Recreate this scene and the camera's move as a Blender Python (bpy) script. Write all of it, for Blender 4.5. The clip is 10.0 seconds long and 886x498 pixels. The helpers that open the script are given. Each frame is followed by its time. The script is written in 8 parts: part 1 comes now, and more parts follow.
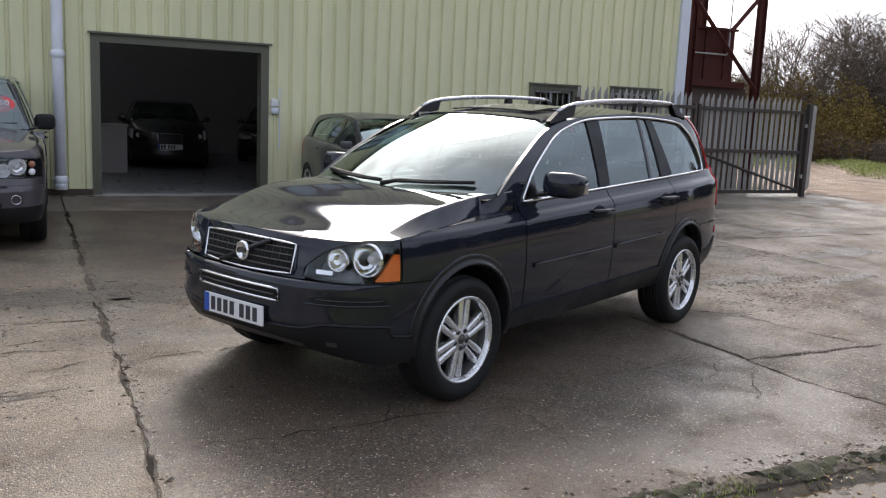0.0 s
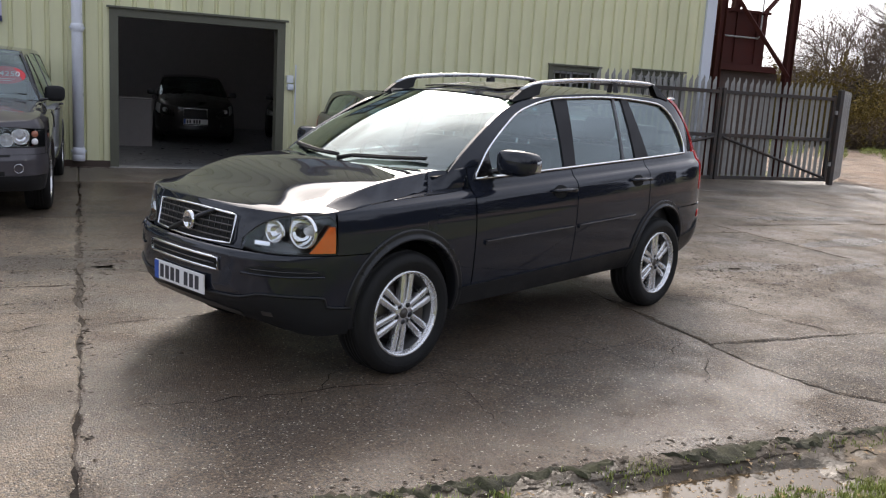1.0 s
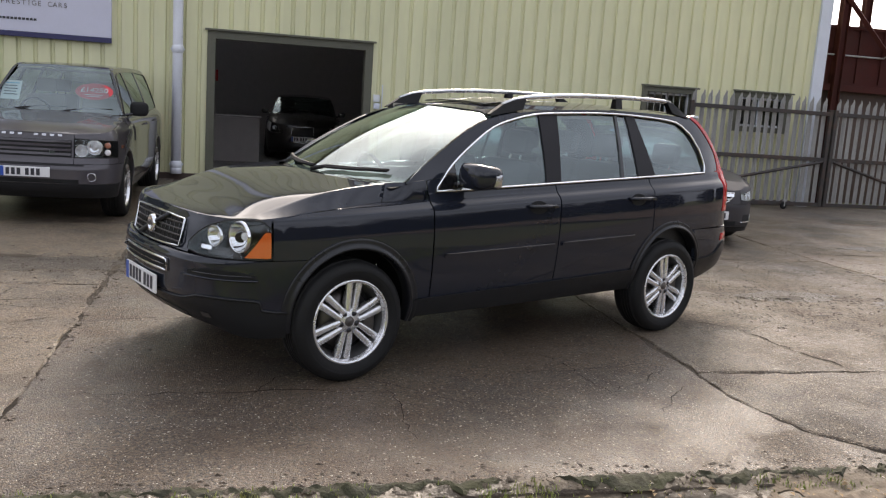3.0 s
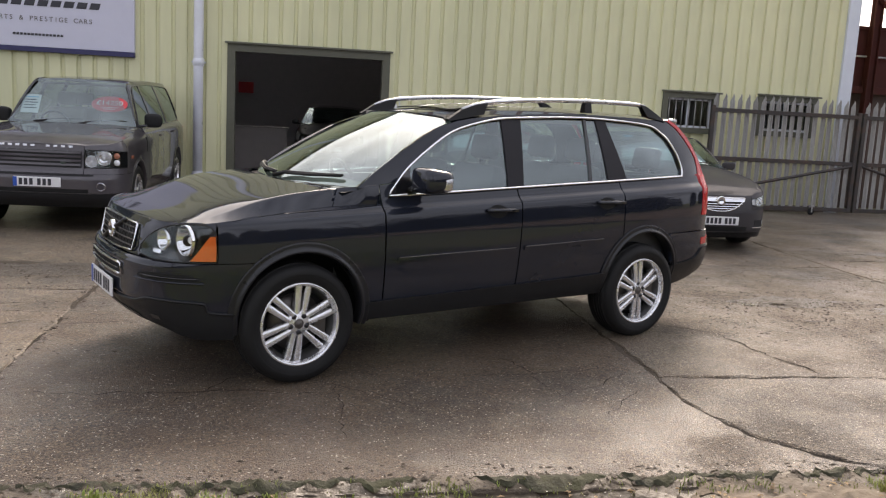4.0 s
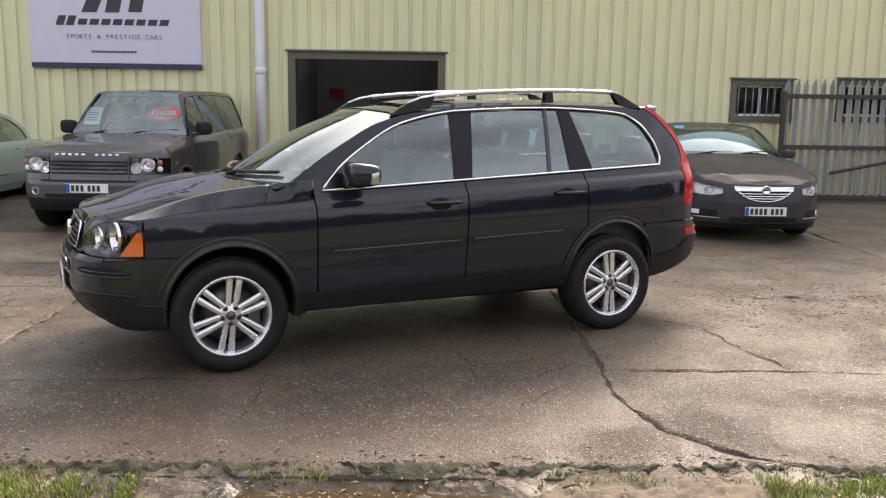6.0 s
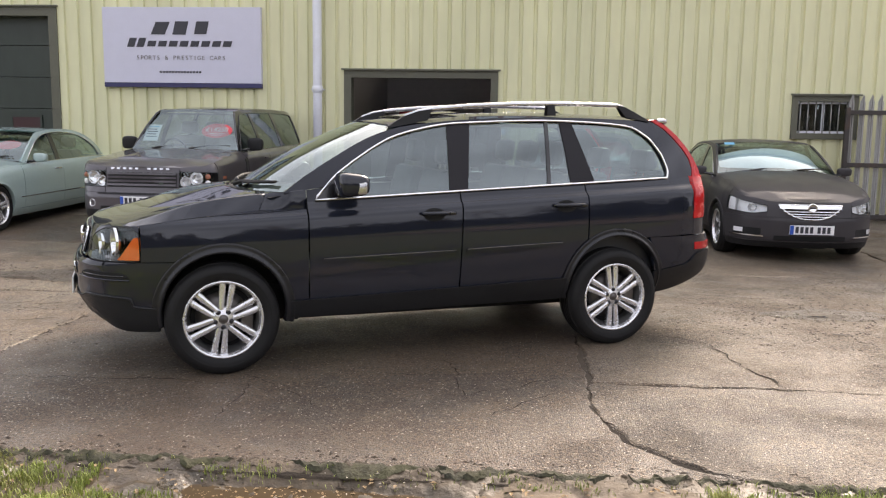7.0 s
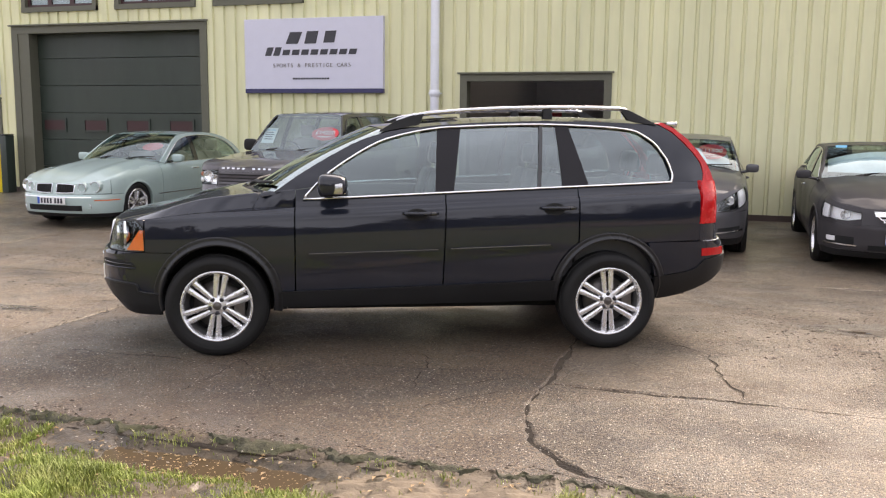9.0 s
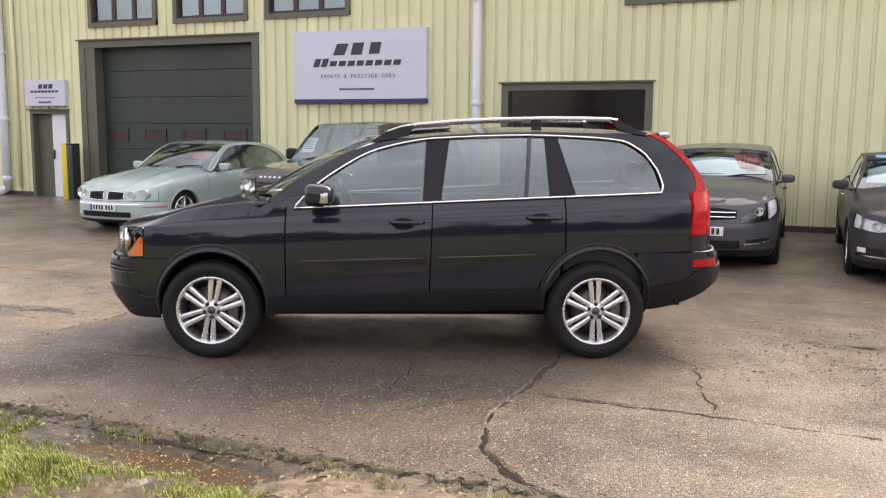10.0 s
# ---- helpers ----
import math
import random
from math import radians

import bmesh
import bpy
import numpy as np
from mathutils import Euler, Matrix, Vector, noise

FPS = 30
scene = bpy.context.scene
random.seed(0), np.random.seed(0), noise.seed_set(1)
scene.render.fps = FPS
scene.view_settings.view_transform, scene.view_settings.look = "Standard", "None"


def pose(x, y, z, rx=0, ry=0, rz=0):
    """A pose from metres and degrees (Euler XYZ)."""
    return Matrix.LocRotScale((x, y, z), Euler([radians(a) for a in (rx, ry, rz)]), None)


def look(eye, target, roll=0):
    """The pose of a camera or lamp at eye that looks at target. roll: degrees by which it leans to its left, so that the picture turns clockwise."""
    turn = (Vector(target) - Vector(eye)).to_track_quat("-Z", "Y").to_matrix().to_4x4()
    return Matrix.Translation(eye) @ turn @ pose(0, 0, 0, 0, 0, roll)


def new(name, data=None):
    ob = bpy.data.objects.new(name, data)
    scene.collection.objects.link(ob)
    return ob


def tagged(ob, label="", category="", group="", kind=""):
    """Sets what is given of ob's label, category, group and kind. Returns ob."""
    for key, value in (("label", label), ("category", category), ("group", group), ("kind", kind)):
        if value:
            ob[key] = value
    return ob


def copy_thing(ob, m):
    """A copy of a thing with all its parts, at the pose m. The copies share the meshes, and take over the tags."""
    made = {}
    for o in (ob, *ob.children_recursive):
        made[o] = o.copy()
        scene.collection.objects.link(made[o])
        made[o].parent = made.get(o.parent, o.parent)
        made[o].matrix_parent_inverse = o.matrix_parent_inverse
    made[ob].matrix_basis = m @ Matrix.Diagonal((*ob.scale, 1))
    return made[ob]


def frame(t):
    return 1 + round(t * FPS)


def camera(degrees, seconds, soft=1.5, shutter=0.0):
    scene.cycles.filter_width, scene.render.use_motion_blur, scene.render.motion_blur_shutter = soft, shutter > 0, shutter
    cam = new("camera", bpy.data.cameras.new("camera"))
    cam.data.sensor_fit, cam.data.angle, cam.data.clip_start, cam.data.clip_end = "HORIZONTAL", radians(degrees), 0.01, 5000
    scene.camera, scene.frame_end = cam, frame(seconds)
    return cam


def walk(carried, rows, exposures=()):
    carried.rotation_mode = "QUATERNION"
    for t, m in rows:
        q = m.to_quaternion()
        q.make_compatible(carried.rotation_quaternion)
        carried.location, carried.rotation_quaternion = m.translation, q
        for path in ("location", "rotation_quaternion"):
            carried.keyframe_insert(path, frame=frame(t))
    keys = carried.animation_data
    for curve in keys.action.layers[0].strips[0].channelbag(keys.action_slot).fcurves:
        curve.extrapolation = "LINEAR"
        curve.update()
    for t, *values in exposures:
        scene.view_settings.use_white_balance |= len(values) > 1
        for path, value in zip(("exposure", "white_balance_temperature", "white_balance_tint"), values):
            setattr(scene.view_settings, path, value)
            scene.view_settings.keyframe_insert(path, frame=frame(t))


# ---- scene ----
cam = camera(54.1, 10.0, soft=1.2)
PATH = [
    (0, (-0.953, -14.489, 1.644), (-0.089, -12.713, 1.328), 2.5),
    (0.5, (-0.692, -14.683, 1.648), (0.102, -12.88, 1.302), 3.1),
    (1, (-0.444, -14.765, 1.644), (0.325, -12.955, 1.281), 3.5),
    (1.5, (-0.203, -14.866, 1.668), (0.526, -13.036, 1.322), 4.3),
    (2, (0.096, -14.997, 1.656), (0.713, -13.126, 1.309), 4.8),
    (2.5, (0.354, -15.076, 1.653), (0.871, -13.175, 1.303), 4.6),
    (3.8, (1.131, -15.262, 1.657), (1.491, -13.318, 1.35), 3.0),
    (4, (1.243, -15.301, 1.66), (1.574, -13.355, 1.343), 3.1),
    (4.5, (1.514, -15.269, 1.633), (1.792, -13.318, 1.296), 3.4),
    (5, (1.805, -15.303, 1.631), (1.986, -13.34, 1.298), 2.7),
    (5.5, (2.131, -15.397, 1.626), (2.233, -13.425, 1.309), 1.9),
    (5.7, (2.278, -15.44, 1.653), (2.353, -13.468, 1.326), 1.4),
    (6.8, (2.968, -15.48, 1.611), (2.854, -13.504, 1.323), 0.7),
    (7, (3.114, -15.519, 1.602), (2.948, -13.546, 1.322), 0.8),
    (7.5, (3.523, -15.546, 1.629), (3.261, -13.582, 1.356), 0.7),
    (8, (3.883, -15.458, 1.601), (3.563, -13.501, 1.337), 0.6),
    (8.5, (4.202, -15.42, 1.624), (3.752, -13.487, 1.373), 0.4),
    (9, (4.59, -15.467, 1.638), (3.993, -13.579, 1.356), 0.6),
    (9.5, (4.904, -15.419, 1.634), (4.223, -13.56, 1.349), 1.2),
    (10, (5.234, -15.35, 1.664), (4.473, -13.519, 1.399), 0.5),
]
walk(cam, [(t, look(eye, target, roll)) for t, eye, target, roll in PATH],
     exposures=[(0.0, -0.12, 6800, 14), (1.2, -0.13, 7000, 15), (2.0, -0.18, 7200, 15), (2.5, 0.0, 7250, 15), (4.5, 0.17, 7650, 18), (5.5, 0.3, 7700, 18), (7.5, 0.56, 7700, 18), (10.0, 0.70, 7950, 20)])

# ---- light: veiled low sun behind the building, bright cloud round it, duller sky opposite ----
SKY_BASE, SKY_TOP, SKY_GLOW = 6.9, 0.6, 50.0
SUN_AZ, SUN_EL = 70.0, 38.0          # degrees from +x towards +y, and above the horizon
sun_dir = Vector((math.cos(radians(SUN_EL)) * math.cos(radians(SUN_AZ)), math.cos(radians(SUN_EL)) * math.sin(radians(SUN_AZ)), math.sin(radians(SUN_EL))))
sun_data = bpy.data.lights.new("sun", "SUN")
sun_data.energy, sun_data.angle, sun_data.color = 2.9, radians(24), (1.0, 0.95, 0.87)
sun = new("sun", sun_data)
sun.matrix_world = look(sun_dir * 60, (0, 0, 0))

world = bpy.data.worlds.new("overcast")
scene.world = world
world.use_nodes = True
wt = world.node_tree
wt.nodes.clear()


def wnode(kind, **values):
    n = wt.nodes.new(kind)
    for key, v in values.items():
        n.inputs[key].default_value = v
    return n


def wmath(op, a, b):
    n = wt.nodes.new("ShaderNodeMath")
    n.operation = op
    for k, v in enumerate((a, b)):
        if isinstance(v, (int, float)):
            n.inputs[k].default_value = v
        else:
            wt.links.new(v, n.inputs[k])
    return n.outputs[0]


sky = wt.nodes.new("ShaderNodeTexSky")
sky.sky_type, sky.sun_disc = "NISHITA", False
sky.sun_elevation, sky.sun_rotation = radians(SUN_EL), radians(90 - SUN_AZ)
sky.air_density, sky.dust_density, sky.ozone_density = 1.0, 4.0, 1.0
grey = wnode("ShaderNodeHueSaturation", Saturation=0.3)
wt.links.new(sky.outputs[0], grey.inputs["Color"])
coord = wt.nodes.new("ShaderNodeTexCoord")
toward = wt.nodes.new("ShaderNodeVectorMath")
toward.operation = "DOT_PRODUCT"
toward.inputs[1].default_value = (0.30, 0.825, 0.48)
wt.links.new(coord.outputs["Generated"], toward.inputs[0])
height = wt.nodes.new("ShaderNodeSeparateXYZ")
wt.links.new(coord.outputs["Generated"], height.inputs[0])
# cloud luminance: a dull base, brighter overhead, brightest round the veiled sun
veil = wmath("ADD", wmath("MULTIPLY", wmath("MAXIMUM", height.outputs["Z"], 0.0), SKY_TOP), SKY_BASE)
shine = wmath("MULTIPLY", wmath("POWER", wmath("MAXIMUM", toward.outputs["Value"], 0.0), 9.0), SKY_GLOW)
stretch = wt.nodes.new("ShaderNodeMapping")
stretch.inputs["Scale"].default_value = (1.0, 1.0, 2.6)
wt.links.new(coord.outputs["Generated"], stretch.inputs[0])
cloud = wnode("ShaderNodeTexNoise", Scale=2.6, Detail=5)
wt.links.new(stretch.outputs[0], cloud.inputs["Vector"])
ramp = wt.nodes.new("ShaderNodeMapRange")
for key, v in (("From Min", 0.3), ("From Max", 0.7), ("To Min", 0.62), ("To Max", 1.35)):
    ramp.inputs[key].default_value = v
wt.links.new(cloud.outputs["Fac"], ramp.inputs["Value"])
tint = wt.nodes.new("ShaderNodeVectorMath")
tint.operation = "ADD"
for k, (value, tone) in enumerate(((veil, (0.83, 0.97, 1.22)), (shine, (1.05, 1.0, 0.93)))):
    n = wt.nodes.new("ShaderNodeVectorMath")
    n.operation = "SCALE"
    n.inputs[0].default_value = tone
    wt.links.new(wmath("MULTIPLY", value, ramp.outputs[0]), n.inputs["Scale"])
    wt.links.new(n.outputs[0], tint.inputs[k])
mul = wt.nodes.new("ShaderNodeMix")
mul.data_type = "RGBA"
mul.inputs["Factor"].default_value = 0.85
wt.links.new(grey.outputs[0], mul.inputs["A"])
wt.links.new(tint.outputs[0], mul.inputs["B"])
back = wnode("ShaderNodeBackground", Strength=0.15)
wt.links.new(mul.outputs["Result"], back.inputs[0])
wout = wt.nodes.new("ShaderNodeOutputWorld")
wt.links.new(back.outputs[0], wout.inputs[0])


# ---- materials ----
def link(t, a, b):
    t.links.new(a, b)


def material(name, base, rough=0.6, metal=0.0, coat=0.0, coat_rough=0.04, scale=6.0, vary=0.12, bump=0.0, bump_scale=60.0, rough_vary=0.1, spec=0.5, per_object=0.0, second=None, second_scale=1.2, second_amount=0.5, streak=1.0):
    """A painted, cast or woven surface: base colour with two scales of variation, uneven gloss and fine relief."""
    m = bpy.data.materials.new(name)
    m.use_nodes = True
    t = m.node_tree
    b = t.nodes["Principled BSDF"]
    b.inputs["Metallic"].default_value = metal
    b.inputs["Coat Weight"].default_value, b.inputs["Coat Roughness"].default_value = coat, coat_rough
    b.inputs["Specular IOR Level"].default_value = spec
    tc = t.nodes.new("ShaderNodeTexCoord")
    mp = t.nodes.new("ShaderNodeMapping")
    mp.inputs["Scale"].default_value = (1, 1, streak)
    link(t, tc.outputs["Object"], mp.inputs[0])
    fine = t.nodes.new("ShaderNodeTexNoise")
    fine.inputs["Scale"].default_value, fine.inputs["Detail"].default_value = scale * 8, 6
    wide = t.nodes.new("ShaderNodeTexNoise")
    wide.inputs["Scale"].default_value, wide.inputs["Detail"].default_value = scale, 4
    for n in (fine, wide):
        link(t, mp.outputs[0], n.inputs["Vector"])
    add = t.nodes.new("ShaderNodeMath")
    add.operation = "ADD"
    link(t, fine.outputs["Fac"], add.inputs[0])
    link(t, wide.outputs["Fac"], add.inputs[1])
    rng = t.nodes.new("ShaderNodeMapRange")
    rng.inputs["From Min"].default_value, rng.inputs["From Max"].default_value = 0.6, 1.4
    rng.inputs["To Min"].default_value, rng.inputs["To Max"].default_value = 1 - vary, 1 + vary
    link(t, add.outputs[0], rng.inputs["Value"])
    mx = t.nodes.new("ShaderNodeMix")
    mx.data_type, mx.blend_type = "RGBA", "MULTIPLY"
    mx.inputs["Factor"].default_value = 1
    mx.inputs["A"].default_value = (*base, 1)
    last = rng.outputs[0]
    if per_object:
        info = t.nodes.new("ShaderNodeObjectInfo")
        r2 = t.nodes.new("ShaderNodeMapRange")
        r2.inputs["To Min"].default_value, r2.inputs["To Max"].default_value = 1 - per_object, 1 + per_object
        link(t, info.outputs["Random"], r2.inputs["Value"])
        mm = t.nodes.new("ShaderNodeMath")
        mm.operation = "MULTIPLY"
        link(t, last, mm.inputs[0])
        link(t, r2.outputs[0], mm.inputs[1])
        last = mm.outputs[0]
    link(t, last, mx.inputs["B"])
    colour = mx.outputs["Result"]
    if second:
        blot = t.nodes.new("ShaderNodeTexNoise")
        blot.inputs["Scale"].default_value, blot.inputs["Detail"].default_value = second_scale, 7
        link(t, mp.outputs[0], blot.inputs["Vector"])
        edge = t.nodes.new("ShaderNodeMapRange")
        edge.inputs["From Min"].default_value, edge.inputs["From Max"].default_value = 0.48, 0.68
        edge.inputs["To Max"].default_value = second_amount
        link(t, blot.outputs["Fac"], edge.inputs["Value"])
        mix = t.nodes.new("ShaderNodeMix")
        mix.data_type = "RGBA"
        link(t, edge.outputs[0], mix.inputs["Factor"])
        link(t, colour, mix.inputs["A"])
        mix.inputs["B"].default_value = (*second, 1)
        colour = mix.outputs["Result"]
    link(t, colour, b.inputs["Base Color"])
    rr = t.nodes.new("ShaderNodeMapRange")
    rr.inputs["From Min"].default_value, rr.inputs["From Max"].default_value = 0.3, 0.7
    rr.inputs["To Min"].default_value, rr.inputs["To Max"].default_value = max(0.02, rough - rough_vary), min(1, rough + rough_vary)
    link(t, wide.outputs["Fac"], rr.inputs["Value"])
    link(t, rr.outputs[0], b.inputs["Roughness"])
    if bump:
        bn = t.nodes.new("ShaderNodeTexNoise")
        bn.inputs["Scale"].default_value, bn.inputs["Detail"].default_value = bump_scale, 5
        link(t, mp.outputs[0], bn.inputs["Vector"])
        bp = t.nodes.new("ShaderNodeBump")
        bp.inputs["Strength"].default_value, bp.inputs["Distance"].default_value = bump, 0.01
        link(t, bn.outputs["Fac"], bp.inputs["Height"])
        link(t, bp.outputs[0], b.inputs["Normal"])
    return m


def glass(name, tint, gloss_least=0.12, rough=0.0):
    """A thin pane: clear and slightly tinted, with a real mirror gloss by Fresnel."""
    m = bpy.data.materials.new(name)
    m.use_nodes = True
    t = m.node_tree
    t.nodes.clear()
    out = t.nodes.new("ShaderNodeOutputMaterial")
    clear = t.nodes.new("ShaderNodeBsdfTransparent")
    clear.inputs[0].default_value = (*tint, 1)
    gloss = t.nodes.new("ShaderNodeBsdfGlossy")
    gloss.inputs["Roughness"].default_value = rough
    gloss.inputs["Color"].default_value = (0.88, 0.99, 1.0, 1)
    fres = t.nodes.new("ShaderNodeLayerWeight")
    fres.inputs[0].default_value = 0.5
    fifth = t.nodes.new("ShaderNodeMath")
    fifth.operation = "POWER"
    fifth.inputs[1].default_value = 4.6
    twice = t.nodes.new("ShaderNodeMath")
    twice.operation, twice.use_clamp = "MULTIPLY_ADD", True
    twice.inputs[1].default_value, twice.inputs[2].default_value = 0.9, gloss_least
    mix = t.nodes.new("ShaderNodeMixShader")
    link(t, fres.outputs["Facing"], fifth.inputs[0])
    link(t, fifth.outputs[0], twice.inputs[0])
    link(t, twice.outputs[0], mix.inputs[0])
    link(t, clear.outputs[0], mix.inputs[1])
    link(t, gloss.outputs[0], mix.inputs[2])
    link(t, mix.outputs[0], out.inputs[0])
    return m


def concrete(name, base, wet=0.55, stain=(0.045, 0.036, 0.029), film_most=0.8):
    """Worn wet concrete: aggregate flecks, wide stains, damp patches that shine more."""
    m = bpy.data.materials.new(name)
    m.use_nodes = True
    t = m.node_tree
    b = t.nodes["Principled BSDF"]
    tc = t.nodes.new("ShaderNodeNewGeometry")

    def noise_node(scale, detail=6, rough=0.6):
        n = t.nodes.new("ShaderNodeTexNoise")
        n.inputs["Scale"].default_value, n.inputs["Detail"].default_value, n.inputs["Roughness"].default_value = scale, detail, rough
        link(t, tc.outputs["Position"], n.inputs["Vector"])
        return n.outputs["Fac"]

    def remap(value, a, c, lo, hi):
        r = t.nodes.new("ShaderNodeMapRange")
        for key, v in (("From Min", a), ("From Max", c), ("To Min", lo), ("To Max", hi)):
            r.inputs[key].default_value = v
        link(t, value, r.inputs["Value"])
        return r.outputs[0]

    def blend(fac, a, c, kind="MIX"):
        x = t.nodes.new("ShaderNodeMix")
        x.data_type, x.blend_type = "RGBA", kind
        for sock, v in (("Factor", fac), ("A", a), ("B", c)):
            if isinstance(v, (tuple, float, int)):
                x.inputs[sock].default_value = (*v, 1) if isinstance(v, tuple) else v
            else:
                link(t, v, x.inputs[sock])
        return x.outputs["Result"]

    info = t.nodes.new("ShaderNodeObjectInfo")
    col = blend(1.0, base, remap(noise_node(48, 9, 0.88), 0.36, 0.64, 0.15, 1.85), "MULTIPLY")
    col = blend(1.0, col, remap(noise_node(1.1, 5), 0.3, 0.7, 0.72, 1.22), "MULTIPLY")
    col = blend(1.0, col, remap(info.outputs["Random"], 0, 1, 0.88, 1.12), "MULTIPLY")
    col = blend(remap(noise_node(0.8, 8, 0.72), 0.47, 0.62, 0, 0.72), col, stain)
    vor = t.nodes.new("ShaderNodeTexVoronoi")
    vor.inputs["Scale"].default_value = 88
    link(t, tc.outputs["Position"], vor.inputs["Vector"])
    vr = t.nodes.new("ShaderNodeSeparateColor")
    link(t, vor.outputs["Color"], vr.inputs[0])
    col = blend(1.0, col, remap(vr.outputs[2], 0, 1, 0.35, 1.65), "MULTIPLY")
    fleck = t.nodes.new("ShaderNodeMath")
    fleck.operation = "MULTIPLY"
    link(t, remap(vor.outputs["Distance"], 0.2, 0.4, 1, 0), fleck.inputs[0])
    link(t, remap(vr.outputs[0], 0.78, 0.98, 0, 1.0), fleck.inputs[1])
    col = blend(fleck.outputs[0], col, (0.58, 0.52, 0.44))
    dark = t.nodes.new("ShaderNodeMath")
    dark.operation = "MULTIPLY"
    link(t, remap(vor.outputs["Distance"], 0.2, 0.36, 1, 0), dark.inputs[0])
    link(t, remap(vr.outputs[1], 0.6, 0.9, 0, 0.8), dark.inputs[1])
    col = blend(dark.outputs[0], col, (0.04, 0.035, 0.03))
    col = blend(remap(noise_node(0.33, 7, 0.68), 0.46, 0.66, 0, 0.55), col, tuple(0.72 * c * k for c, k in zip(base, (1.12, 0.92, 0.74))))
    col = blend(remap(noise_node(2.3, 6, 0.7), 0.56, 0.72, 0, 0.42), col, tuple(1.5 * c for c in base))
    stones = t.nodes.new("ShaderNodeTexVoronoi")
    stones.inputs["Scale"].default_value = 37
    link(t, tc.outputs["Position"], stones.inputs["Vector"])
    sr = t.nodes.new("ShaderNodeSeparateColor")
    link(t, stones.outputs["Color"], sr.inputs[0])
    big = t.nodes.new("ShaderNodeMath")
    big.operation = "MULTIPLY"
    link(t, remap(stones.outputs["Distance"], 0.16, 0.26, 1, 0), big.inputs[0])
    link(t, remap(sr.outputs[0], 0.86, 0.97, 0, 0.85), big.inputs[1])
    col = blend(big.outputs[0], col, (0.46, 0.39, 0.30))
    link(t, col, b.inputs["Base Color"])
    damp = noise_node(1.1, 9, 0.72)
    link(t, remap(damp, 0.41, 0.59, wet + 0.14, wet - 0.2), b.inputs["Roughness"])
    b.inputs["Specular IOR Level"].default_value = 0.55
    b.inputs["Coat Weight"].default_value = 0.35
    link(t, remap(damp, 0.40, 0.585, film_most * 0.04, film_most), b.inputs["Coat Weight"])
    b.inputs["Coat Roughness"].default_value = 0.24
    b.inputs["Coat IOR"].default_value = 1.4
    bp = t.nodes.new("ShaderNodeBump")
    bp.inputs["Strength"].default_value, bp.inputs["Distance"].default_value = 0.9, 0.02
    hs = t.nodes.new("ShaderNodeMath")
    hs.operation = "ADD"
    link(t, noise_node(85, 5), hs.inputs[0])
    link(t, remap(vor.outputs["Distance"], 0, 0.5, 0.5, 0), hs.inputs[1])
    link(t, hs.outputs[0], bp.inputs["Height"])
    link(t, bp.outputs[0], b.inputs["Normal"])
    film = t.nodes.new("ShaderNodeBump")
    film.inputs["Strength"].default_value, film.inputs["Distance"].default_value = 0.45, 0.01
    link(t, hs.outputs[0], film.inputs["Height"])
    link(t, film.outputs[0], b.inputs["Coat Normal"])
    return m


M = {}
M["cladding"] = material("pale green coated steel", (0.70, 0.685, 0.435), 0.5, scale=0.9, vary=0.07, spec=0.4, per_object=0.025, second=(0.48, 0.49, 0.31), second_scale=0.8, second_amount=0.3, streak=0.18)
M["olive_trim"] = material("dark olive coated trim", (0.105, 0.105, 0.075), 0.5, vary=0.12)
M["green_door"] = material("dark green sectional door", (0.024, 0.036, 0.028), 0.45, scale=0.8, vary=0.25, second=(0.038, 0.05, 0.038), second_scale=0.7, second_amount=0.5, streak=0.3)
M["pvc"] = material("white plastic pipe", (0.74, 0.76, 0.82), 0.35, vary=0.06, second=(0.5, 0.51, 0.5), second_scale=2, second_amount=0.3)
M["flashing"] = material("pale grey corner flashing", (0.62, 0.66, 0.72), 0.45, vary=0.06)
M["brick_dark"] = material("dark damp brickwork", (0.075, 0.05, 0.04), 0.7, vary=0.3, bump=0.4)
M["galv"] = material("weathered galvanised steel", (0.36, 0.355, 0.34), 0.45, metal=0.35, scale=3, vary=0.22, streak=0.3, per_object=0.12, second=(0.2, 0.2, 0.2), second_amount=0.4)
M["dark_steel"] = material("dark painted steel", (0.035, 0.03, 0.028), 0.55, vary=0.2, second=(0.09, 0.045, 0.025), second_scale=5, second_amount=0.5)
M["oxide"] = material("red oxide painted steel", (0.062, 0.017, 0.014), 0.75, spec=0.2, vary=0.2, second=(0.05, 0.02, 0.015), second_amount=0.6)
M["frame_maroon"] = material("dark maroon window frame", (0.045, 0.014, 0.016), 0.4)
M["blind"] = material("pale vertical blind", (0.62, 0.65, 0.70), 0.7, vary=0.08)
M["sign_face"] = material("pale lilac grey sign panel", (0.58, 0.58, 0.68), 0.4, vary=0.03)
M["sign_blue"] = material("dark blue sign edge", (0.03, 0.03, 0.10), 0.4)
M["ink"] = material("dark grey lettering", (0.035, 0.035, 0.045), 0.5)
M["white_door"] = material("white painted door", (0.72, 0.74, 0.78), 0.45, vary=0.05)
M["yellow"] = material("yellow painted post", (0.72, 0.55, 0.02), 0.45)
M["interior_wall"] = material("grey plastered inner wall", (0.42, 0.39, 0.38), 0.8, vary=0.1)
M["interior_floor"] = material("grey painted floor", (0.16, 0.16, 0.16), 0.35, vary=0.15)
M["roof"] = material("grey roof sheet", (0.25, 0.26, 0.25), 0.6)
M["slab"] = concrete("worn damp concrete", (0.1220, 0.0850, 0.0540), film_most=1.0)
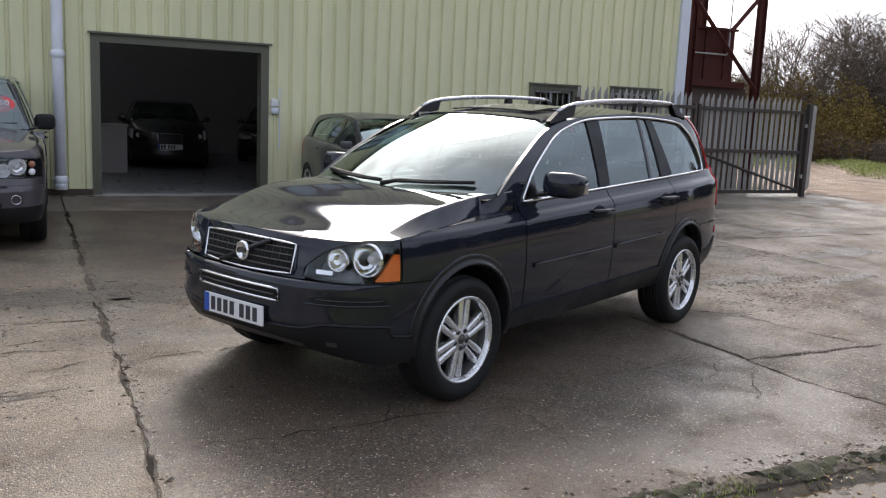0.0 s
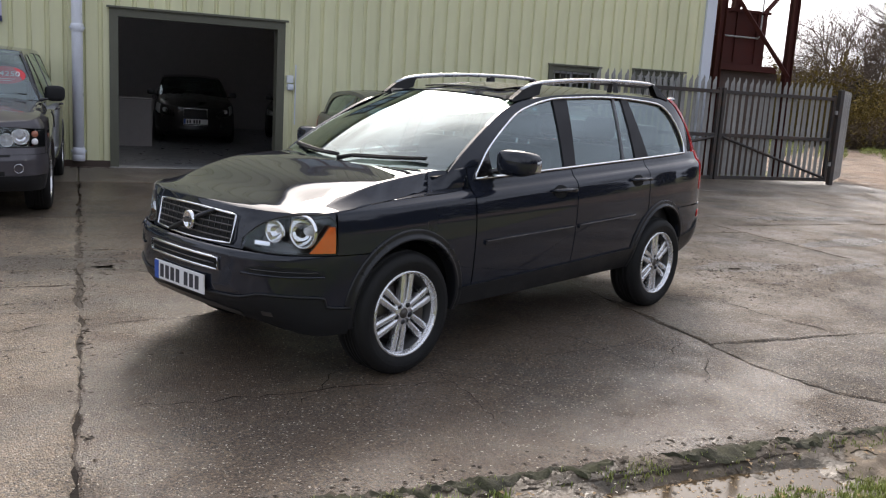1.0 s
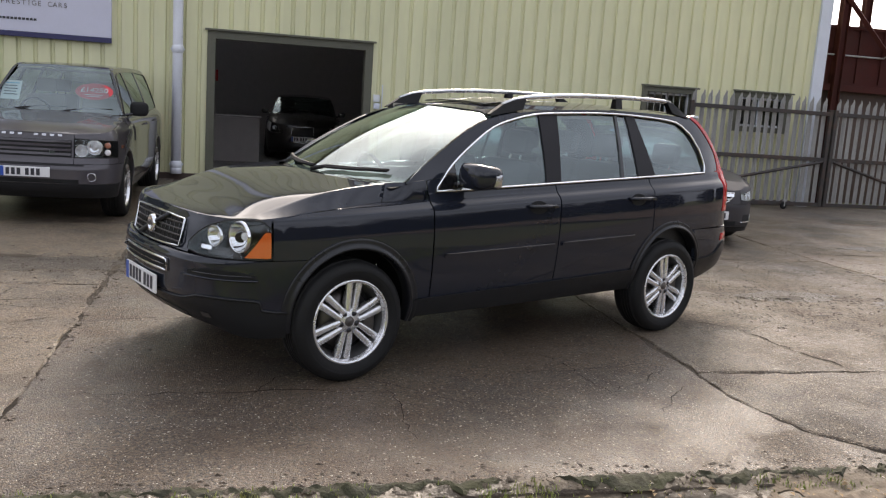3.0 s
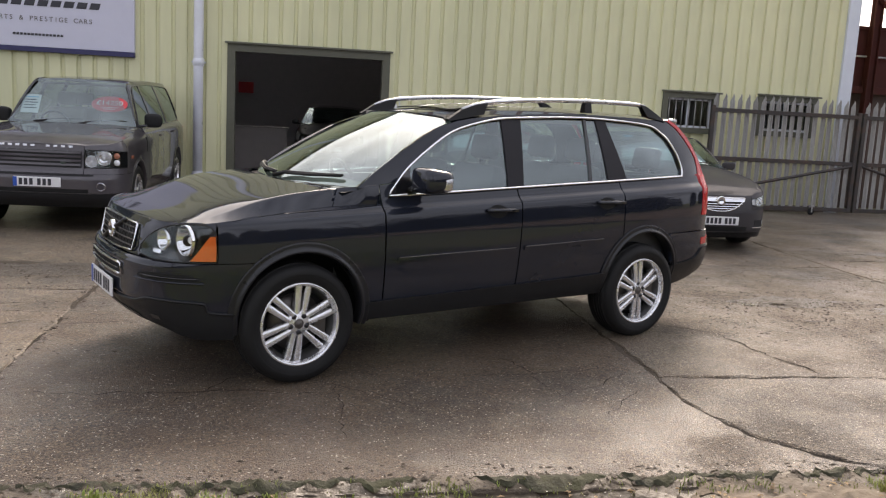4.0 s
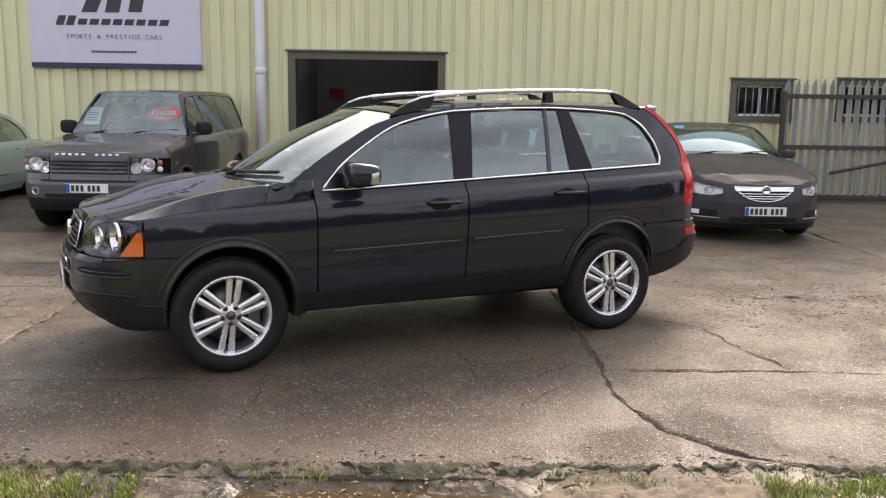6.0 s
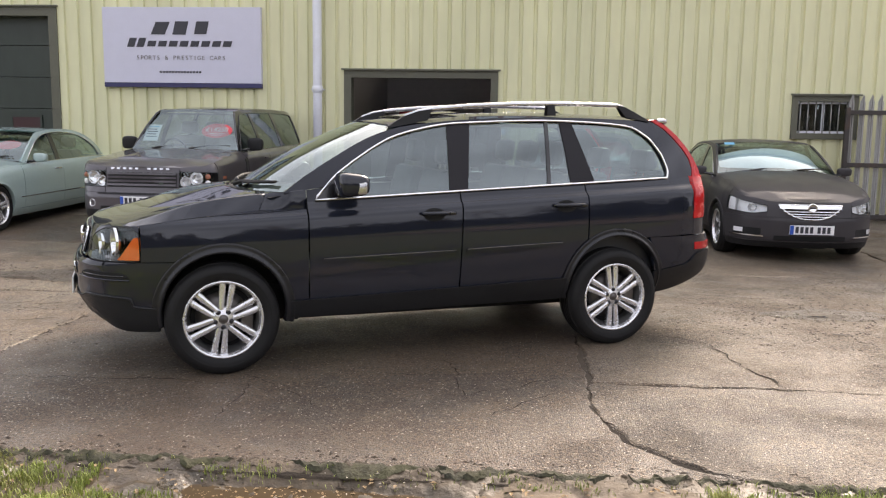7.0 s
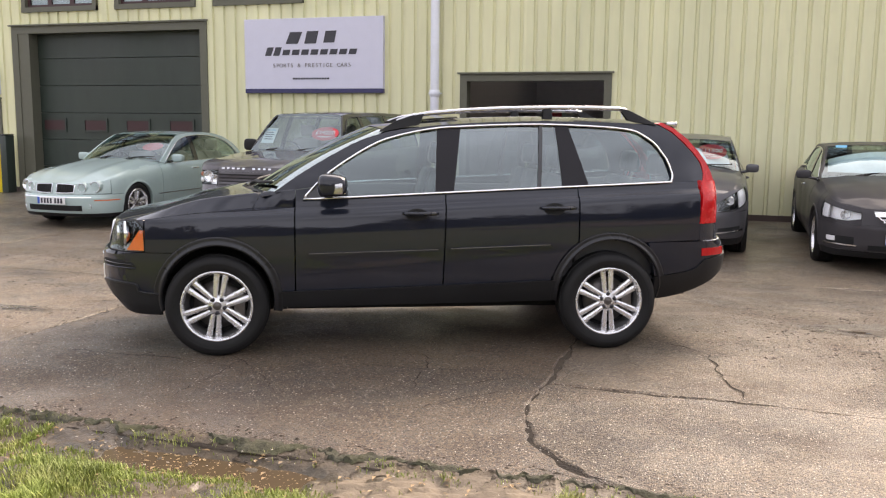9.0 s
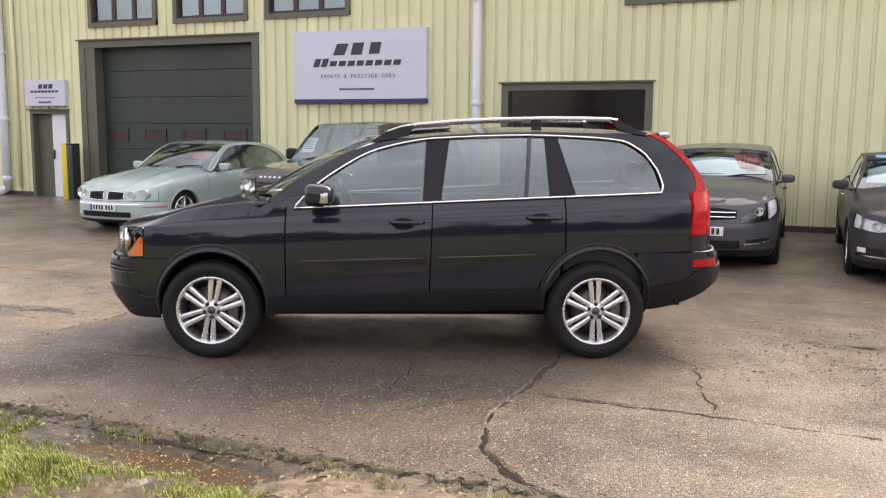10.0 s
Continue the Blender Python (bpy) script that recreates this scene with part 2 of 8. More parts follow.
M["slab_wet"] = concrete("soaked dark concrete", (0.0721, 0.0530, 0.0344), 0.4)
M["slab_mid"] = concrete("half-dry worn concrete", (0.2009, 0.1520, 0.1023), 0.55)
M["slab_pale"] = concrete("paler worn concrete", (0.1360, 0.1040, 0.0716), 0.62, film_most=0.35)
M["slab_far"] = concrete("weathered pale concrete", (0.1802, 0.1370, 0.0930), 0.6, film_most=0.6)
M["apron"] = concrete("smooth concrete apron", (0.212, 0.178, 0.142), 0.55)
M["moss"] = material("black mud and moss", (0.034, 0.033, 0.016), 0.85, scale=6, vary=0.6, bump=0.9, bump_scale=50, second=(0.046, 0.047, 0.016), second_scale=5, second_amount=0.6)
M["clay"] = material("drying pale clay", (0.14, 0.108, 0.074), 0.8, scale=2.0, vary=0.3, bump=0.7, bump_scale=40, second=(0.16, 0.13, 0.09), second_scale=3, second_amount=0.6)
M["dirt"] = material("dark wet joint dirt", (0.052, 0.039, 0.027), 0.6, scale=3, vary=0.4, bump=0.8, bump_scale=70, spec=0.25)
M["crack_dirt"] = material("black grit packed in a crack", (0.034, 0.028, 0.022), 0.95, scale=3, vary=0.4, bump=0.8, bump_scale=70, spec=0.12)
M["drive"] = concrete("brown stony track", (0.27, 0.195, 0.14), 0.9, film_most=0.12)
M["mud"] = material("wet brown mud", (0.072, 0.051, 0.029), 0.5, scale=1.4, vary=0.35, bump=0.9, bump_scale=30, second=(0.034, 0.028, 0.016), second_scale=4.5, second_amount=0.9, rough_vary=0.25)
M["field"] = material("rough grass field", (0.12, 0.13, 0.045), 0.9, scale=0.3, vary=0.4, bump=0.6, bump_scale=12, second=(0.16, 0.12, 0.06), second_scale=0.3, second_amount=0.7)
M["grass"] = material("short green grass", (0.235, 0.285, 0.065), 0.6, scale=1.5, vary=0.4, second=(0.30, 0.27, 0.11), second_scale=2.5, second_amount=0.8)
M["leaf_litter"] = material("fallen brown leaves", (0.30, 0.20, 0.10), 0.7, scale=4, vary=0.5, per_object=0.3)
M["bark"] = material("grey brown bark", (0.085, 0.068, 0.055), 0.85, vary=0.3)
M["twig"] = material("bare brown twigs", (0.135, 0.100, 0.075), 0.85, vary=0.3)
M["bush"] = material("dull winter leaves", (0.13, 0.095, 0.028), 0.9, scale=1.5, vary=0.5, spec=0.1)
M["scrub"] = material("dark evergreen scrub", (0.040, 0.034, 0.022), 0.95, scale=1, vary=0.5, spec=0.08)
w = bpy.data.materials.new("standing water")
w.use_nodes = True
wb = w.node_tree.nodes["Principled BSDF"]
wb.inputs["Base Color"].default_value = (0.078, 0.056, 0.034, 1)
wb.inputs["Roughness"].default_value, wb.inputs["IOR"].default_value = 0.06, 1.33
wb.inputs["Specular IOR Level"].default_value = 0.45
M["water"] = w

M["paint_graphite"] = material("graphite metallic paint", (0.0130, 0.0155, 0.0235), 0.55, metal=0.08, spec=0.0, coat=1.0, coat_rough=0.04, scale=2.0, vary=0.06, rough_vary=0.04)
M["paint_bronze"] = material("brownish grey metallic paint", (0.076, 0.070, 0.078), 0.4, metal=0.3, spec=0.1, coat=1.0, coat_rough=0.05, scale=2, vary=0.05)
M["paint_seafrost"] = material("pale green metallic paint", (0.36, 0.47, 0.45), 0.45, metal=0.15, coat=1.0, coat_rough=0.05, scale=2, vary=0.04)
M["paint_grey"] = material("dark warm grey metallic paint", (0.046, 0.043, 0.046), 0.55, metal=0.0, spec=0.1, coat=0.3, coat_rough=0.12, scale=2, vary=0.05)
M["paint_mid"] = material("mid grey metallic paint", (0.078, 0.078, 0.084), 0.42, metal=0.3, spec=0.2, coat=0.6, coat_rough=0.05, scale=2, vary=0.05)
M["paint_black"] = material("black paint", (0.008, 0.008, 0.009), 0.35, coat=1.0, vary=0.05)
M["plastic_black"] = material("textured black plastic", (0.014, 0.014, 0.015), 0.5, spec=0.25, vary=0.12, bump=0.15, bump_scale=400)
M["plastic_charcoal"] = material("charcoal bumper plastic", (0.012, 0.0125, 0.014), 0.42, spec=0.3, vary=0.1, bump=0.1, bump_scale=400)
M["flare"] = material("satin charcoal arch plastic", (0.014, 0.0145, 0.017), 0.34, spec=0.4, vary=0.1, bump=0.06, bump_scale=400)
M["pillar_film"] = material("satin black pillar film", (0.016, 0.015, 0.018), 0.4, spec=0.2, vary=0.05)
M["gloss_black"] = material("gloss black trim", (0.010, 0.010, 0.011), 0.18, coat=0.6, vary=0.05, rough_vary=0.03)
# the shade inside openings and under the cars is put into this near-black base
M["cavity"] = material("black of undersides and unlit openings", (0.006, 0.006, 0.006), 0.9, vary=0.1)
M["rubber"] = material("black tyre rubber", (0.0085, 0.0085, 0.0088), 0.66, spec=0.3, vary=0.2, scale=5, bump=0.2, bump_scale=200, second=(0.013, 0.012, 0.011), second_amount=0.4)
M["nut"] = material("dark steel wheel nut", (0.045, 0.045, 0.05), 0.35, metal=0.8, vary=0.1)
M["alloy"] = material("silver painted alloy", (0.76, 0.76, 0.77), 0.24, metal=0.75, coat=0.5, vary=0.05, scale=8)
M["chrome"] = material("bright chrome", (0.85, 0.85, 0.86), 0.08, metal=1.0, vary=0.03, rough_vary=0.03)
M["satin"] = material("satin silver trim", (0.55, 0.55, 0.56), 0.24, metal=0.95, vary=0.04)
# inner rim: the shade of the recess is darkened into the grey
M["rim_shade"] = material("wheel well grey with shade in it", (0.07, 0.07, 0.07), 0.5, metal=0.3, vary=0.2)
M["disc"] = material("brake disc steel", (0.13, 0.12, 0.115), 0.4, metal=0.8, vary=0.2)
M["lens_dull"] = material("dull orange lamp lens", (0.34, 0.12, 0.07), 0.2, coat=0.6, vary=0.1)
M["lens_amber"] = material("amber lamp lens", (0.80, 0.150, 0.026), 0.15, coat=1.0, vary=0.12, scale=20)
M["lens_red"] = material("red lamp lens", (0.46, 0.006, 0.008), 0.22, spec=0.3, coat=0.2, vary=0.3, scale=20)
M["lens_white"] = material("pale lamp lens", (0.82, 0.82, 0.84), 0.15, coat=1.0, vary=0.1, scale=20)
M["plate_white"] = material("white number plate", (0.78, 0.78, 0.78), 0.35, vary=0.02)
M["plate_blue"] = material("blue plate band", (0.02, 0.09, 0.42), 0.35)
M["seat"] = material("charcoal leather seat", (0.045, 0.046, 0.05), 0.5, vary=0.12)
M["seat_pale"] = material("sand leather seat", (0.30, 0.27, 0.23), 0.5, vary=0.1)
M["sticker_red"] = material("red price sticker", (0.62, 0.045, 0.055), 0.4)
M["paper"] = material("white printed paper", (0.70, 0.72, 0.72), 0.6)
M["sunshade"] = material("silver foil sunshade", (0.92, 0.92, 0.95), 0.5, metal=0.0, vary=0.08, scale=3)
M["sky_blue"] = material("pale blue tag", (0.12, 0.42, 0.62), 0.4)
M["glass_car"] = glass("lightly tinted car glass", (0.58, 0.70, 0.70), 0.16)
M["glass_dark"] = glass("dark tinted car glass", (0.42, 0.53, 0.53), 0.19)
M["glass_privacy"] = glass("dark privacy car glass", (0.22, 0.26, 0.26), 0.13)
M["glass_clear"] = glass("clear lamp glass", (0.94, 0.95, 0.95), 0.045)
M["glass_window"] = glass("window glass", (0.7, 0.74, 0.74))


# ---- mesh helpers ----
def finish(bm, name, mat, smooth=True):
    me = bpy.data.meshes.new(name)
    bm.to_mesh(me)
    bm.free()
    me.materials.append(mat)
    if smooth:
        me.shade_smooth()
    return me


def part(name, bm, mat, parent=None, label="", smooth=True, sharp=35.0):
    """One mesh object out of a bmesh, under a thing or a part."""
    if smooth:
        for e in bm.edges:
            if len(e.link_faces) == 2 and e.calc_face_angle(0) > radians(sharp):
                e.smooth = False
    ob = new(name, finish(bm, name, mat, smooth))
    if parent:
        ob.parent = parent
    if label:
        ob["label"] = label
    return ob


def thing(name, m, label, category, group="", kind=""):
    ob = new(name)
    ob.matrix_world = m
    ob.empty_display_size = 0.1
    return tagged(ob, label, category, group, kind)


def box(bm, x0, x1, y0, y1, z0, z1, bevel=0.0):
    v = [bm.verts.new((x, y, z)) for z in (z0, z1) for y in (y0, y1) for x in (x0, x1)]
    fs = [bm.faces.new([v[i] for i in q]) for q in ((0, 2, 3, 1), (4, 5, 7, 6), (0, 1, 5, 4), (2, 6, 7, 3), (0, 4, 6, 2), (1, 3, 7, 5))]
    if bevel:
        es = list({e for f in fs for e in f.edges})
        bmesh.ops.bevel(bm, geom=es, offset=bevel, segments=2, profile=0.5, affect="EDGES")
    return bm


def boxes(*rows, bevel=0.0):
    bm = bmesh.new()
    for r in rows:
        box(bm, *r, bevel=bevel)
    return bm


def tube(path, radius, sides=8, flat=1.0, closed=False, caps=True):
    """A round bar along a path; radius may be a list."""
    bm = bmesh.new()
    path = [Vector(p) for p in path]
    n = len(path)
    rad = radius if isinstance(radius, (list, tuple)) else [radius] * n
    rings = []
    for i, p in enumerate(path):
        a, b = path[max(i - 1, 0)], path[min(i + 1, n - 1)]
        if closed:
            a, b = path[i - 1], path[(i + 1) % n]
        d = (b - a).normalized()
        side = d.cross(Vector((0, 0, 1)))
        side = side.normalized() if side.length > 1e-3 else Vector((1, 0, 0))
        up = side.cross(d).normalized()
        rings.append([bm.verts.new(p + rad[i] * (math.cos(2 * math.pi * k / sides) * side + flat * math.sin(2 * math.pi * k / sides) * up)) for k in range(sides)])
    for i in range(n if closed else n - 1):
        a, b = rings[i], rings[(i + 1) % n]
        for k in range(sides):
            bm.faces.new((a[k], a[(k + 1) % sides], b[(k + 1) % sides], b[k]))
    if caps and not closed:
        bm.faces.new(rings[0][::-1])
        bm.faces.new(rings[-1])
    return bm


def lathe(profile, steps=40, axis="y", closed=False):
    """A profile of (radius, place along the axis) turned about it."""
    bm = bmesh.new()
    rings = []
    for r, h in profile:
        ring = []
        for k in range(steps):
            a = 2 * math.pi * k / steps
            c, s = r * math.cos(a), r * math.sin(a)
            ring.append(bm.verts.new((c, h, s) if axis == "y" else (c, s, h) if axis == "z" else (h, c, s)))
        rings.append(ring)
    for a, b in zip(rings, rings[1:] + ([rings[0]] if closed else [])):
        for k in range(steps):
            bm.faces.new((a[k], a[(k + 1) % steps], b[(k + 1) % steps], b[k]))
    return bm


def sheet(points, thick=0.0, inward=None):
    """A grid of points (rows of rows) as a surface; thick folds its rim inward."""
    bm = bmesh.new()
    v = [[bm.verts.new(p) for p in row] for row in points]
    for a, b in zip(v, v[1:]):
        for i in range(len(a) - 1):
            q = [a[i], a[i + 1], b[i + 1], b[i]]
            if len({tuple(round(c, 6) for c in k.co) for k in q}) > 2:
                bm.faces.new(q)
    bmesh.ops.remove_doubles(bm, verts=bm.verts, dist=1e-5)
    if thick and inward is not None:
        rim = [e for e in bm.edges if e.is_boundary]
        made = bmesh.ops.extrude_edge_only(bm, edges=rim)["geom"]
        for k in made:
            if isinstance(k, bmesh.types.BMVert):
                k.co += inward(k.co) * thick
    return bm


def smooth_line(pts, n=8):
    """A Catmull-Rom line through the points."""
    pts = [Vector(p) for p in pts]
    ext = [2 * pts[0] - pts[1]] + pts + [2 * pts[-1] - pts[-2]]
    out = []
    for i in range(1, len(ext) - 2):
        a, b, c, d = ext[i - 1:i + 3]
        for k in range(n):
            t = k / n
            out.append(0.5 * ((2 * b) + (c - a) * t + (2 * a - 5 * b + 4 * c - d) * t * t + (3 * b - a - 3 * c + d) * t ** 3))
    return out + [pts[-1]]


def lettering(text, size, width=None, depth=0.003):
    """Built-in font letters as a mesh, centred, in the x-z plane, facing -y."""
    cu = bpy.data.curves.new("lettering", "FONT")
    cu.body, cu.size, cu.extrude, cu.align_x, cu.align_y = text, size, depth, "CENTER", "CENTER"
    ob = new("lettering", cu)
    bpy.context.view_layer.update()
    me = bpy.data.meshes.new_from_object(ob)
    bpy.data.objects.remove(ob)
    bm = bmesh.new()
    bm.from_mesh(me)
    bpy.data.meshes.remove(me)
    xs = [v.co.x for v in bm.verts]
    k = width / (max(xs) - min(xs)) if width else 1
    bmesh.ops.transform(bm, matrix=pose(0, 0, 0, 90) @ Matrix.Diagonal((k, 1, 1, 1)), verts=bm.verts)
    return bm


# ---- ground ----
def rise(y):
    """The yard climbs gently to the building."""
    t = min(max((y + 5.0) / 5.0, 0), 1)
    return 0.10 * t * t * (3 - 2 * t)


def ground_sheet():
    bm = bmesh.new()
    xs = [-900, -120, -40, -20, -12, -6, 0, 6, 12, 18, 26, 40, 80, 160, 900]
    ys = [-900, -120, -60, -30, -20, -16, -13.6, -11.9, -8, -5, -2.5, 0, 4, 10, 20, 40, 90, 200, 900]
    sheet_v = []
    for y in ys:
        row = []
        for x in xs:
            z = -0.07 + rise(y)
            if y > 25 or x > 40 or x < -40 or y < -30:
                z += 0.25
            row.append(bm.verts.new((x, y, z)))
        sheet_v.append(row)
    for a, b in zip(sheet_v, sheet_v[1:]):
        for i in range(len(a) - 1):
            bm.faces.new((a[i], a[i + 1], b[i + 1], b[i]))
    return bm


ground = tagged(part("ground", ground_sheet(), M["field"]), "rough winter grass and earth reaching to the trees", "ground", kind="structure")
bed = tagged(part("yard_bed", boxes((-22, 15.4, -11.75, 0.0, -0.068, -0.012)), M["dirt"]), "dark wet dirt in the joints of the yard", "ground", kind="structure")


def wander(a, b, n, amount, seed):
    """An uneven line from a to b, as a worn slab edge runs."""
    rnd = random.Random(seed)
    a, b = Vector(a), Vector(b)
    side = Vector((-(b - a).y, (b - a).x)).normalized()
    out, drift = [], 0.0
    for i in range(n + 1):
        t = i / n
        drift = 0.7 * drift + rnd.uniform(-1, 1) * amount
        out.append(a.lerp(b, t) + side * (drift if 0 < i < n else 0))
    return out


def slab_mesh(corners, gap, seed, rough=0.009, mid=None):
    """One cast slab: uneven worn rim, rounded arris, real thickness."""
    mid = Vector(mid) if mid else sum((Vector(c) for c in corners), Vector((0, 0))) / len(corners)
    c = []
    for k, p in enumerate(corners):
        p = Vector(p)
        a, b = Vector(corners[k - 1]), Vector(corners[(k + 1) % len(corners)])
        n1 = Vector((-(p - a).y, (p - a).x)).normalized()
        n2 = Vector((-(b - p).y, (b - p).x)).normalized()
        c.append(p + (n1 + n2) * (gap / 2) / max(0.6, 1 + n1.dot(n2)))
    rim = []
    for k in range(len(c)):
        a, b = c[k], c[(k + 1) % len(c)]
        n = max(4, int((b - a).length / 0.07))
        rim += wander(a, b, n, rough, seed * 7 + k)[:-1]
    bm = bmesh.new()
    top, low, foot = [], [], []
    rnd = random.Random(seed)
    for p in rim:
        d = (mid - p).normalized()
        q = p + d * rnd.uniform(0.006, 0.022)
        top.append(bm.verts.new((q.x, q.y, rise(q.y))))
        low.append(bm.verts.new((p.x, p.y, rise(p.y) - 0.010)))
        foot.append(bm.verts.new((p.x, p.y, rise(p.y) - 0.06)))
    inner = [bm.verts.new((v.co.x + (mid.x - v.co.x) * 0.25, v.co.y + (mid.y - v.co.y) * 0.25, 0)) for v in top]
    for v in inner:
        v.co.z = rise(v.co.y)
    n = len(rim)
    for i in range(n):
        j = (i + 1) % n
        bm.faces.new((foot[i], foot[j], low[j], low[i]))
        bm.faces.new((low[i], low[j], top[j], top[i]))
        bm.faces.new((top[i], top[j], inner[j], inner[i]))
    bm.faces.new(inner)
    return bm


def rect(x0, x1, y0, y1):
    return [(x0, y0), (x1, y0), (x1, y1), (x0, y1)]


SLAB_X = [-21.0, -16.9, -12.8, -8.7, -4.6, -0.47, 3.60, 7.72, 11.8, 15.4]
SLAB_Y = {7.72: [-11.7, -9.4, -5.2, -1.75], -4.6: [-11.6, -7.75, -4.5, -1.75]}
yard = new("yard")
tagged(yard, "worn damp concrete yard cast in large slabs", "ground", kind="structure")
SLABS = [(rect(-0.47, 3.60, -6.35, -1.75), "slab"), ([(-0.47, -11.64), (4.43, -11.72), (4.06, -11.52), (3.74, -11.18), (3.60, -10.7), (3.60, -6.35), (-0.47, -6.35)], "slab"),
         ([(4.43, -11.72), (7.72, -11.7), (7.72, -10.14), (3.60, -10.10), (3.60, -10.7), (3.74, -11.18), (4.06, -11.52)], "slab_pale"), (rect(3.60, 7.72, -10.12, -5.75), "slab_pale"), (rect(3.60, 7.72, -5.75, -1.75), "slab_far")]
for x0, x1 in zip(SLAB_X, SLAB_X[1:]):
    if x0 in (-0.47, 3.60):
        continue
    ys = SLAB_Y.get(x0, [-11.7, -7.2, -1.75])
    SLABS += [(rect(x0, x1, y0, y1), "slab_far" if x0 > 3 else "slab_mid" if y0 < -7 else "slab") for y0, y1 in zip(ys, ys[1:])]
for k, (corners, mt) in enumerate(SLABS):
    part("slab", slab_mesh(corners, 0.022, 2 + k, rough=0.019, mid=(2.0, -11.0) if len(corners) == 7 and mt == "slab" else None), M[mt], yard, smooth=False)
seed = 60
for x0, x1 in zip(SLAB_X, SLAB_X[1:]):
    seed += 1
    part("apron_slab", slab_mesh(rect(x0, x1, -1.75, 0.02), 0.012, seed, 0.004), M["apron"], yard, "paler smooth concrete apron along the wall", smooth=False)


def crack(a, b, width, seed, n=None, amount=0.032):
    """An open crack: a ragged sunken ribbon of dirt."""
    n = n or max(8, int((Vector(b) - Vector(a)).length / 0.06))
    line = wander(a, b, n, amount, seed)
    rnd = random.Random(seed)
    bm = bmesh.new()
    rows = []
    for i, p in enumerate(line):
        q = line[min(i + 1, n)] - line[max(i - 1, 0)]
        side = Vector((-q.y, q.x)).normalized()
        wd = width * 0.5 * rnd.uniform(0.15, 1.4) * min(1, 4 * i / n + 0.15, 4 * (n - i) / n + 0.15)
        rows.append([(p + side * wd * k).to_3d() + Vector((0, 0, rise(p.y) + 0.004)) for k in (-0.5, 0.5)])
    v = [[bm.verts.new(c) for c in r] for r in rows]
    for c, d in zip(v, v[1:]):
        bm.faces.new((c[0], c[1], d[1], d[0]))
    return bm


for k, (a, b, wd) in enumerate([
        ((-0.46, -10.42), (1.50, -10.45), 0.016), ((1.50, -10.12), (1.46, -11.2), 0.008), ((-3.4, -9.9), (-0.5, -9.28), 0.03), ((-0.45, -8.95), (0.9, -8.7), 0.02),
        ((4.20, -8.71), (4.58, -8.99), 0.03), ((4.58, -8.99), (4.66, -9.6), 0.028), ((4.66, -9.6), (4.82, -10.08), 0.032), ((2.65, -9.55), (2.82, -10.6), 0.012), ((2.8, -10.5), (3.55, -10.0), 0.012),
        ((2.2, -10.15), (3.5, -9.95), 0.009), ((-0.5, -7.6), (-4.4, -8.3), 0.02), ((-2.4, -7.0), (-0.7, -6.7), 0.014), ((5.2, -7.0), (7.6, -5.2), 0.018), ((4.1, -7.4), (6.4, -6.9), 0.012),
        ((7.8, -6.9), (11.6, -6.4), 0.02), ((8.5, -3.9), (11.0, -4.6), 0.016), ((6.0, -4.9), (8.8, -3.4), 0.014), ((0.2, -4.2), (3.0, -3.6), 0.014), ((-0.4, -7.35), (1.2, -7.1), 0.014),
        ((11.8, -5.0), (15.0, -7.5), 0.02), ((7.9, -4.6), (9.6, -3.5), 0.014), ((9.6, -3.5), (10.4, -2.1), 0.012), ((8.0, -8.2), (9.8, -7.4), 0.018), ((9.8, -7.4), (10.2, -5.9), 0.014), ((9.8, -7.4), (11.7, -7.9), 0.016),
        ((6.2, -3.3), (7.6, -2.2), 0.014), ((12.0, -6.3), (13.9, -5.2), 0.018), ((10.2, -5.9), (11.7, -5.4), 0.012), ((6.9, -8.9), (7.6, -7.6), 0.014), ((5.6, -9.2), (6.9, -8.9), 0.012), ((-4.5, -9.0), (-2.2, -8.4), 0.02), ((-2.2, -8.4), (-0.5, -8.6), 0.018),
        ((-3.9, -10.6), (-1.8, -10.2), 0.016), ((0.3, -10.9), (1.1, -9.9), 0.01), ((1.1, -9.9), (2.1, -10.9), 0.009), ((2.9, -10.9), (3.5, -10.3), 0.012), ((0.9, -8.7), (1.3, -7.4), 0.012), ((-0.4, -5.6), (1.9, -5.1), 0.014), ((4.0, -4.9), (5.6, -4.2), 0.014), ((12.2, -2.4), (15.3, -3.2), 0.02)]):
    part("crack", crack(a, b, wd, 50 + k), M["crack_dirt"], yard, "dirt-filled crack", smooth=False)
for k, (a, b, wd) in enumerate([((-1.38, -8.42), (-1.12, -8.15), 0.03), ((-1.12, -8.15), (-1.14, -7.90), 0.022), ((-1.10, -8.36), (-0.80, -8.25), 0.035), ((-0.98, -9.01), (-0.63, -8.83), 0.03), ((-1.6, -8.75), (-1.2, -8.62), 0.025)]):
    part("crack", crack(a, b, wd, 140 + k), M["crack_dirt"], yard, "dirt-filled crack", smooth=False)


def blotch(cx, cy, rx, ry, seed, lift=0.004, spin=0.0):
    """A ragged flat patch lying on the yard."""
    rnd = random.Random(seed)
    bm = bmesh.new()
    rim, n = [], 72
    for i in range(n):
        a = 2 * math.pi * i / n
        r = 0.75 + 0.35 * noise.noise((math.cos(a) * 1.6 + seed, math.sin(a) * 1.6, seed * 0.37)) + 0.2 * noise.noise((math.cos(a) * 6 + seed, math.sin(a) * 6, 1.3)) + rnd.uniform(-0.07, 0.07)
        dx, dy = rx * r * math.cos(a), ry * r * math.sin(a)
        x, y = cx + dx * math.cos(spin) - dy * math.sin(spin), cy + dx * math.sin(spin) + dy * math.cos(spin)
        rim.append(bm.verts.new((x, y, rise(y) + lift)))
    bm.faces.new(rim)
    return bm


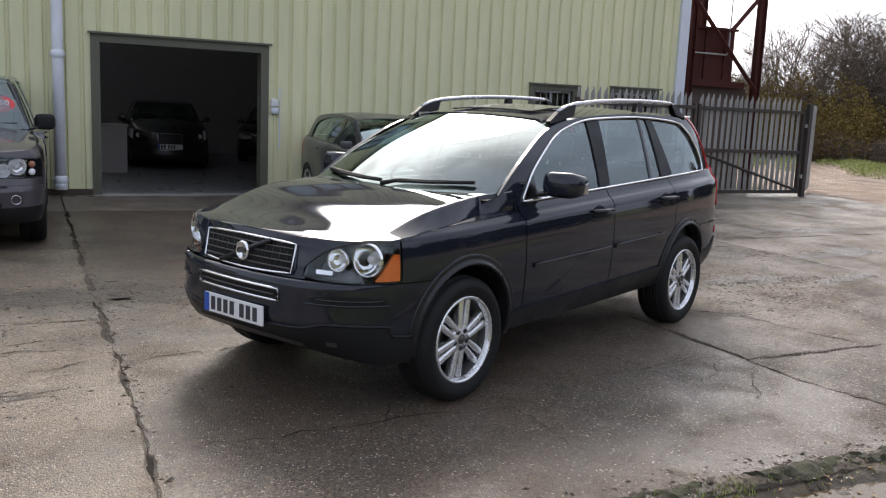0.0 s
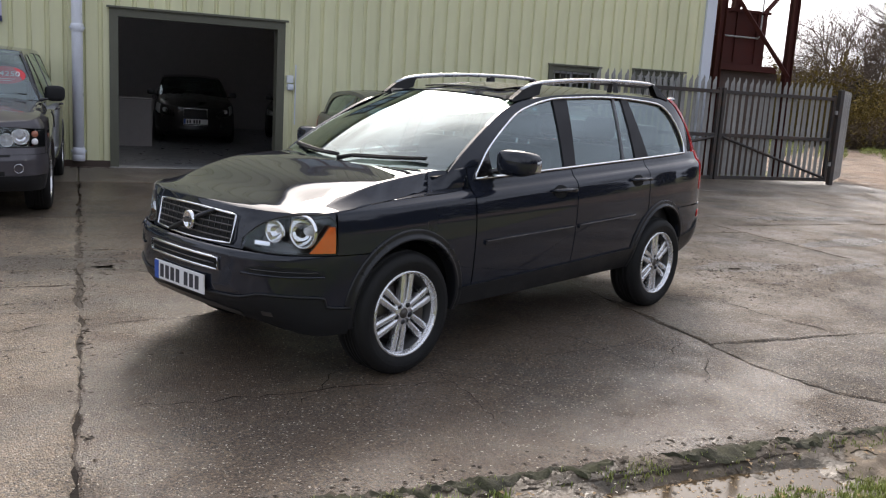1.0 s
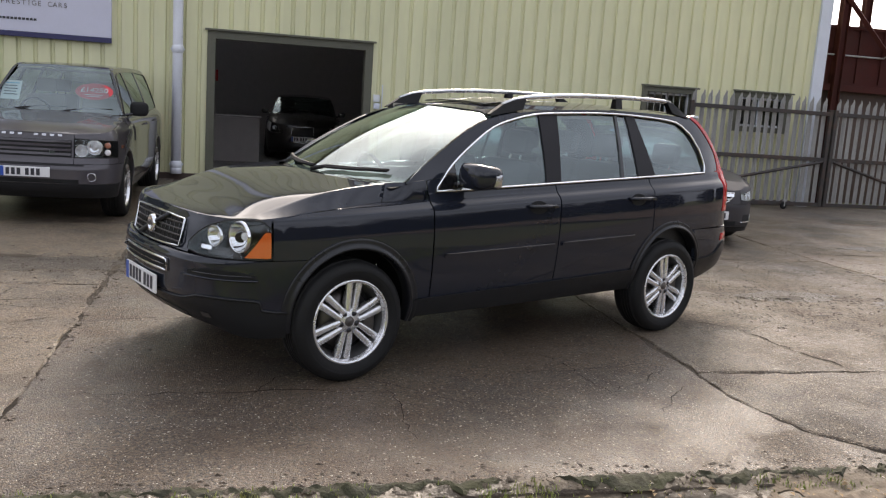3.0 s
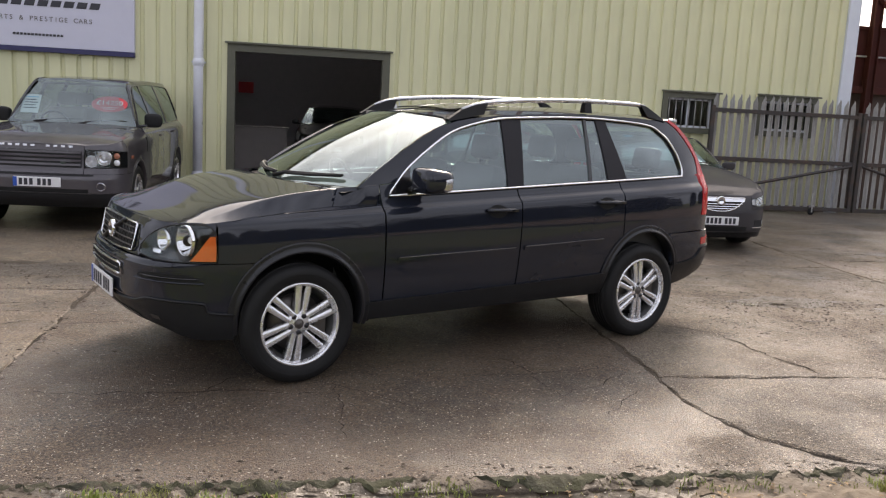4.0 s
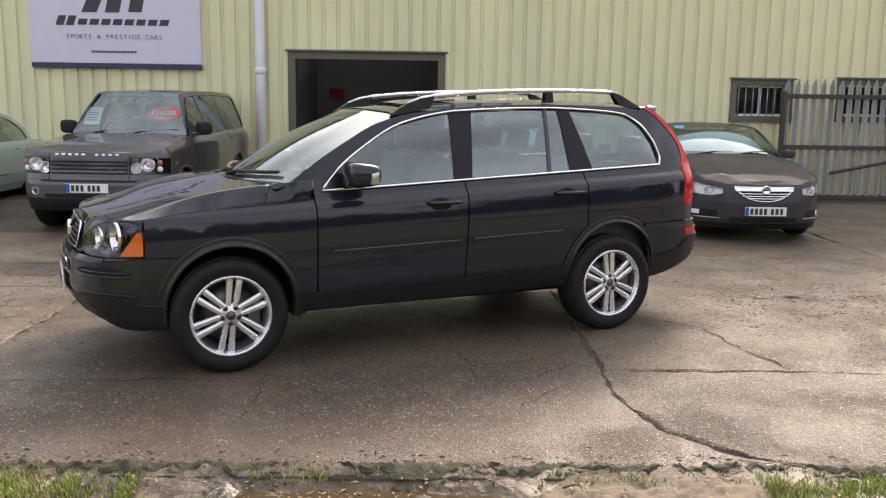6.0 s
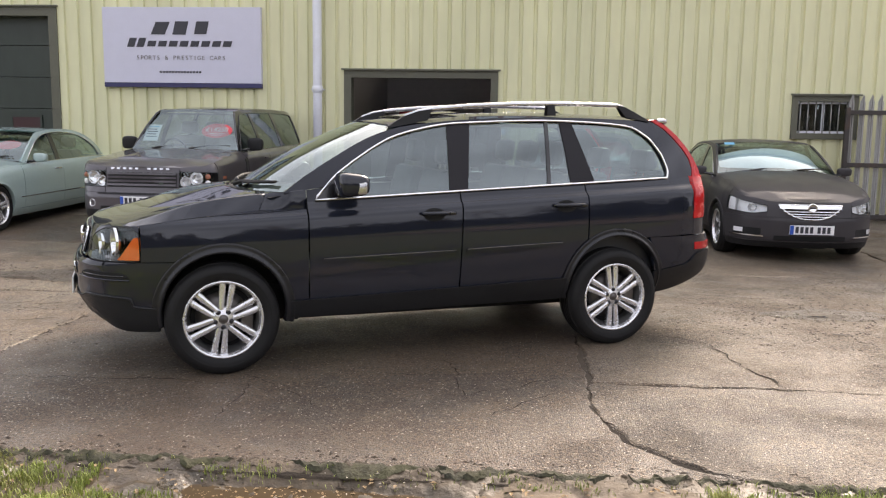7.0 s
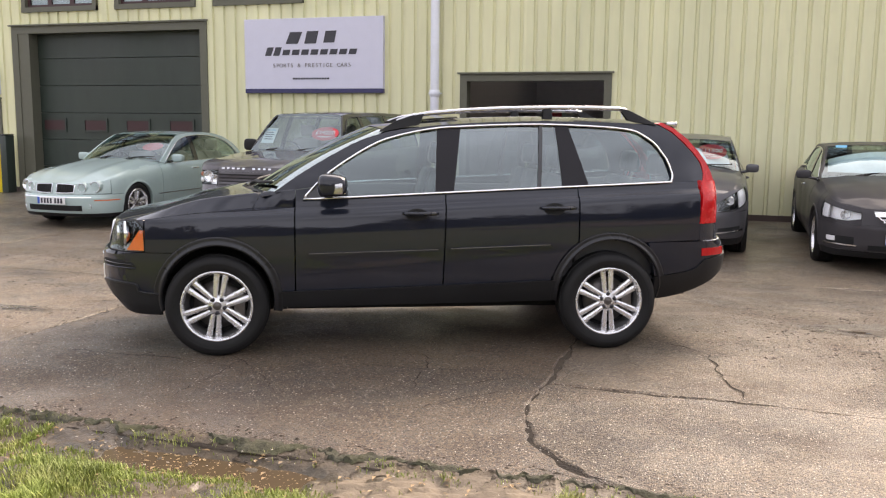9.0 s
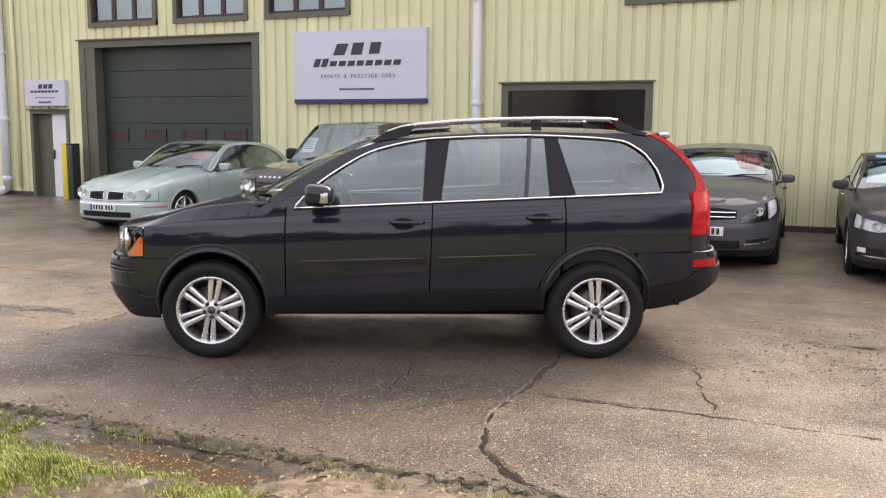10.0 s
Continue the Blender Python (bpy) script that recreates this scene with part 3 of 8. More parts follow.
def crumbs(places, seed, size=(0.006, 0.022)):
    """Loose bits of mud and stone lying about."""
    rnd = random.Random(seed)
    bm = bmesh.new()
    for cx, cy, rx, ry, count in places:
        for _ in range(count):
            x, y = cx + rnd.gauss(0, 1) * rx, cy + rnd.gauss(0, 1) * ry
            s = rnd.uniform(*size)
            z = rise(y)
            top = bm.verts.new((x + rnd.uniform(-s, s) * 0.3, y, z + s * rnd.uniform(0.3, 0.7)))
            ring = []
            k = rnd.uniform(0.5, 1.6)
            for i in range(5):
                a = i * 1.2566 + rnd.uniform(-0.3, 0.3)
                ring.append(bm.verts.new((x + s * k * math.cos(a), y + s * math.sin(a) / k, z + 0.001)))
            for i in range(5):
                bm.faces.new((ring[i], ring[(i + 1) % 5], top))
    return bm


tagged(part("mud_crumbs", crumbs([(-0.1, -7.2, 0.7, 0.35, 260), (-1.9, -6.9, 0.9, 0.35, 240), (-1.6, -8.4, 1.0, 0.3, 120), (5.9, -7.7, 0.55, 0.35, 260), (5.1, -8.6, 0.5, 0.35, 160), (6.6, -6.5, 1.0, 0.6, 160),
                                  (2.0, -11.55, 2.4, 0.06, 300), (-0.45, -8.0, 0.03, 2.2, 260), (8.5, -5.0, 1.5, 0.8, 160), (-1.2, -6.9, 1.1, 0.25, 520), (0.4, -7.0, 0.5, 0.25, 300), (8.2, -6.5, 0.9, 0.12, 260), (9.6, -4.7, 1.0, 0.12, 240), (6.9, -7.9, 0.6, 0.1, 200), (-2.4, -9.6, 1.0, 0.12, 220)], 3, (0.004, 0.017)), M["dirt"], smooth=False), "scattered crumbs of dark mud on the concrete", "debris", kind="stuff")
tagged(part("mud_lumps", crumbs([(5.8, -7.85, 0.13, 0.035, 60), (5.75, -7.78, 0.32, 0.09, 40), (5.25, -7.95, 0.2, 0.12, 26), (5.85, -8.45, 0.16, 0.06, 22), (5.5, -8.2, 0.5, 0.3, 40), (4.6, -7.4, 0.5, 0.25, 40), (6.3, -8.2, 0.35, 0.15, 26), (5.45, -7.95, 0.42, 0.12, 70), (5.72, -8.5, 0.22, 0.05, 40), (6.0, -8.85, 0.4, 0.05, 16), (4.9, -7.75, 0.4, 0.10, 30), (6.05, -7.9, 0.25, 0.05, 30)], 8, (0.004, 0.014)), M["dirt"], smooth=False), "flattened lumps of dark mud dropped on the concrete", "debris", kind="stuff")
tagged(part("pale_grit", crumbs([(1.5, -10.8, 2.6, 0.5, 2400), (4.8, -10.4, 1.6, 0.9, 1300), (0.0, -8.5, 2.5, 2.0, 700), (-2.0, -10.4, 1.5, 0.7, 900)], 4, (0.002, 0.0065)), material("pale grit", (0.48, 0.43, 0.36), 0.7), smooth=False), "pale grit scattered over the concrete", "debris", kind="stuff")
for k, (x, y, rx, ry) in enumerate([(5.82, -7.83, 0.26, 0.10), (5.72, -8.53, 0.10, 0.03), (5.36, -7.83, 0.06, 0.03), (-1.94, -7.13, 0.22, 0.07), (-1.42, -6.60, 0.34, 0.10), (-0.45, -7.15, 0.035, 0.34)]):
    tagged(part("puddle", blotch(x, y, rx, ry, 10 + k, 0.005), M["dirt"], smooth=False), "small muddy hollow in the concrete", "puddle", "puddles in the yard")
tagged(part("puddle", blotch(5.76, -7.88, 0.13, 0.035, 21, 0.009), M["water"], smooth=False), "last of the rain water in a muddy hollow", "puddle", "puddles in the yard")
for k, (x, y, rx, ry, spin) in enumerate([(-2.3, -9.62, 1.7, 0.30, 0.12), (-1.3, -6.9, 1.5, 0.42, 0.0), (0.35, -7.05, 0.75, 0.34, 0.1), (8.7, -6.6, 1.3, 0.30, 0.2), (9.9, -4.6, 1.5, 0.36, -0.1), (7.1, -8.0, 0.8, 0.18, 0.3), (12.6, -5.4, 1.3, 0.4, 0.3), (5.9, -7.75, 0.7, 0.28, 0.1), (5.4, -4.4, 1.2, 0.3, 0.0)]):
    part("damp_patch", blotch(x, y, rx, ry, 70 + k, 0.003, spin), M["slab_wet"], yard, "dark soaked patch of concrete", smooth=False)
part("worn_edge", crack((-4.5, -1.80), (7.6, -1.80), 0.13, 95), M["drive"], yard, "pale worn edge of the apron", smooth=False)
tagged(part("rubble", crumbs([(-0.42, -0.12, 0.16, 0.045, 16), (-11.9, -0.12, 0.2, 0.05, 14)], 21, (0.02, 0.055)), M["brick_dark"], smooth=False), "broken bricks and dirt at the foot of the wall", "rubble", kind="stuff")
tagged(part("patch_repair", blotch(10.3, -2.6, 1.6, 0.25, 30, 0.004), M["apron"], smooth=False), "pale worn patch of concrete by the gate", "ground", kind="structure")

# track beyond the gate
bm = bmesh.new()
track = [[Vector((x, y, 0.02 + rise(y) * 0.4)) for x in xs_] for y, xs_ in ((-30, (15.4, 22, 30)), (-12, (15.4, 22, 30)), (-3.2, (15.4, 21, 30)), (1, (15.42, 22, 34)), (6, (17, 26, 40)), (11, (20, 32, 50)), (15, (26, 40, 70)))]
tagged(part("track", sheet(track), M["drive"], smooth=False), "brown stony track beyond the gate", "road", kind="structure")


# ---- verge in front of the concrete ----
def verge_line(x):
    """Where the dirt laps over the broken edge of the concrete."""
    return -11.62 + 0.035 * noise.noise((x * 1.9, 3.1, 0)) + 0.03 * noise.noise((x * 6, 1.1, 0)) + 0.02 * noise.noise((x * 17, 4.1, 0))


def verge_height(x, y):
    d = verge_line(x) - y
    if d < 0:
        return -0.02 + 0.03 * max(-1, d / 0.1)
    lip = 0.022 * math.exp(-((d - 0.04) / 0.04) ** 2) * max(0, 0.35 + noise.noise((x * 5, 2.0, 9.0)) + 0.9 * noise.noise((x * 19, y * 19, 9.0)))
    drop = min(max((d - 0.07) / 0.14, 0), 1)
    hill = 0.028 * noise.noise((x * 0.9, y * 1.3, 2.0)) + 0.03 * noise.noise((x * 3.5, y * 3.5, 5.0)) + 0.02 * noise.noise((x * 11, y * 11, 1.0))
    grassy = min(max((-12.05 - y) / 0.35, 0), 1) * (0.10 if x < 2.4 else 0.05) + (0.03 if x < 0.8 else 0.0)
    along = min(max((x - 1.45) / 0.4, 0), 1) * min(max((3.0 - x) / 0.4, 0), 1)
    hollow = along * (-0.04 + 0.035 * noise.noise((x * 5, y * 7, 4.0))) * 1.0 * math.exp(-((y + 11.93 + 0.05 * noise.noise((x * 1.5, 8.0, 0))) / 0.15) ** 2)
    dry = 0.05 * math.exp(-(((x - 3.55) / 0.75) ** 2 + ((y + 11.95) / 0.3) ** 2))
    ridge = 0.009 * math.sin((x * 0.45 - y) * 75) * math.exp(-(((x - 3.5) / 0.55) ** 2 + ((y + 11.95) / 0.2) ** 2))
    return 0.003 + lip - 0.040 * drop + drop * (hill + grassy + hollow + ridge + dry) + 0.006 * noise.noise((x * 25, y * 25, 3.0))


xs = [-3 + i * 0.025 for i in range(400)]
ys = [-11.50 - j * 0.025 for j in range(70)] + [-13.4, -13.6, -13.8, -14.0, -14.2, -14.4]


def verge_surface(x, y):
    """The churned strip, sinking raggedly under the turf at its ends and far side."""
    n = 0.5 * noise.noise((x * 0.8, y * 0.8, 11.0)) + 0.2 * noise.noise((x * 3, y * 3, 12.0))
    out = max((-13.3 - y) / 0.8 + n * 0.6, (-2.2 - x) / 0.8 + n, (x - 6.2) / 0.8 + n, 0)
    return verge_height(x, y) - 0.3 * min(out, 1)


tagged(part("verge", sheet([[(x, y, verge_surface(x, y)) for x in xs] for y in ys]), M["mud"]), "churned wet mud verge along the concrete", "ground", kind="structure")
tagged(part("verge_puddle", sheet([[(x, y, -0.052) for x in (1.4, 1.3, 2.1, 3.1)] for y in (-11.68, -11.95, -12.2)]), M["water"], smooth=False), "shallow muddy puddle along the concrete edge", "puddle")


def clods(seed):
    """Clods of mud and rotted turf along the broken edge of the concrete."""
    r = random.Random(seed)
    bm = bmesh.new()
    for _ in range(3200):
        x = r.uniform(-1.4, 6.2)
        y = verge_line(x) - abs(r.gauss(0.0, 0.10)) + 0.03
        s = r.uniform(0.003, 0.010) if r.random() < 0.75 else r.uniform(0.010, 0.024)
        z = max(verge_height(x, y), -0.05)
        top = bm.verts.new((x + r.uniform(-s, s) * 0.4, y + r.uniform(-s, s) * 0.4, z + s * r.uniform(0.25, 0.6)))
        k, n = r.uniform(0.5, 1.8), 6
        ring = [bm.verts.new((x + s * k * math.cos(a) * r.uniform(0.7, 1.2), y + s / k * math.sin(a) * r.uniform(0.7, 1.2), z - 0.004)) for a in [2 * math.pi * i / n for i in range(n)]]
        for i in range(n):
            bm.faces.new((ring[i], ring[(i + 1) % n], top))
    return bm


def edge_strip():
    """A ragged band of black mud and moss where the concrete ends."""
    rows = []
    for i in range(371):
        x = -1.2 + i * 0.02
        y = verge_line(x)
        wd = max(0.006, 0.085 + 0.11 * noise.noise((x * 2.3, 6.0, 0)) + 0.05 * noise.noise((x * 9, 2.0, 0)) + 0.03 * noise.noise((x * 27, 2.0, 0)))
        rows.append([(x, y + 0.03 * noise.noise((x * 21, 5.0, 0)) + 0.01 - wd * k / 6, max(verge_height(x, y + 0.02 - wd * k / 6), -0.01) + 0.004 + (0.020 * max(0, noise.noise((x * 23, k * 1.7, 3.0))) + 0.008 * noise.noise((x * 60, k * 3.1, 5.0)) if 0 < k < 6 else -0.006)) for k in range(7)])
    return sheet(rows)


tagged(part("edge_moss", edge_strip(), M["moss"]), "ragged black mud and moss along the concrete edge", "moss", kind="stuff")
tagged(part("mud_clods", clods(31), M["dirt"]), "dark clods of mud along the edge of the concrete", "debris", kind="stuff")


def clay_patch():
    """A drying spread of pale clay with tyre ridges, ragged at its rim."""
    bm = bmesh.new()
    grid = {}
    step = 0.02
    for i in range(85):
        for j in range(34):
            x, y = 2.75 + i * step, -11.70 - j * step
            d = ((x - 3.55) / 0.72) ** 2 + ((y + 12.0) / 0.28) ** 2 + 0.7 * noise.noise((x * 3, y * 4, 6.0)) + 0.5 * noise.noise((x * 11, y * 11, 2.0))
            if d < 1 and verge_line(x) - y > 0.03:
                grid[i, j] = bm.verts.new((x, y, verge_height(x, y) + 0.005))
    for i, j in grid:
        q = [(i, j), (i, j + 1), (i + 1, j + 1), (i + 1, j)]
        if all(k in grid for k in q):
            bm.faces.new([grid[k] for k in q])
    bmesh.ops.delete(bm, geom=[v for v in bm.verts if not v.link_faces], context="VERTS")
    return bm


def scum(seed):
    """Rotted leaf bits and stalks floating on the puddle."""
    r = random.Random(seed)
    bm = bmesh.new()
    for _ in range(900):
        x, y, s, a = r.uniform(1.45, 3.05), r.uniform(-12.18, -11.72), r.uniform(0.002, 0.008), r.uniform(0, 6.28)
        k = r.choice((0.25, 0.6, 0.8))
        q = [(-1, 0), (-0.1, k), (1, 0.1), (0.1, -k)]
        bm.faces.new([bm.verts.new((x + s * (u * math.cos(a) - v * math.sin(a)), y + s * (u * math.sin(a) + v * math.cos(a)), -0.0505)) for u, v in q])
    return bm


tagged(part("puddle_scum", scum(41), M["leaf_litter"], smooth=False), "rotted leaf bits floating on the puddle", "debris", kind="stuff")
tagged(part("dried_mud", clay_patch(), M["clay"]), "pale drying clay with tyre ridges beside the concrete", "ground", kind="structure")


def blades(count, seed, keep, x_range, y_range, height):
    rnd = random.Random(seed)
    verts, faces = [], []
    while len(faces) < count:
        x, y = rnd.uniform(*x_range), rnd.uniform(*y_range)
        k = keep(x, y)
        if rnd.random() > k:
            continue
        z = verge_height(x, y)
        if z < -0.052:
            continue
        for _ in range(3):
            h = rnd.uniform(*height) * (0.5 + k)
            a, lean = rnd.uniform(0, 6.283), rnd.uniform(0.1, 0.9) * h
            wd = rnd.uniform(0.0018, 0.004)
            bx, by = x + rnd.gauss(0, 0.012), y + rnd.gauss(0, 0.012)
            px, py = -math.sin(a) * wd, math.cos(a) * wd
            n = len(verts)
            verts += [(bx - px, by - py, z - 0.005), (bx + px, by + py, z - 0.005), (bx + px * 0.7 + lean * 0.4 * math.cos(a), by + py * 0.7 + lean * 0.4 * math.sin(a), z + h * 0.6),
                      (bx - px * 0.7 + lean * 0.4 * math.cos(a), by - py * 0.7 + lean * 0.4 * math.sin(a), z + h * 0.6), (bx + lean * math.cos(a), by + lean * math.sin(a), z + h)]
            faces += [(n, n + 1, n + 2, n + 3), (n + 3, n + 2, n + 4)]
    me = bpy.data.meshes.new("grass")
    me.from_pydata(verts, [], faces)
    me.materials.append(M["grass"])
    return me


def turf(x, y):
    n = noise.noise((x * 1.8, y * 2.4, 7.0)) + 0.5 * noise.noise((x * 6, y * 6, 3.0))
    edge = min(max((-11.92 - y) / 0.35, 0), 1) * (1 if x < 2.0 else 0.5 if x < 3.0 or x > 4.1 else 0.05)
    strip = math.exp(-((y + 11.74) / 0.05) ** 2) * (0.45 if n > 0.34 else 0.04)
    left = math.exp(-((y + 11.85) / 0.12) ** 2) * (1 if x < 1.2 or x > 4.0 else 0)
    return min(1, max(0, edge * (0.6 + 1.4 * n)) + strip * 0.5 + left * max(0, 0.4 + n))


tagged(new("grass", blades(230000, 5, turf, (-1.5, 6.0), (-13.2, -11.64), (0.010, 0.044))), "short patchy grass on the muddy verge", "grass", kind="stuff")
rnd = random.Random(8)
bm = bmesh.new()
for _ in range(420):
    x, y = rnd.uniform(-1, 5), -11.75 - abs(rnd.gauss(0, 0.45))
    z, s, a = verge_height(x, y) + 0.012, rnd.uniform(0.008, 0.022), rnd.uniform(0, 6.28)
    ca, sa = math.cos(a), math.sin(a)
    q = [(-1, 0, 0), (-0.2, 0.5, 0.35), (1, 0, 0.1), (-0.2, -0.5, 0.3)]
    bm.faces.new([bm.verts.new((x + s * (u * ca - v * sa), y + s * (u * sa + v * ca), max(z, -0.05) + s * t)) for u, v, t in q])
tagged(part("fallen_leaves", bm, M["leaf_litter"], smooth=False), "dead brown leaves strewn over mud and grass", "leaves", kind="stuff")


# ---- the building ----
WALL_L, WALL_R, EAVES = -17.0, 11.36, 6.0
DOORWAY, ROLLER, WICKET = (0.0, 2.74, 0.08, 2.57), (-10.1, -5.28, 0.08, 3.65), (-11.7, -10.5, 0.08, 2.12)
LOW_WIN = [(7.77, 8.86, 1.47, 2.21), (9.65, 10.86, 1.49, 2.24)]
UP_WIN = [(-9.79, -7.88, 3.93, 5.2), (-7.43, -5.52, 3.93, 5.2), (-5.11, -3.15, 3.93, 5.2), (2.2, 4.0, 3.87, 5.14), (4.55, 6.4, 3.87, 5.14)]
HOLES = [DOORWAY, ROLLER, WICKET] + LOW_WIN + UP_WIN


def free_spans(x, lo, hi, holes):
    spans = [(lo, hi)]
    for a, b, c, d in holes:
        if a <= x <= b:
            out = []
            for p, q in spans:
                if c > p:
                    out.append((p, min(q, c)))
                if d < q:
                    out.append((max(p, d), q))
            spans = [s for s in out if s[1] - s[0] > 1e-4]
    return spans


def backing(x0, x1, y0, y1, lo, hi, holes):
    bm = bmesh.new()
    cuts = sorted({x0, x1, *[h[0] for h in holes], *[h[1] for h in holes]})
    for a, b in zip(cuts, cuts[1:]):
        for p, q in free_spans((a + b) / 2, lo, hi, holes):
            box(bm, a, b, y0, y1, p, q)
    return bm


wall = tagged(part("wall_south", backing(WALL_L, WALL_R, 0.04, 0.24, 0.0, EAVES, HOLES), M["interior_wall"], smooth=False), "industrial unit wall of pale green ribbed steel cladding", "wall", kind="structure")
PITCH, PHASE = 0.2494, 5.11


def cladding_sheet(x0, x1, lo, hi, y):
    cuts = {x0, x1}
    k0 = math.floor((x0 - PHASE) / PITCH) - 1
    for k in range(k0, k0 + int((x1 - x0) / PITCH) + 4):
        c = PHASE + k * PITCH
        cuts |= {c - 0.038, c - 0.02, c + 0.02, c + 0.038}
    for a, b, c, d in HOLES:
        cuts |= {a, b}
    cuts = sorted(c for c in cuts if x0 <= c <= x1)

    def depth(x):
        d = abs((x - PHASE + PITCH / 2) % PITCH - PITCH / 2)
        return y + 0.036 * min(max((0.038 - d) / 0.016, 0), 1)
    bm = bmesh.new()
    for a, b in zip(cuts, cuts[1:]):
        if b - a < 1e-5:
            continue
        for p, q in free_spans((a + b) / 2, lo, hi, HOLES):
            e = [(a + 1e-6, depth(a + 1e-6)), (b - 1e-6, depth(b - 1e-6))]
            bm.faces.new([bm.verts.new(c) for c in ((a, e[0][1], p), (b, e[1][1], p), (b, e[1][1], q), (a, e[0][1], q))])
    bmesh.ops.remove_doubles(bm, verts=bm.verts, dist=2e-4)
    return bm


n_sheets = 29
for i in range(n_sheets):
    x0 = PHASE + 0.09 + (i - 22) * PITCH * 4
    x1 = x0 + PITCH * 4
    x0, x1 = max(x0, WALL_L), min(x1, WALL_R)
    if x1 - x0 < 0.05:
        continue
    part("cladding_sheet", cladding_sheet(x0, x1, 0.2, 3.88, 0.0), M["cladding"], wall, smooth=False)
    part("cladding_sheet", cladding_sheet(x0, x1, 3.86, EAVES, -0.004), M["cladding"], wall, smooth=False)

plinth = tagged(part("plinth", backing(WALL_L, WALL_R, 0.0, 0.038, -0.05, 0.2, [DOORWAY, ROLLER, WICKET]), M["brick_dark"], smooth=False), "dark damp brick plinth under the cladding", "plinth", kind="structure")
side_wall = tagged(part("wall_east", boxes((WALL_R - 0.2, WALL_R, 0.25, 24, 0, EAVES)), M["cladding"], smooth=False), "plain green end wall of the unit", "wall", kind="structure")
tagged(part("wall_west", boxes((WALL_L, WALL_L + 0.2, 0.25, 24, 0, EAVES)), M["cladding"], smooth=False), "plain green end wall of the unit", "wall", kind="structure")
tagged(part("wall_north", boxes((WALL_L, WALL_R, 24, 24.2, 0, EAVES)), M["cladding"], smooth=False), "plain green rear wall of the unit", "wall", kind="structure")
roof = thing("roof", Matrix(), "grey sheet roof of the industrial unit with a glass strip added to light the showroom", "roof", kind="structure")
# unseen glass strip, added so that daylight brightens the showroom inside the doorway
ADDED_LIGHTS = [(-0.6, 0.2)]
cuts = [WALL_L - 0.2] + [c for ab in ADDED_LIGHTS for c in ab] + [WALL_R + 0.25]
for k, (a, b) in enumerate(zip(cuts, cuts[1:])):
    pts = [[(a, -0.25, EAVES), (b, -0.25, EAVES)], [(a, 12, EAVES + 1.4), (b, 12, EAVES + 1.4)], [(a, 24.4, EAVES), (b, 24.4, EAVES)]]
    ob = part("rooflight" if k % 2 else "roof_sheet", sheet(pts, 0.0 if k % 2 else 0.12, lambda c: Vector((0, 0, -1))), M["glass_window" if k % 2 else "roof"], roof, smooth=False)
tagged(part("floor", boxes((WALL_L, WALL_R, 0.02, 24, 0.02, 0.09)), M["interior_floor"], smooth=False), "grey painted workshop floor", "floor", kind="structure")
tagged(part("inner_wall", boxes((-1.2, -1.0, 0.26, 12, 0.09, 5), (6.4, 6.6, 0.26, 12, 0.09, 5), (-1.0, 6.4, 11.8, 12, 0.09, 5)), M["interior_wall"], smooth=False), "grey inner walls of the showroom", "wall", kind="structure")
tagged(part("inner_wall_workshop", boxes((-12.2, -4.9, 1.6, 1.7, 0.09, 5.1)), M["interior_wall"], smooth=False), "grey wall behind the doors", "wall", kind="structure")


def surround(name, hole, width, proud, label, sill=True, drip=True):
    """Folded trim round an opening, on its face and into its depth."""
    a, b, c, d = hole
    ob = thing(name, Matrix(), label, "door" if not sill else "window", kind="structure")
    part("jamb", boxes((a, a + width, -proud, 0.22, c, d - width)), M["olive_trim"], ob, smooth=False)
    part("jamb", boxes((b - width, b, -proud, 0.22, c, d - width)), M["olive_trim"], ob, smooth=False)
    part("lintel", boxes((a, b, -proud, 0.22, d - width, d)), M["olive_trim"], ob, smooth=False)
    if drip:
        part("drip_strip", boxes((a - 0.04, b + 0.04, -proud - 0.05, -proud, d - 0.005, d + 0.025)), M["olive_trim"], ob, smooth=False)
    if sill:
        part("sill", boxes((a, b, -proud - 0.01, 0.22, c, c + width)), M["olive_trim"], ob, smooth=False)
    return ob


door_open = surround("door_1", DOORWAY, 0.13, 0.03, "wide open doorway with a dark olive steel surround", sill=False)
part("threshold", boxes((DOORWAY[0] + 0.13, DOORWAY[1] - 0.13, 0.05, 0.2, DOORWAY[2] - 0.02, DOORWAY[2] + 0.02)), M["olive_trim"], door_open, smooth=False)
part("threshold", boxes((0.0, 2.74, -0.06, 0.24, 0.02, 0.11)), M["galv"], door_open, smooth=False)
roller = surround("door_2", ROLLER, 0.16, 0.03, "closed dark green sectional workshop door in an olive surround", sill=False)
part("jamb_board", boxes((-9.94, -9.66, -0.012, 0.24, 0.08, 3.49)), M["olive_trim"], roller, smooth=False)
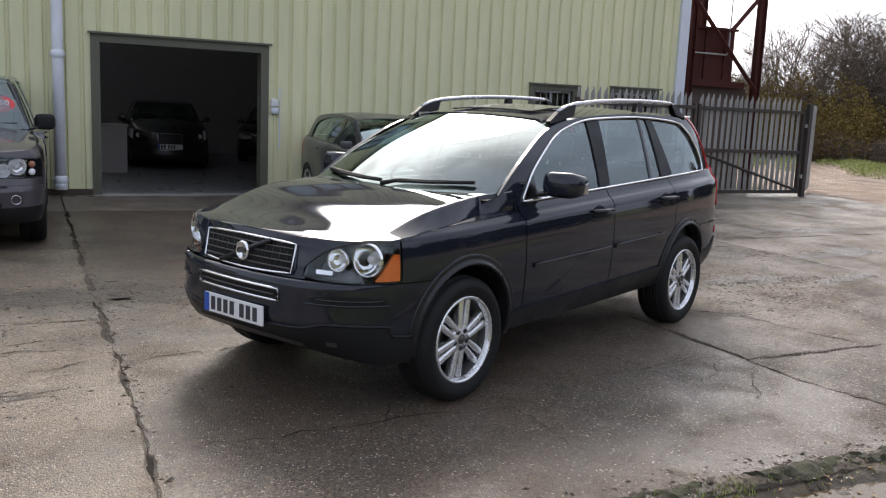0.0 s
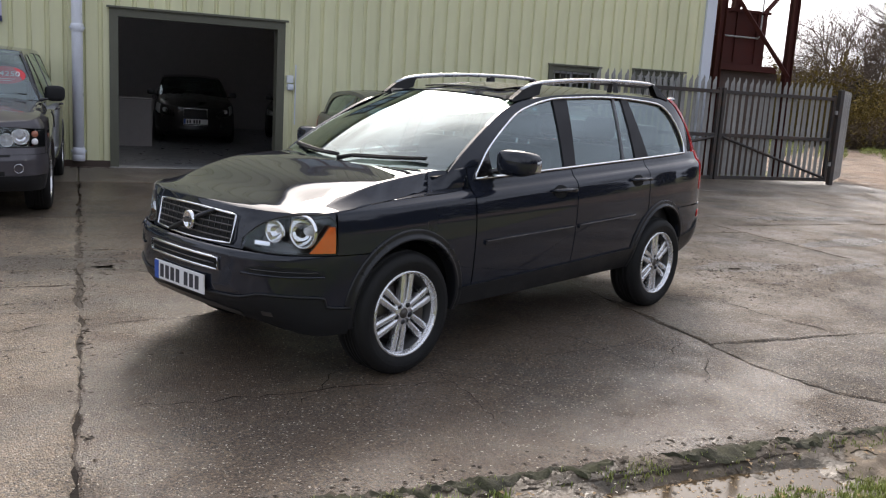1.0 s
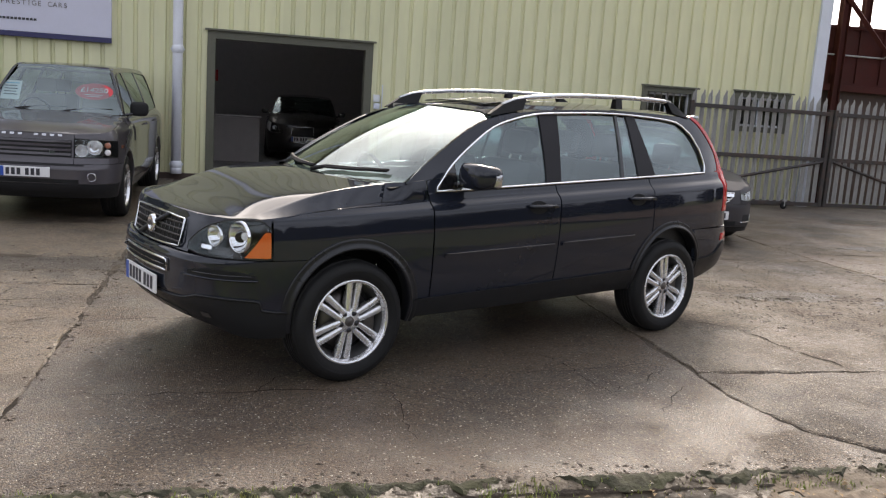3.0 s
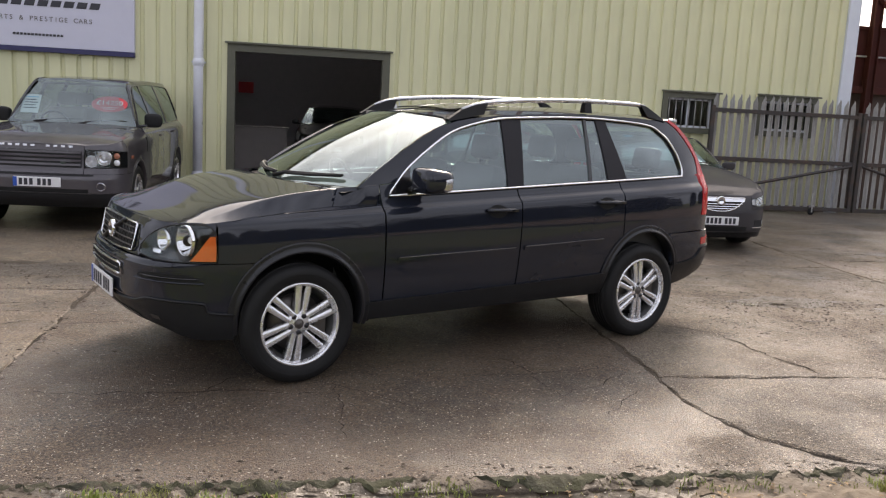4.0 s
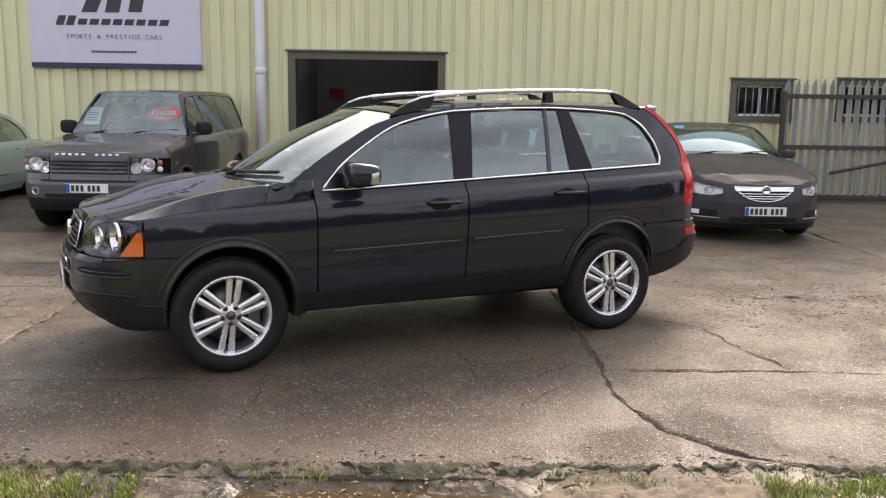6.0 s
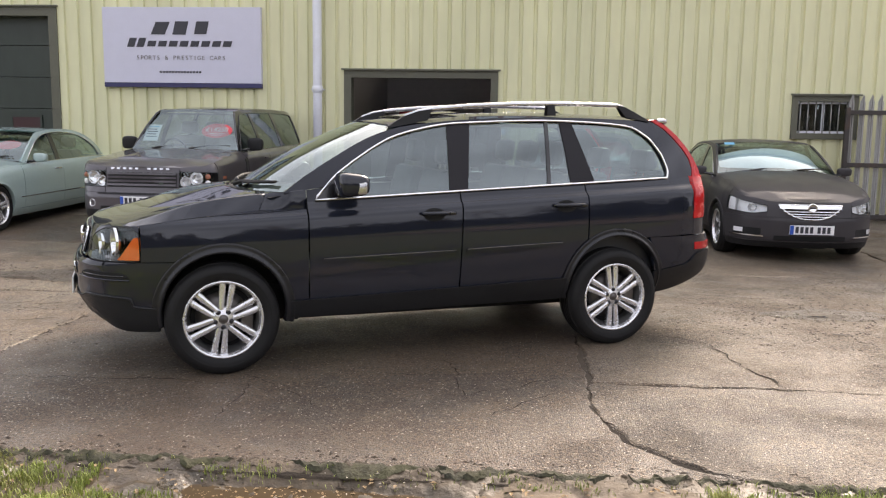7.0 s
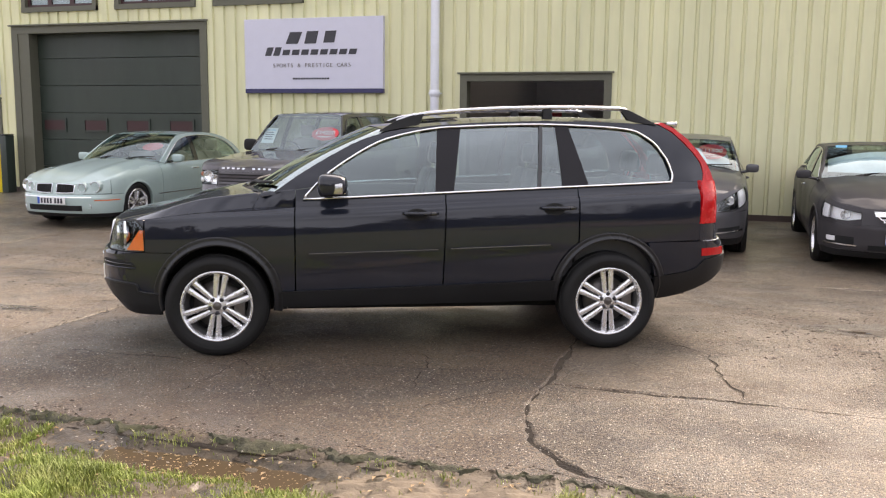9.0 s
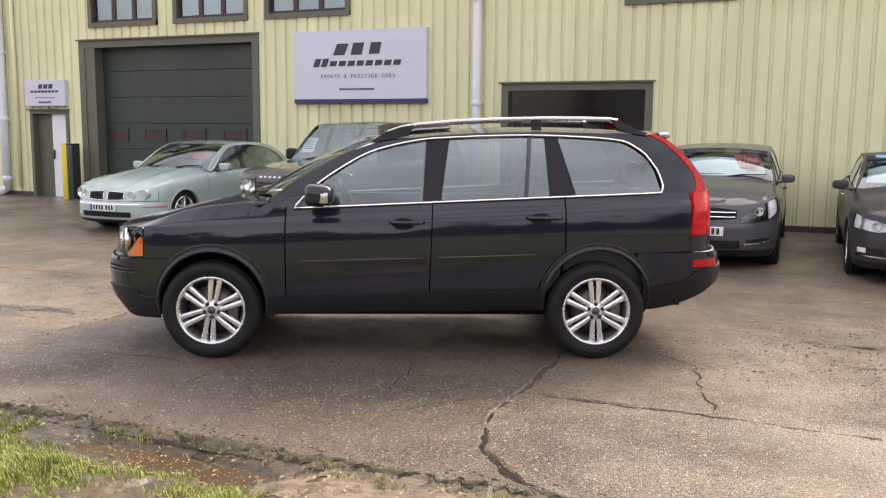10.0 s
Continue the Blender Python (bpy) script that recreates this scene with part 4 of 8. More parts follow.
for k in range(6):
    z0 = 0.09 + k * 0.578
    bm = boxes((-9.94, -5.44, 0.25, 0.29, z0 + 0.004, z0 + 0.574), bevel=0.006)
    panel = part("door_panel", bm, M["green_door"], roller, smooth=False)
    if k == 2:
        for j in range(4):
            x0 = -9.62 + j * 1.07
            part("light_frame", boxes((x0, x0 + 0.62, 0.225, 0.249, z0 + 0.17, z0 + 0.21), (x0, x0 + 0.62, 0.225, 0.249, z0 + 0.42, z0 + 0.46), (x0, x0 + 0.04, 0.225, 0.249, z0 + 0.21, z0 + 0.42), (x0 + 0.58, x0 + 0.62, 0.225, 0.249, z0 + 0.21, z0 + 0.42)), M["green_door"], panel, smooth=False)
            part("pane", boxes((x0 + 0.04, x0 + 0.58, 0.238, 0.247, z0 + 0.21, z0 + 0.42)), M["frame_maroon"], panel, "dull maroon door light", smooth=False)
wicket = surround("door_3", WICKET, 0.09, 0.03, "half-open white side door in an olive surround", sill=False)
leaf = part("door_leaf", boxes((-11.10, -10.595, 0.06, 0.11, 0.1, 2.02), bevel=0.004), M["white_door"], wicket, "white painted door leaf", smooth=False)
part("groove", boxes(*[(-11.0 + 0.1 * k, -10.994 + 0.1 * k, 0.057, 0.061, 0.15, 1.97) for k in range(4)]), M["paper"], leaf, smooth=False)
part("door_handle", boxes((-11.07, -11.035, 0.02, 0.06, 0.98, 1.2), bevel=0.008), M["gloss_black"], leaf)
part("door_leaf", boxes((-11.61, -11.08, 0.13, 0.17, 0.1, 2.02)), M["olive_trim"], wicket, "dark olive fixed panel", smooth=False)

for k, hole in enumerate(LOW_WIN):
    a, b, c, d = hole
    wnd = surround(f"window_{k + 1}", hole, 0.1, 0.04, "small barred window in an olive surround")
    fr = part("window_frame", boxes((a + 0.1, b - 0.1, 0.06, 0.1, c + 0.1, c + 0.14), (a + 0.1, b - 0.1, 0.06, 0.1, d - 0.14, d - 0.1), ((a + b) / 2 - 0.02, (a + b) / 2 + 0.025, 0.055, 0.1, c + 0.14, d - 0.14),
                                (a + 0.1, a + 0.13, 0.06, 0.1, c + 0.14, d - 0.14), (b - 0.13, b - 0.1, 0.06, 0.1, c + 0.14, d - 0.14)), M["white_door"], wnd, "white window frame", smooth=False)
    part("pane", boxes((a + 0.1, b - 0.1, 0.075, 0.083, c + 0.1, d - 0.1)), M["glass_window"], wnd, smooth=False)
    for j in range(7):
        x = a + 0.16 + j * (b - a - 0.32) / 6
        part("bar", tube([(x, 0.035, c + 0.1), (x, 0.035, d - 0.1)], 0.0105, 6), M["galv"], wnd)
    part("reveal_back", boxes((a, b, 0.9, 0.95, c - 0.3, d + 0.3)), M["interior_wall"], wnd, "dim room behind the window", smooth=False)

for k, hole in enumerate(UP_WIN):
    a, b, c, d = hole
    wnd = surround(f"window_{k + 3}", hole, 0.1, 0.035, "upper office window with pale blinds and maroon frame")
    third = (b - a - 0.2) / 3
    for j in range(3):
        x0 = a + 0.1 + j * third
        part("sash", boxes((x0, x0 + third, 0.05, 0.1, c + 0.1, c + 0.16), (x0, x0 + third, 0.05, 0.1, d - 0.16, d - 0.1), (x0, x0 + 0.05, 0.05, 0.1, c + 0.16, d - 0.16), (x0 + third - 0.05, x0 + third, 0.05, 0.1, c + 0.16, d - 0.16)), M["frame_maroon"], wnd, smooth=False)
        part("pane", boxes((x0 + 0.05, x0 + third - 0.05, 0.072, 0.08, c + 0.16, d - 0.16)), M["glass_window"], wnd, smooth=False)
        part("blind", boxes(*[(x0 + 0.02 + q * (third - 0.04) / 6, x0 + 0.02 + (q + 0.93) * (third - 0.04) / 6, 0.14, 0.143 + 0.004 * (q % 2), c + 0.12, d - 0.1) for q in range(6)]), M["blind"], wnd, smooth=False)


# ---- fixtures on the wall ----
def downpipe(x, joints, shoe, radius=0.095):
    ob = thing("downpipe", pose(x, -0.11, 0), "white plastic rainwater downpipe clipped to the cladding", "pipe", "downpipes")
    part("pipe", tube([(0, 0, z) for z in (0.2, 2.2, 4.2, EAVES)], radius, 16), M["pvc"], ob)
    for z in joints:
        part("socket", lathe([(radius, z - 0.06), (radius + 0.014, z - 0.05), (radius + 0.014, z + 0.05), (radius, z + 0.06)], 16, "z"), M["pvc"], ob)
        part("clip", boxes((-radius - 0.03, radius + 0.03, -0.02, 0.1, z - 0.015, z + 0.015), bevel=0.004), M["flashing"], ob, smooth=False)
    if shoe:
        part("shoe", tube([(0, 0, 0.32), (-0.03, -0.02, 0.25), (-0.2, -0.05, 0.16), (-0.45, -0.06, 0.1)], radius * 0.95, 14), M["pvc"], ob)
    else:
        part("shoe", lathe([(radius, 0.2), (radius + 0.012, 0.2), (radius + 0.012, 0.3), (radius, 0.31)], 16, "z"), M["pvc"], ob)
    return ob


downpipe(-0.46, (0.35, 2.22, 4.1), False, 0.08)
downpipe(-12.45, (0.5, 1.9, 3.45), True)
small = thing("service_pipe", pose(-12.08, -0.05, 0), "thin green painted service pipe on the wall", "pipe")
part("pipe", tube([(0, 0, 0.3), (0, 0, 3), (0, 0, EAVES)], 0.045, 10), M["cladding"], small)
for z in (1.85, 3.35):
    part("clip", boxes((-0.07, 0.07, -0.01, 0.06, z, z + 0.03)), M["flashing"], small, smooth=False)
corner = thing("corner_flashing", Matrix(), "pale grey steel corner flashing at the wall's end", "trim", kind="structure")
part("flashing", boxes((11.26, 11.5, -0.06, 0.12, 2.0, EAVES), bevel=0.006), M["flashing"], corner, smooth=False)
part("flashing", boxes((11.26, 11.5, -0.06, 0.12, 0.1, 2.0), bevel=0.006), M["flashing"], corner, smooth=False)
gutter = thing("gutter", pose(0, -0.3, EAVES - 0.08), "grey eaves gutter along the roof edge", "gutter")
part("channel", tube([(WALL_L - 0.2, 0, 0), (-3, 0, 0), (WALL_R + 0.2, 0, 0)], 0.08, 12), M["flashing"], gutter)
bx = thing("switch_box", pose(2.835, -0.03, 1.585), "small grey wall switch box beside the doorway", "switch")
part("plate", boxes((-0.055, 0.055, -0.02, 0.03, 0.0, 0.125), bevel=0.006), M["paper"], bx)
part("socket", boxes((-0.05, 0.055, -0.06, 0.03, -0.125, -0.02), bevel=0.02), M["flashing"], bx, "grey socket cover")
part("conduit", boxes((0.09, 0.105, 0.0, 0.03, -0.7, 0.3)), M["flashing"], bx, smooth=False)


def script_bars(parent, rows, mat, y=0.0):
    """Unnamed lettering as slanted bars of its size and colour."""
    for x0, x1, z0, z1, n, lean in rows:
        wd = (x1 - x0) / n
        for j in range(n):
            bm = bmesh.new()
            a, b = x0 + j * wd + wd * 0.12, x0 + (j + 1) * wd - wd * 0.12
            q = [(a, z0), (b, z0), (b + lean, z1), (a + lean, z1)]
            f = [bm.verts.new((x, y, z)) for x, z in q] + [bm.verts.new((x, y - 0.005, z)) for x, z in q]
            bm.faces.new(f[4:])
            for i in range(4):
                bm.faces.new((f[i], f[(i + 1) % 4], f[4 + (i + 1) % 4], f[4 + i]))
            part("letter_bar", bm, mat, parent, smooth=False)


sign = thing("sign_board", pose(-2.935, -0.03, 2.93), "large pale lilac dealer sign with a dark blue lower edge", "sign")
part("panel", boxes((-1.455, 1.455, -0.06, 0.03, -0.62, 0.71), bevel=0.006), M["sign_face"], sign, smooth=False)
part("lower_edge", boxes((-1.455, 1.455, -0.062, 0.03, -0.70, -0.621), bevel=0.005), M["sign_blue"], sign, smooth=False)
script_bars(sign, [(-0.60, -0.26, 0.23, 0.45, 1, 0.10), (-0.20, 0.12, 0.23, 0.46, 1, 0.06), (0.2, 0.5, 0.24, 0.46, 1, 0.05), (-1.03, -0.68, 0.01, 0.17, 2, 0.06), (-0.66, 0.93, 0.02, 0.12, 8, 0.03)], M["ink"], -0.061)
script_bars(sign, [(-0.42, 0.36, -0.445, -0.41, 14, 0.0)], M["ink"], -0.061)
for k, word in enumerate("SPORTS & PRESTIGE CARS"):
    if word != " ":
        letter = part("letter", lettering(word, 0.105, None, 0.002), M["disc"], sign, smooth=False)
        letter.location = (-0.81 + k * 0.0755, -0.063, -0.18)
sign2 = thing("door_sign", pose(-11.11, -0.03, 2.5), "small pale lilac dealer sign above the side door", "sign")
part("panel", boxes((-0.62, 0.62, -0.08, 0.03, -0.29, 0.30), bevel=0.006), M["sign_face"], sign2, smooth=False)
script_bars(sign2, [(-0.22, 0.25, 0.1, 0.2, 3, 0.04), (-0.45, 0.42, 0.01, 0.06, 8, 0.02), (-0.3, 0.33, -0.11, -0.095, 10, 0), (-0.2, 0.2, -0.23, -0.19, 6, 0)], M["ink"], -0.081)
post = thing("bollard", pose(-10.28, -0.35, rise(-0.35)), "yellow painted steel post beside the side door", "bollard")
part("post", boxes((-0.075, 0.075, -0.075, 0.075, 0, 1.26), bevel=0.012), M["yellow"], post)
bin_ = thing("waste_bin", pose(-10.10, -0.33, rise(-0.35)), "dark green metal cabinet beside the yellow post", "cabinet")
part("body", boxes((-0.085, 0.085, -0.12, 0.12, 0, 1.23), bevel=0.015), M["green_door"], bin_)
part("lid", boxes((-0.09, 0.09, -0.125, 0.125, 1.23, 1.26), bevel=0.012), M["gloss_black"], bin_)


# ---- palisade gates standing open along the wall ----
def pale_mesh(height=2.04):
    """One W-section steel pale with a split, pointed head."""
    w = [(-0.046, 0.0), (-0.033, -0.002), (-0.019, -0.026), (-0.009, -0.026), (0.0, -0.008), (0.009, -0.026), (0.019, -0.026), (0.033, -0.002), (0.046, 0.0)]
    tops = [height - 0.13, height - 0.10, height - 0.05, height - 0.025, height, height - 0.025, height - 0.05, height - 0.10, height - 0.13]
    bm = bmesh.new()
    front = [[bm.verts.new((x, y, 0)), bm.verts.new((x, y, tops[i]))] for i, (x, y) in enumerate(w)]
    rear = [[bm.verts.new((x, y + 0.004, 0)), bm.verts.new((x, y + 0.004, tops[i]))] for i, (x, y) in enumerate(w)]
    for i in range(8):
        bm.faces.new((front[i][0], front[i + 1][0], front[i + 1][1], front[i][1]))
        bm.faces.new((rear[i + 1][0], rear[i][0], rear[i][1], rear[i + 1][1]))
        bm.faces.new((front[i][1], front[i + 1][1], rear[i + 1][1], rear[i][1]))
    for i in (0, 8):
        bm.faces.new((front[i][0], front[i][1], rear[i][1], rear[i][0]))
    return finish(bm, "pale", M["galv"], False)


PALE = pale_mesh()


def gate_leaf(x0, x1, y, brace_from_left, label):
    g = thing("palisade_gate", pose(x0, y, 0.0), label, "gate", "gate leaves")
    L = x1 - x0
    part("stile", boxes((0, 0.07, 0.0, 0.07, 0.16, 2.0), bevel=0.004), M["dark_steel"], g, smooth=False)
    part("stile", boxes((L - 0.07, L, 0.0, 0.07, 0.16, 2.0), bevel=0.004), M["dark_steel"], g, smooth=False)
    for z in (0.2, 1.06, 1.92):
        part("rail", boxes((0.07, L - 0.07, 0.005, 0.06, z - 0.035, z + 0.035), bevel=0.004), M["dark_steel"], g, smooth=False)
    a, b = ((0.1, 1.02), (L - 0.1, 0.24)) if brace_from_left else ((L - 0.1, 1.02), (0.9, 0.62))
    part("brace", tube([(a[0], -0.005, a[1]), (b[0], -0.005, b[1])], 0.028, 4), M["dark_steel"], g, smooth=False)
    n = round(L / 0.157)
    rnd = random.Random(int(x0 * 10))
    for k in range(n):
        ob = new("pale", PALE)
        ob.parent = g
        ob.location = (0.05 + (k + 0.5) * (L - 0.1) / n, 0.085 + rnd.uniform(-0.003, 0.003), 0.18 + rnd.uniform(-0.008, 0.008))
        ob.rotation_euler = (rnd.uniform(-0.006, 0.006), rnd.uniform(-0.008, 0.008), rnd.uniform(-0.1, 0.1))
    return g


leaf_a = gate_leaf(8.47, 11.42, -0.6, False, "galvanised palisade gate leaf standing open along the wall")
leaf_b = gate_leaf(11.46, 14.48, -0.6, True, "galvanised palisade gate leaf with a diagonal brace")
caster = part("caster", lathe([(0.0, -0.02), (0.055, -0.02), (0.062, -0.012), (0.062, 0.012), (0.055, 0.02), (0.0, 0.02)], 20), M["rubber"], leaf_a)
caster.location = (2.13, -0.02, rise(-0.6) + 0.063)
part("fork", boxes((-0.012, 0.012, -0.035, -0.028, -0.01, 0.1), (-0.012, 0.012, 0.028, 0.035, -0.01, 0.1), (-0.04, 0.04, -0.036, 0.036, 0.1, 0.12), (-0.012, 0.012, -0.012, 0.012, 0.12, 0.34)), M["galv"], caster, smooth=False)
gp = thing("gate_post", pose(14.56, -0.62, 0.0), "dark square steel gate post", "post")
part("post", boxes((-0.05, 0.05, -0.05, 0.05, 0, 2.12), bevel=0.006), M["dark_steel"], gp, smooth=False)
part("hinge", boxes((-0.09, -0.05, -0.03, 0.03, 0.5, 0.58), (-0.09, -0.05, -0.03, 0.03, 1.6, 1.68)), M["galv"], gp, smooth=False)
part("concrete_foot", boxes((-0.2, 0.2, -0.2, 0.2, -0.04, 0.05), bevel=0.03), M["apron"], gp, smooth=False)
fen = thing("palisade_fence", pose(14.8, -0.35, 0.0, 0, 0, 38), "short run of palisade fence behind the gate post", "fence")
part("rail", boxes((0, 2.6, 0.0, 0.05, 0.4, 0.46)), M["galv"], fen, smooth=False)
part("rail", boxes((0, 2.6, 0.0, 0.05, 1.7, 1.76)), M["galv"], fen, smooth=False)
for k in range(16):
    ob = new("pale", PALE)
    ob.parent = fen
    ob.location = (0.08 + k * 0.157, -0.01, 0.1)


# ---- red steel tower behind the building's end ----
tower = thing("steel_tower", pose(0, 0.6, 0), "red oxide steel tower carrying a rusty tank", "tower")
for x in (12.95, 15.05):
    for y in (0.95, 3.0):
        part("leg", boxes((x - 0.09, x + 0.09, y - 0.012, y + 0.012, 0, 8.2), (x - 0.09, x - 0.075, y - 0.08, y + 0.08, 0, 8.2), (x + 0.075, x + 0.09, y - 0.08, y + 0.08, 0, 8.2)), M["oxide"], tower, smooth=False)
tank = part("tank", boxes((11.9, 14.42, 1.1, 2.85, 2.60, 3.80), bevel=0.01), M["oxide"], tower, smooth=False)
part("rim", boxes((11.85, 14.47, 1.05, 2.9, 3.78, 3.84)), M["oxide"], tank, smooth=False)
for x in (12.9, 13.5, 14.1):
    part("stiffener", boxes((x, x + 0.04, 1.06, 1.1, 2.66, 3.84)), M["oxide"], tank, smooth=False)
part("platform", boxes((11.9, 14.75, 0.98, 3.0, 2.46, 2.60), bevel=0.004), M["oxide"], tower, smooth=False)
part("skirt", boxes((11.6, 15.0, 1.2, 2.9, 0.0, 2.46)), M["brick_dark"], tower, smooth=False)
for a, b in (((15.05, 0.9, 4.75), (14.1, 0.9, 3.75)), ((12.95, 0.9, 4.4), (15.05, 0.9, 2.4)), ((15.05, 0.9, 4.75), (12.95, 0.9, 6.8)), ((12.95, 0.9, 4.75), (15.05, 0.9, 6.8))):
    part("brace", tube([a, b], 0.06, 4), M["oxide"], tower, smooth=False)
for z in (4.75, 6.8):
    part("beam", boxes((12.95, 15.05, 0.9, 0.98, z - 0.06, z + 0.06)), M["oxide"], tower, smooth=False)
part("water_pipe", tube([(12.6, 1.0, 3.22), (14.1, 1.0, 3.22), (14.16, 1.0, 3.28), (14.16, 1.0, 6.0)], 0.02, 8), M["galv"], tower)


# ---- bare trees, scrub and hedge ----
def limb(verts, faces, a, b, r0, r1, sides):
    d = (b - a).normalized()
    s = d.cross(Vector((0.3, 0.2, 1))).normalized()
    u = s.cross(d)
    n = len(verts)
    for p, r in ((a, r0), (b, r1)):
        for k in range(sides):
            t = 2 * math.pi * k / sides
            verts.append(p + r * (math.cos(t) * s + math.sin(t) * u))
    for k in range(sides):
        faces.append((n + k, n + (k + 1) % sides, n + sides + (k + 1) % sides, n + sides + k))


def bare_tree(seed, height):
    """A leafless tree: tapered forking trunk, limbs, and a crown of fine twigs."""
    rnd = random.Random(seed)
    wood, fine = ([], []), ([], [])

    def grow(p, d, length, r, depth):
        steps = 3 if depth < 4 else 2
        for _ in range(steps):
            q = p + d * (length / steps)
            limb(*(wood if depth < 3 else fine), p, q, r, r * 0.93, 6 if depth < 2 else 3)
            p, r = q, r * 0.93
            d = (d + Vector((rnd.gauss(0, 0.1), rnd.gauss(0, 0.1), rnd.gauss(0.04, 0.06)))).normalized()
        if depth >= 6:
            return
        for _ in range(rnd.choice((2, 3, 3)) if depth < 4 else 3):
            spread = 0.55 if depth else 0.42
            e = (d + Vector((rnd.gauss(0, spread), rnd.gauss(0, spread), rnd.gauss(0.1, 0.25)))).normalized()
            grow(p, e, length * rnd.uniform(0.6, 0.82), r * rnd.uniform(0.62, 0.8), depth + 1)
    grow(Vector((0, 0, -0.1)), Vector((rnd.gauss(0, 0.06), rnd.gauss(0, 0.06), 1)).normalized(), height * 0.25, height * 0.015, 0)
    return wood, fine


def raw(name, data, mat, parent=None):
    me = bpy.data.meshes.new(name)
    me.from_pydata([tuple(v) for v in data[0]], [], data[1])
    me.materials.append(mat)
    ob = new(name, me)
    if parent:
        ob.parent = parent
    return ob


TREES = []
for k, h in enumerate((9.0, 8.0, 10.0)):
    t = thing("bare_tree", pose(40 + k * 4, 30, 0), "leafless winter tree with a fine twiggy crown", "tree", "bare trees beyond the track")
    wood, fine = bare_tree(20 + k, h)
    raw("trunk", wood, M["bark"], t)
    raw("crown", fine, M["twig"], t)
    TREES.append(t)
rnd = random.Random(12)
EYE0 = Vector((-0.95, -14.49))


def out_there(bearing, dist):
    """A place by bearing (degrees from +y towards +x) and distance from the yard's near corner."""
    return EYE0 + dist * Vector((math.sin(radians(bearing)), math.cos(radians(bearing))))


placed = [(43.5, 62, 0.55), (45.2, 70, 0.7), (46.6, 66, 0.95), (48.0, 62, 0.95), (49.0, 68, 1.05), (50.2, 60, 0.9), (51.3, 66, 1.1), (52.4, 63, 1.0), (53.6, 69, 1.1), (54.8, 62, 0.95), (56.2, 66, 1.05), (58.0, 64, 1.0), (60.5, 66, 1.0), (44.3, 78, 0.8), (50.8, 76, 1.15), (47.4, 80, 1.1), (55.4, 78, 1.1)]
for k, (bearing, dist, s) in enumerate(placed):
    p = out_there(bearing, dist)
    m = pose(p.x, p.y, 0.2, 0, 0, rnd.uniform(0, 360))
    if k < 3:
        TREES[k].matrix_world = m @ Matrix.Scale(s * 1.2, 4)
    else:
        c = copy_thing(TREES[k % 3], m)
        c.scale = (s * rnd.uniform(1.1, 1.35), s * rnd.uniform(1.1, 1.35), s * 1.22)


def thicket(seed, length, depth, height, count, size, lumps=9, slim=0.35):
    """A ragged mass of twigs and small leaves with gaps and an uneven top."""
    r = random.Random(seed)
    heads = [(r.uniform(-length / 2, length / 2), r.uniform(-depth / 2, depth / 2), height * r.uniform(0.5, 1.0)) for _ in range(lumps)]
    verts, faces = [], []
    for _ in range(count):
        hx, hy, hz = r.choice(heads)
        a, q, e = r.uniform(0, 6.283), r.random() ** 0.5, r.uniform(0, 1)
        wd = length / lumps * 1.5
        x, y, z = hx + wd * q * math.cos(a), hy + depth * 0.5 * q * math.sin(a), hz * (1 - 0.55 * q * q) * e ** 0.7
        s = size * r.uniform(0.5, 1.5)
        d = Vector((r.gauss(0, 1), r.gauss(0, 1), r.gauss(0.4, 1))).normalized()
        u = d.cross(Vector((r.gauss(0, 1), r.gauss(0, 1), r.gauss(0, 1)))).normalized()
        p, n = Vector((x, y, z)), len(verts)
        verts += [p - d * s, p + u * s * slim, p + d * s, p - u * s * slim]
        faces.append((n, n + 1, n + 2, n + 3))
    return verts, faces


for k, (bearing, dist, ln, dp, ht, cnt, mat, lab, nm) in enumerate([
        (46.6, 44, 7, 3, 4.4, 5200, "bush", "yellowing thicket of willow beside the track", "thicket"), (48.6, 47, 6, 3, 3.6, 3200, "bush", "yellowing thicket of willow beside the track", "thicket"),
        (50.8, 52, 9, 4, 4.2, 6500, "scrub", "dark evergreen scrub at the field's edge", "scrub"), (54.5, 54, 10, 4, 4.6, 6500, "scrub", "dark evergreen scrub at the field's edge", "scrub"), (59, 52, 10, 4, 4.6, 5500, "scrub", "dark evergreen scrub at the field's edge", "scrub"),
        (50, 45, 8, 2, 1.3, 2600, "twig", "dead brown brambles in the field", "brambles"), (54, 44, 8, 2, 1.5, 2600, "twig", "dead brown brambles in the field", "brambles"), (57, 37, 2.0, 1.5, 2.2, 2200, "scrub", "ivy-grown bush beside the post", "bush"),
        (47.5, 58, 9, 4, 7.5, 9000, "twig", "grey-brown tangle of bare saplings", "saplings"), (51.5, 58, 9, 4, 8.4, 11000, "twig", "grey-brown tangle of bare saplings", "saplings"), (55.5, 59, 10, 4, 9.0, 11000, "twig", "grey-brown tangle of bare saplings", "saplings"), (59.5, 58, 9, 4, 8.4, 9000, "twig", "grey-brown tangle of bare saplings", "saplings"),
        (43.5, 58, 8, 3, 3.4, 4000, "scrub", "dark evergreen scrub at the field's edge", "scrub"), (63, 55, 10, 4, 4.6, 5000, "scrub", "dark evergreen scrub at the field's edge", "scrub")]):
    p = out_there(bearing, dist)
    ob = raw(nm, thicket(40 + k, ln, dp, ht, int(cnt * 2.6), 0.42 if mat == "twig" else 0.075, 9, 0.03 if mat == "twig" else 0.4), M[mat])
    ob.matrix_world = pose(p.x, p.y, 0.15, 0, 0, -bearing)
    tagged(ob, lab, "bush", kind="stuff")
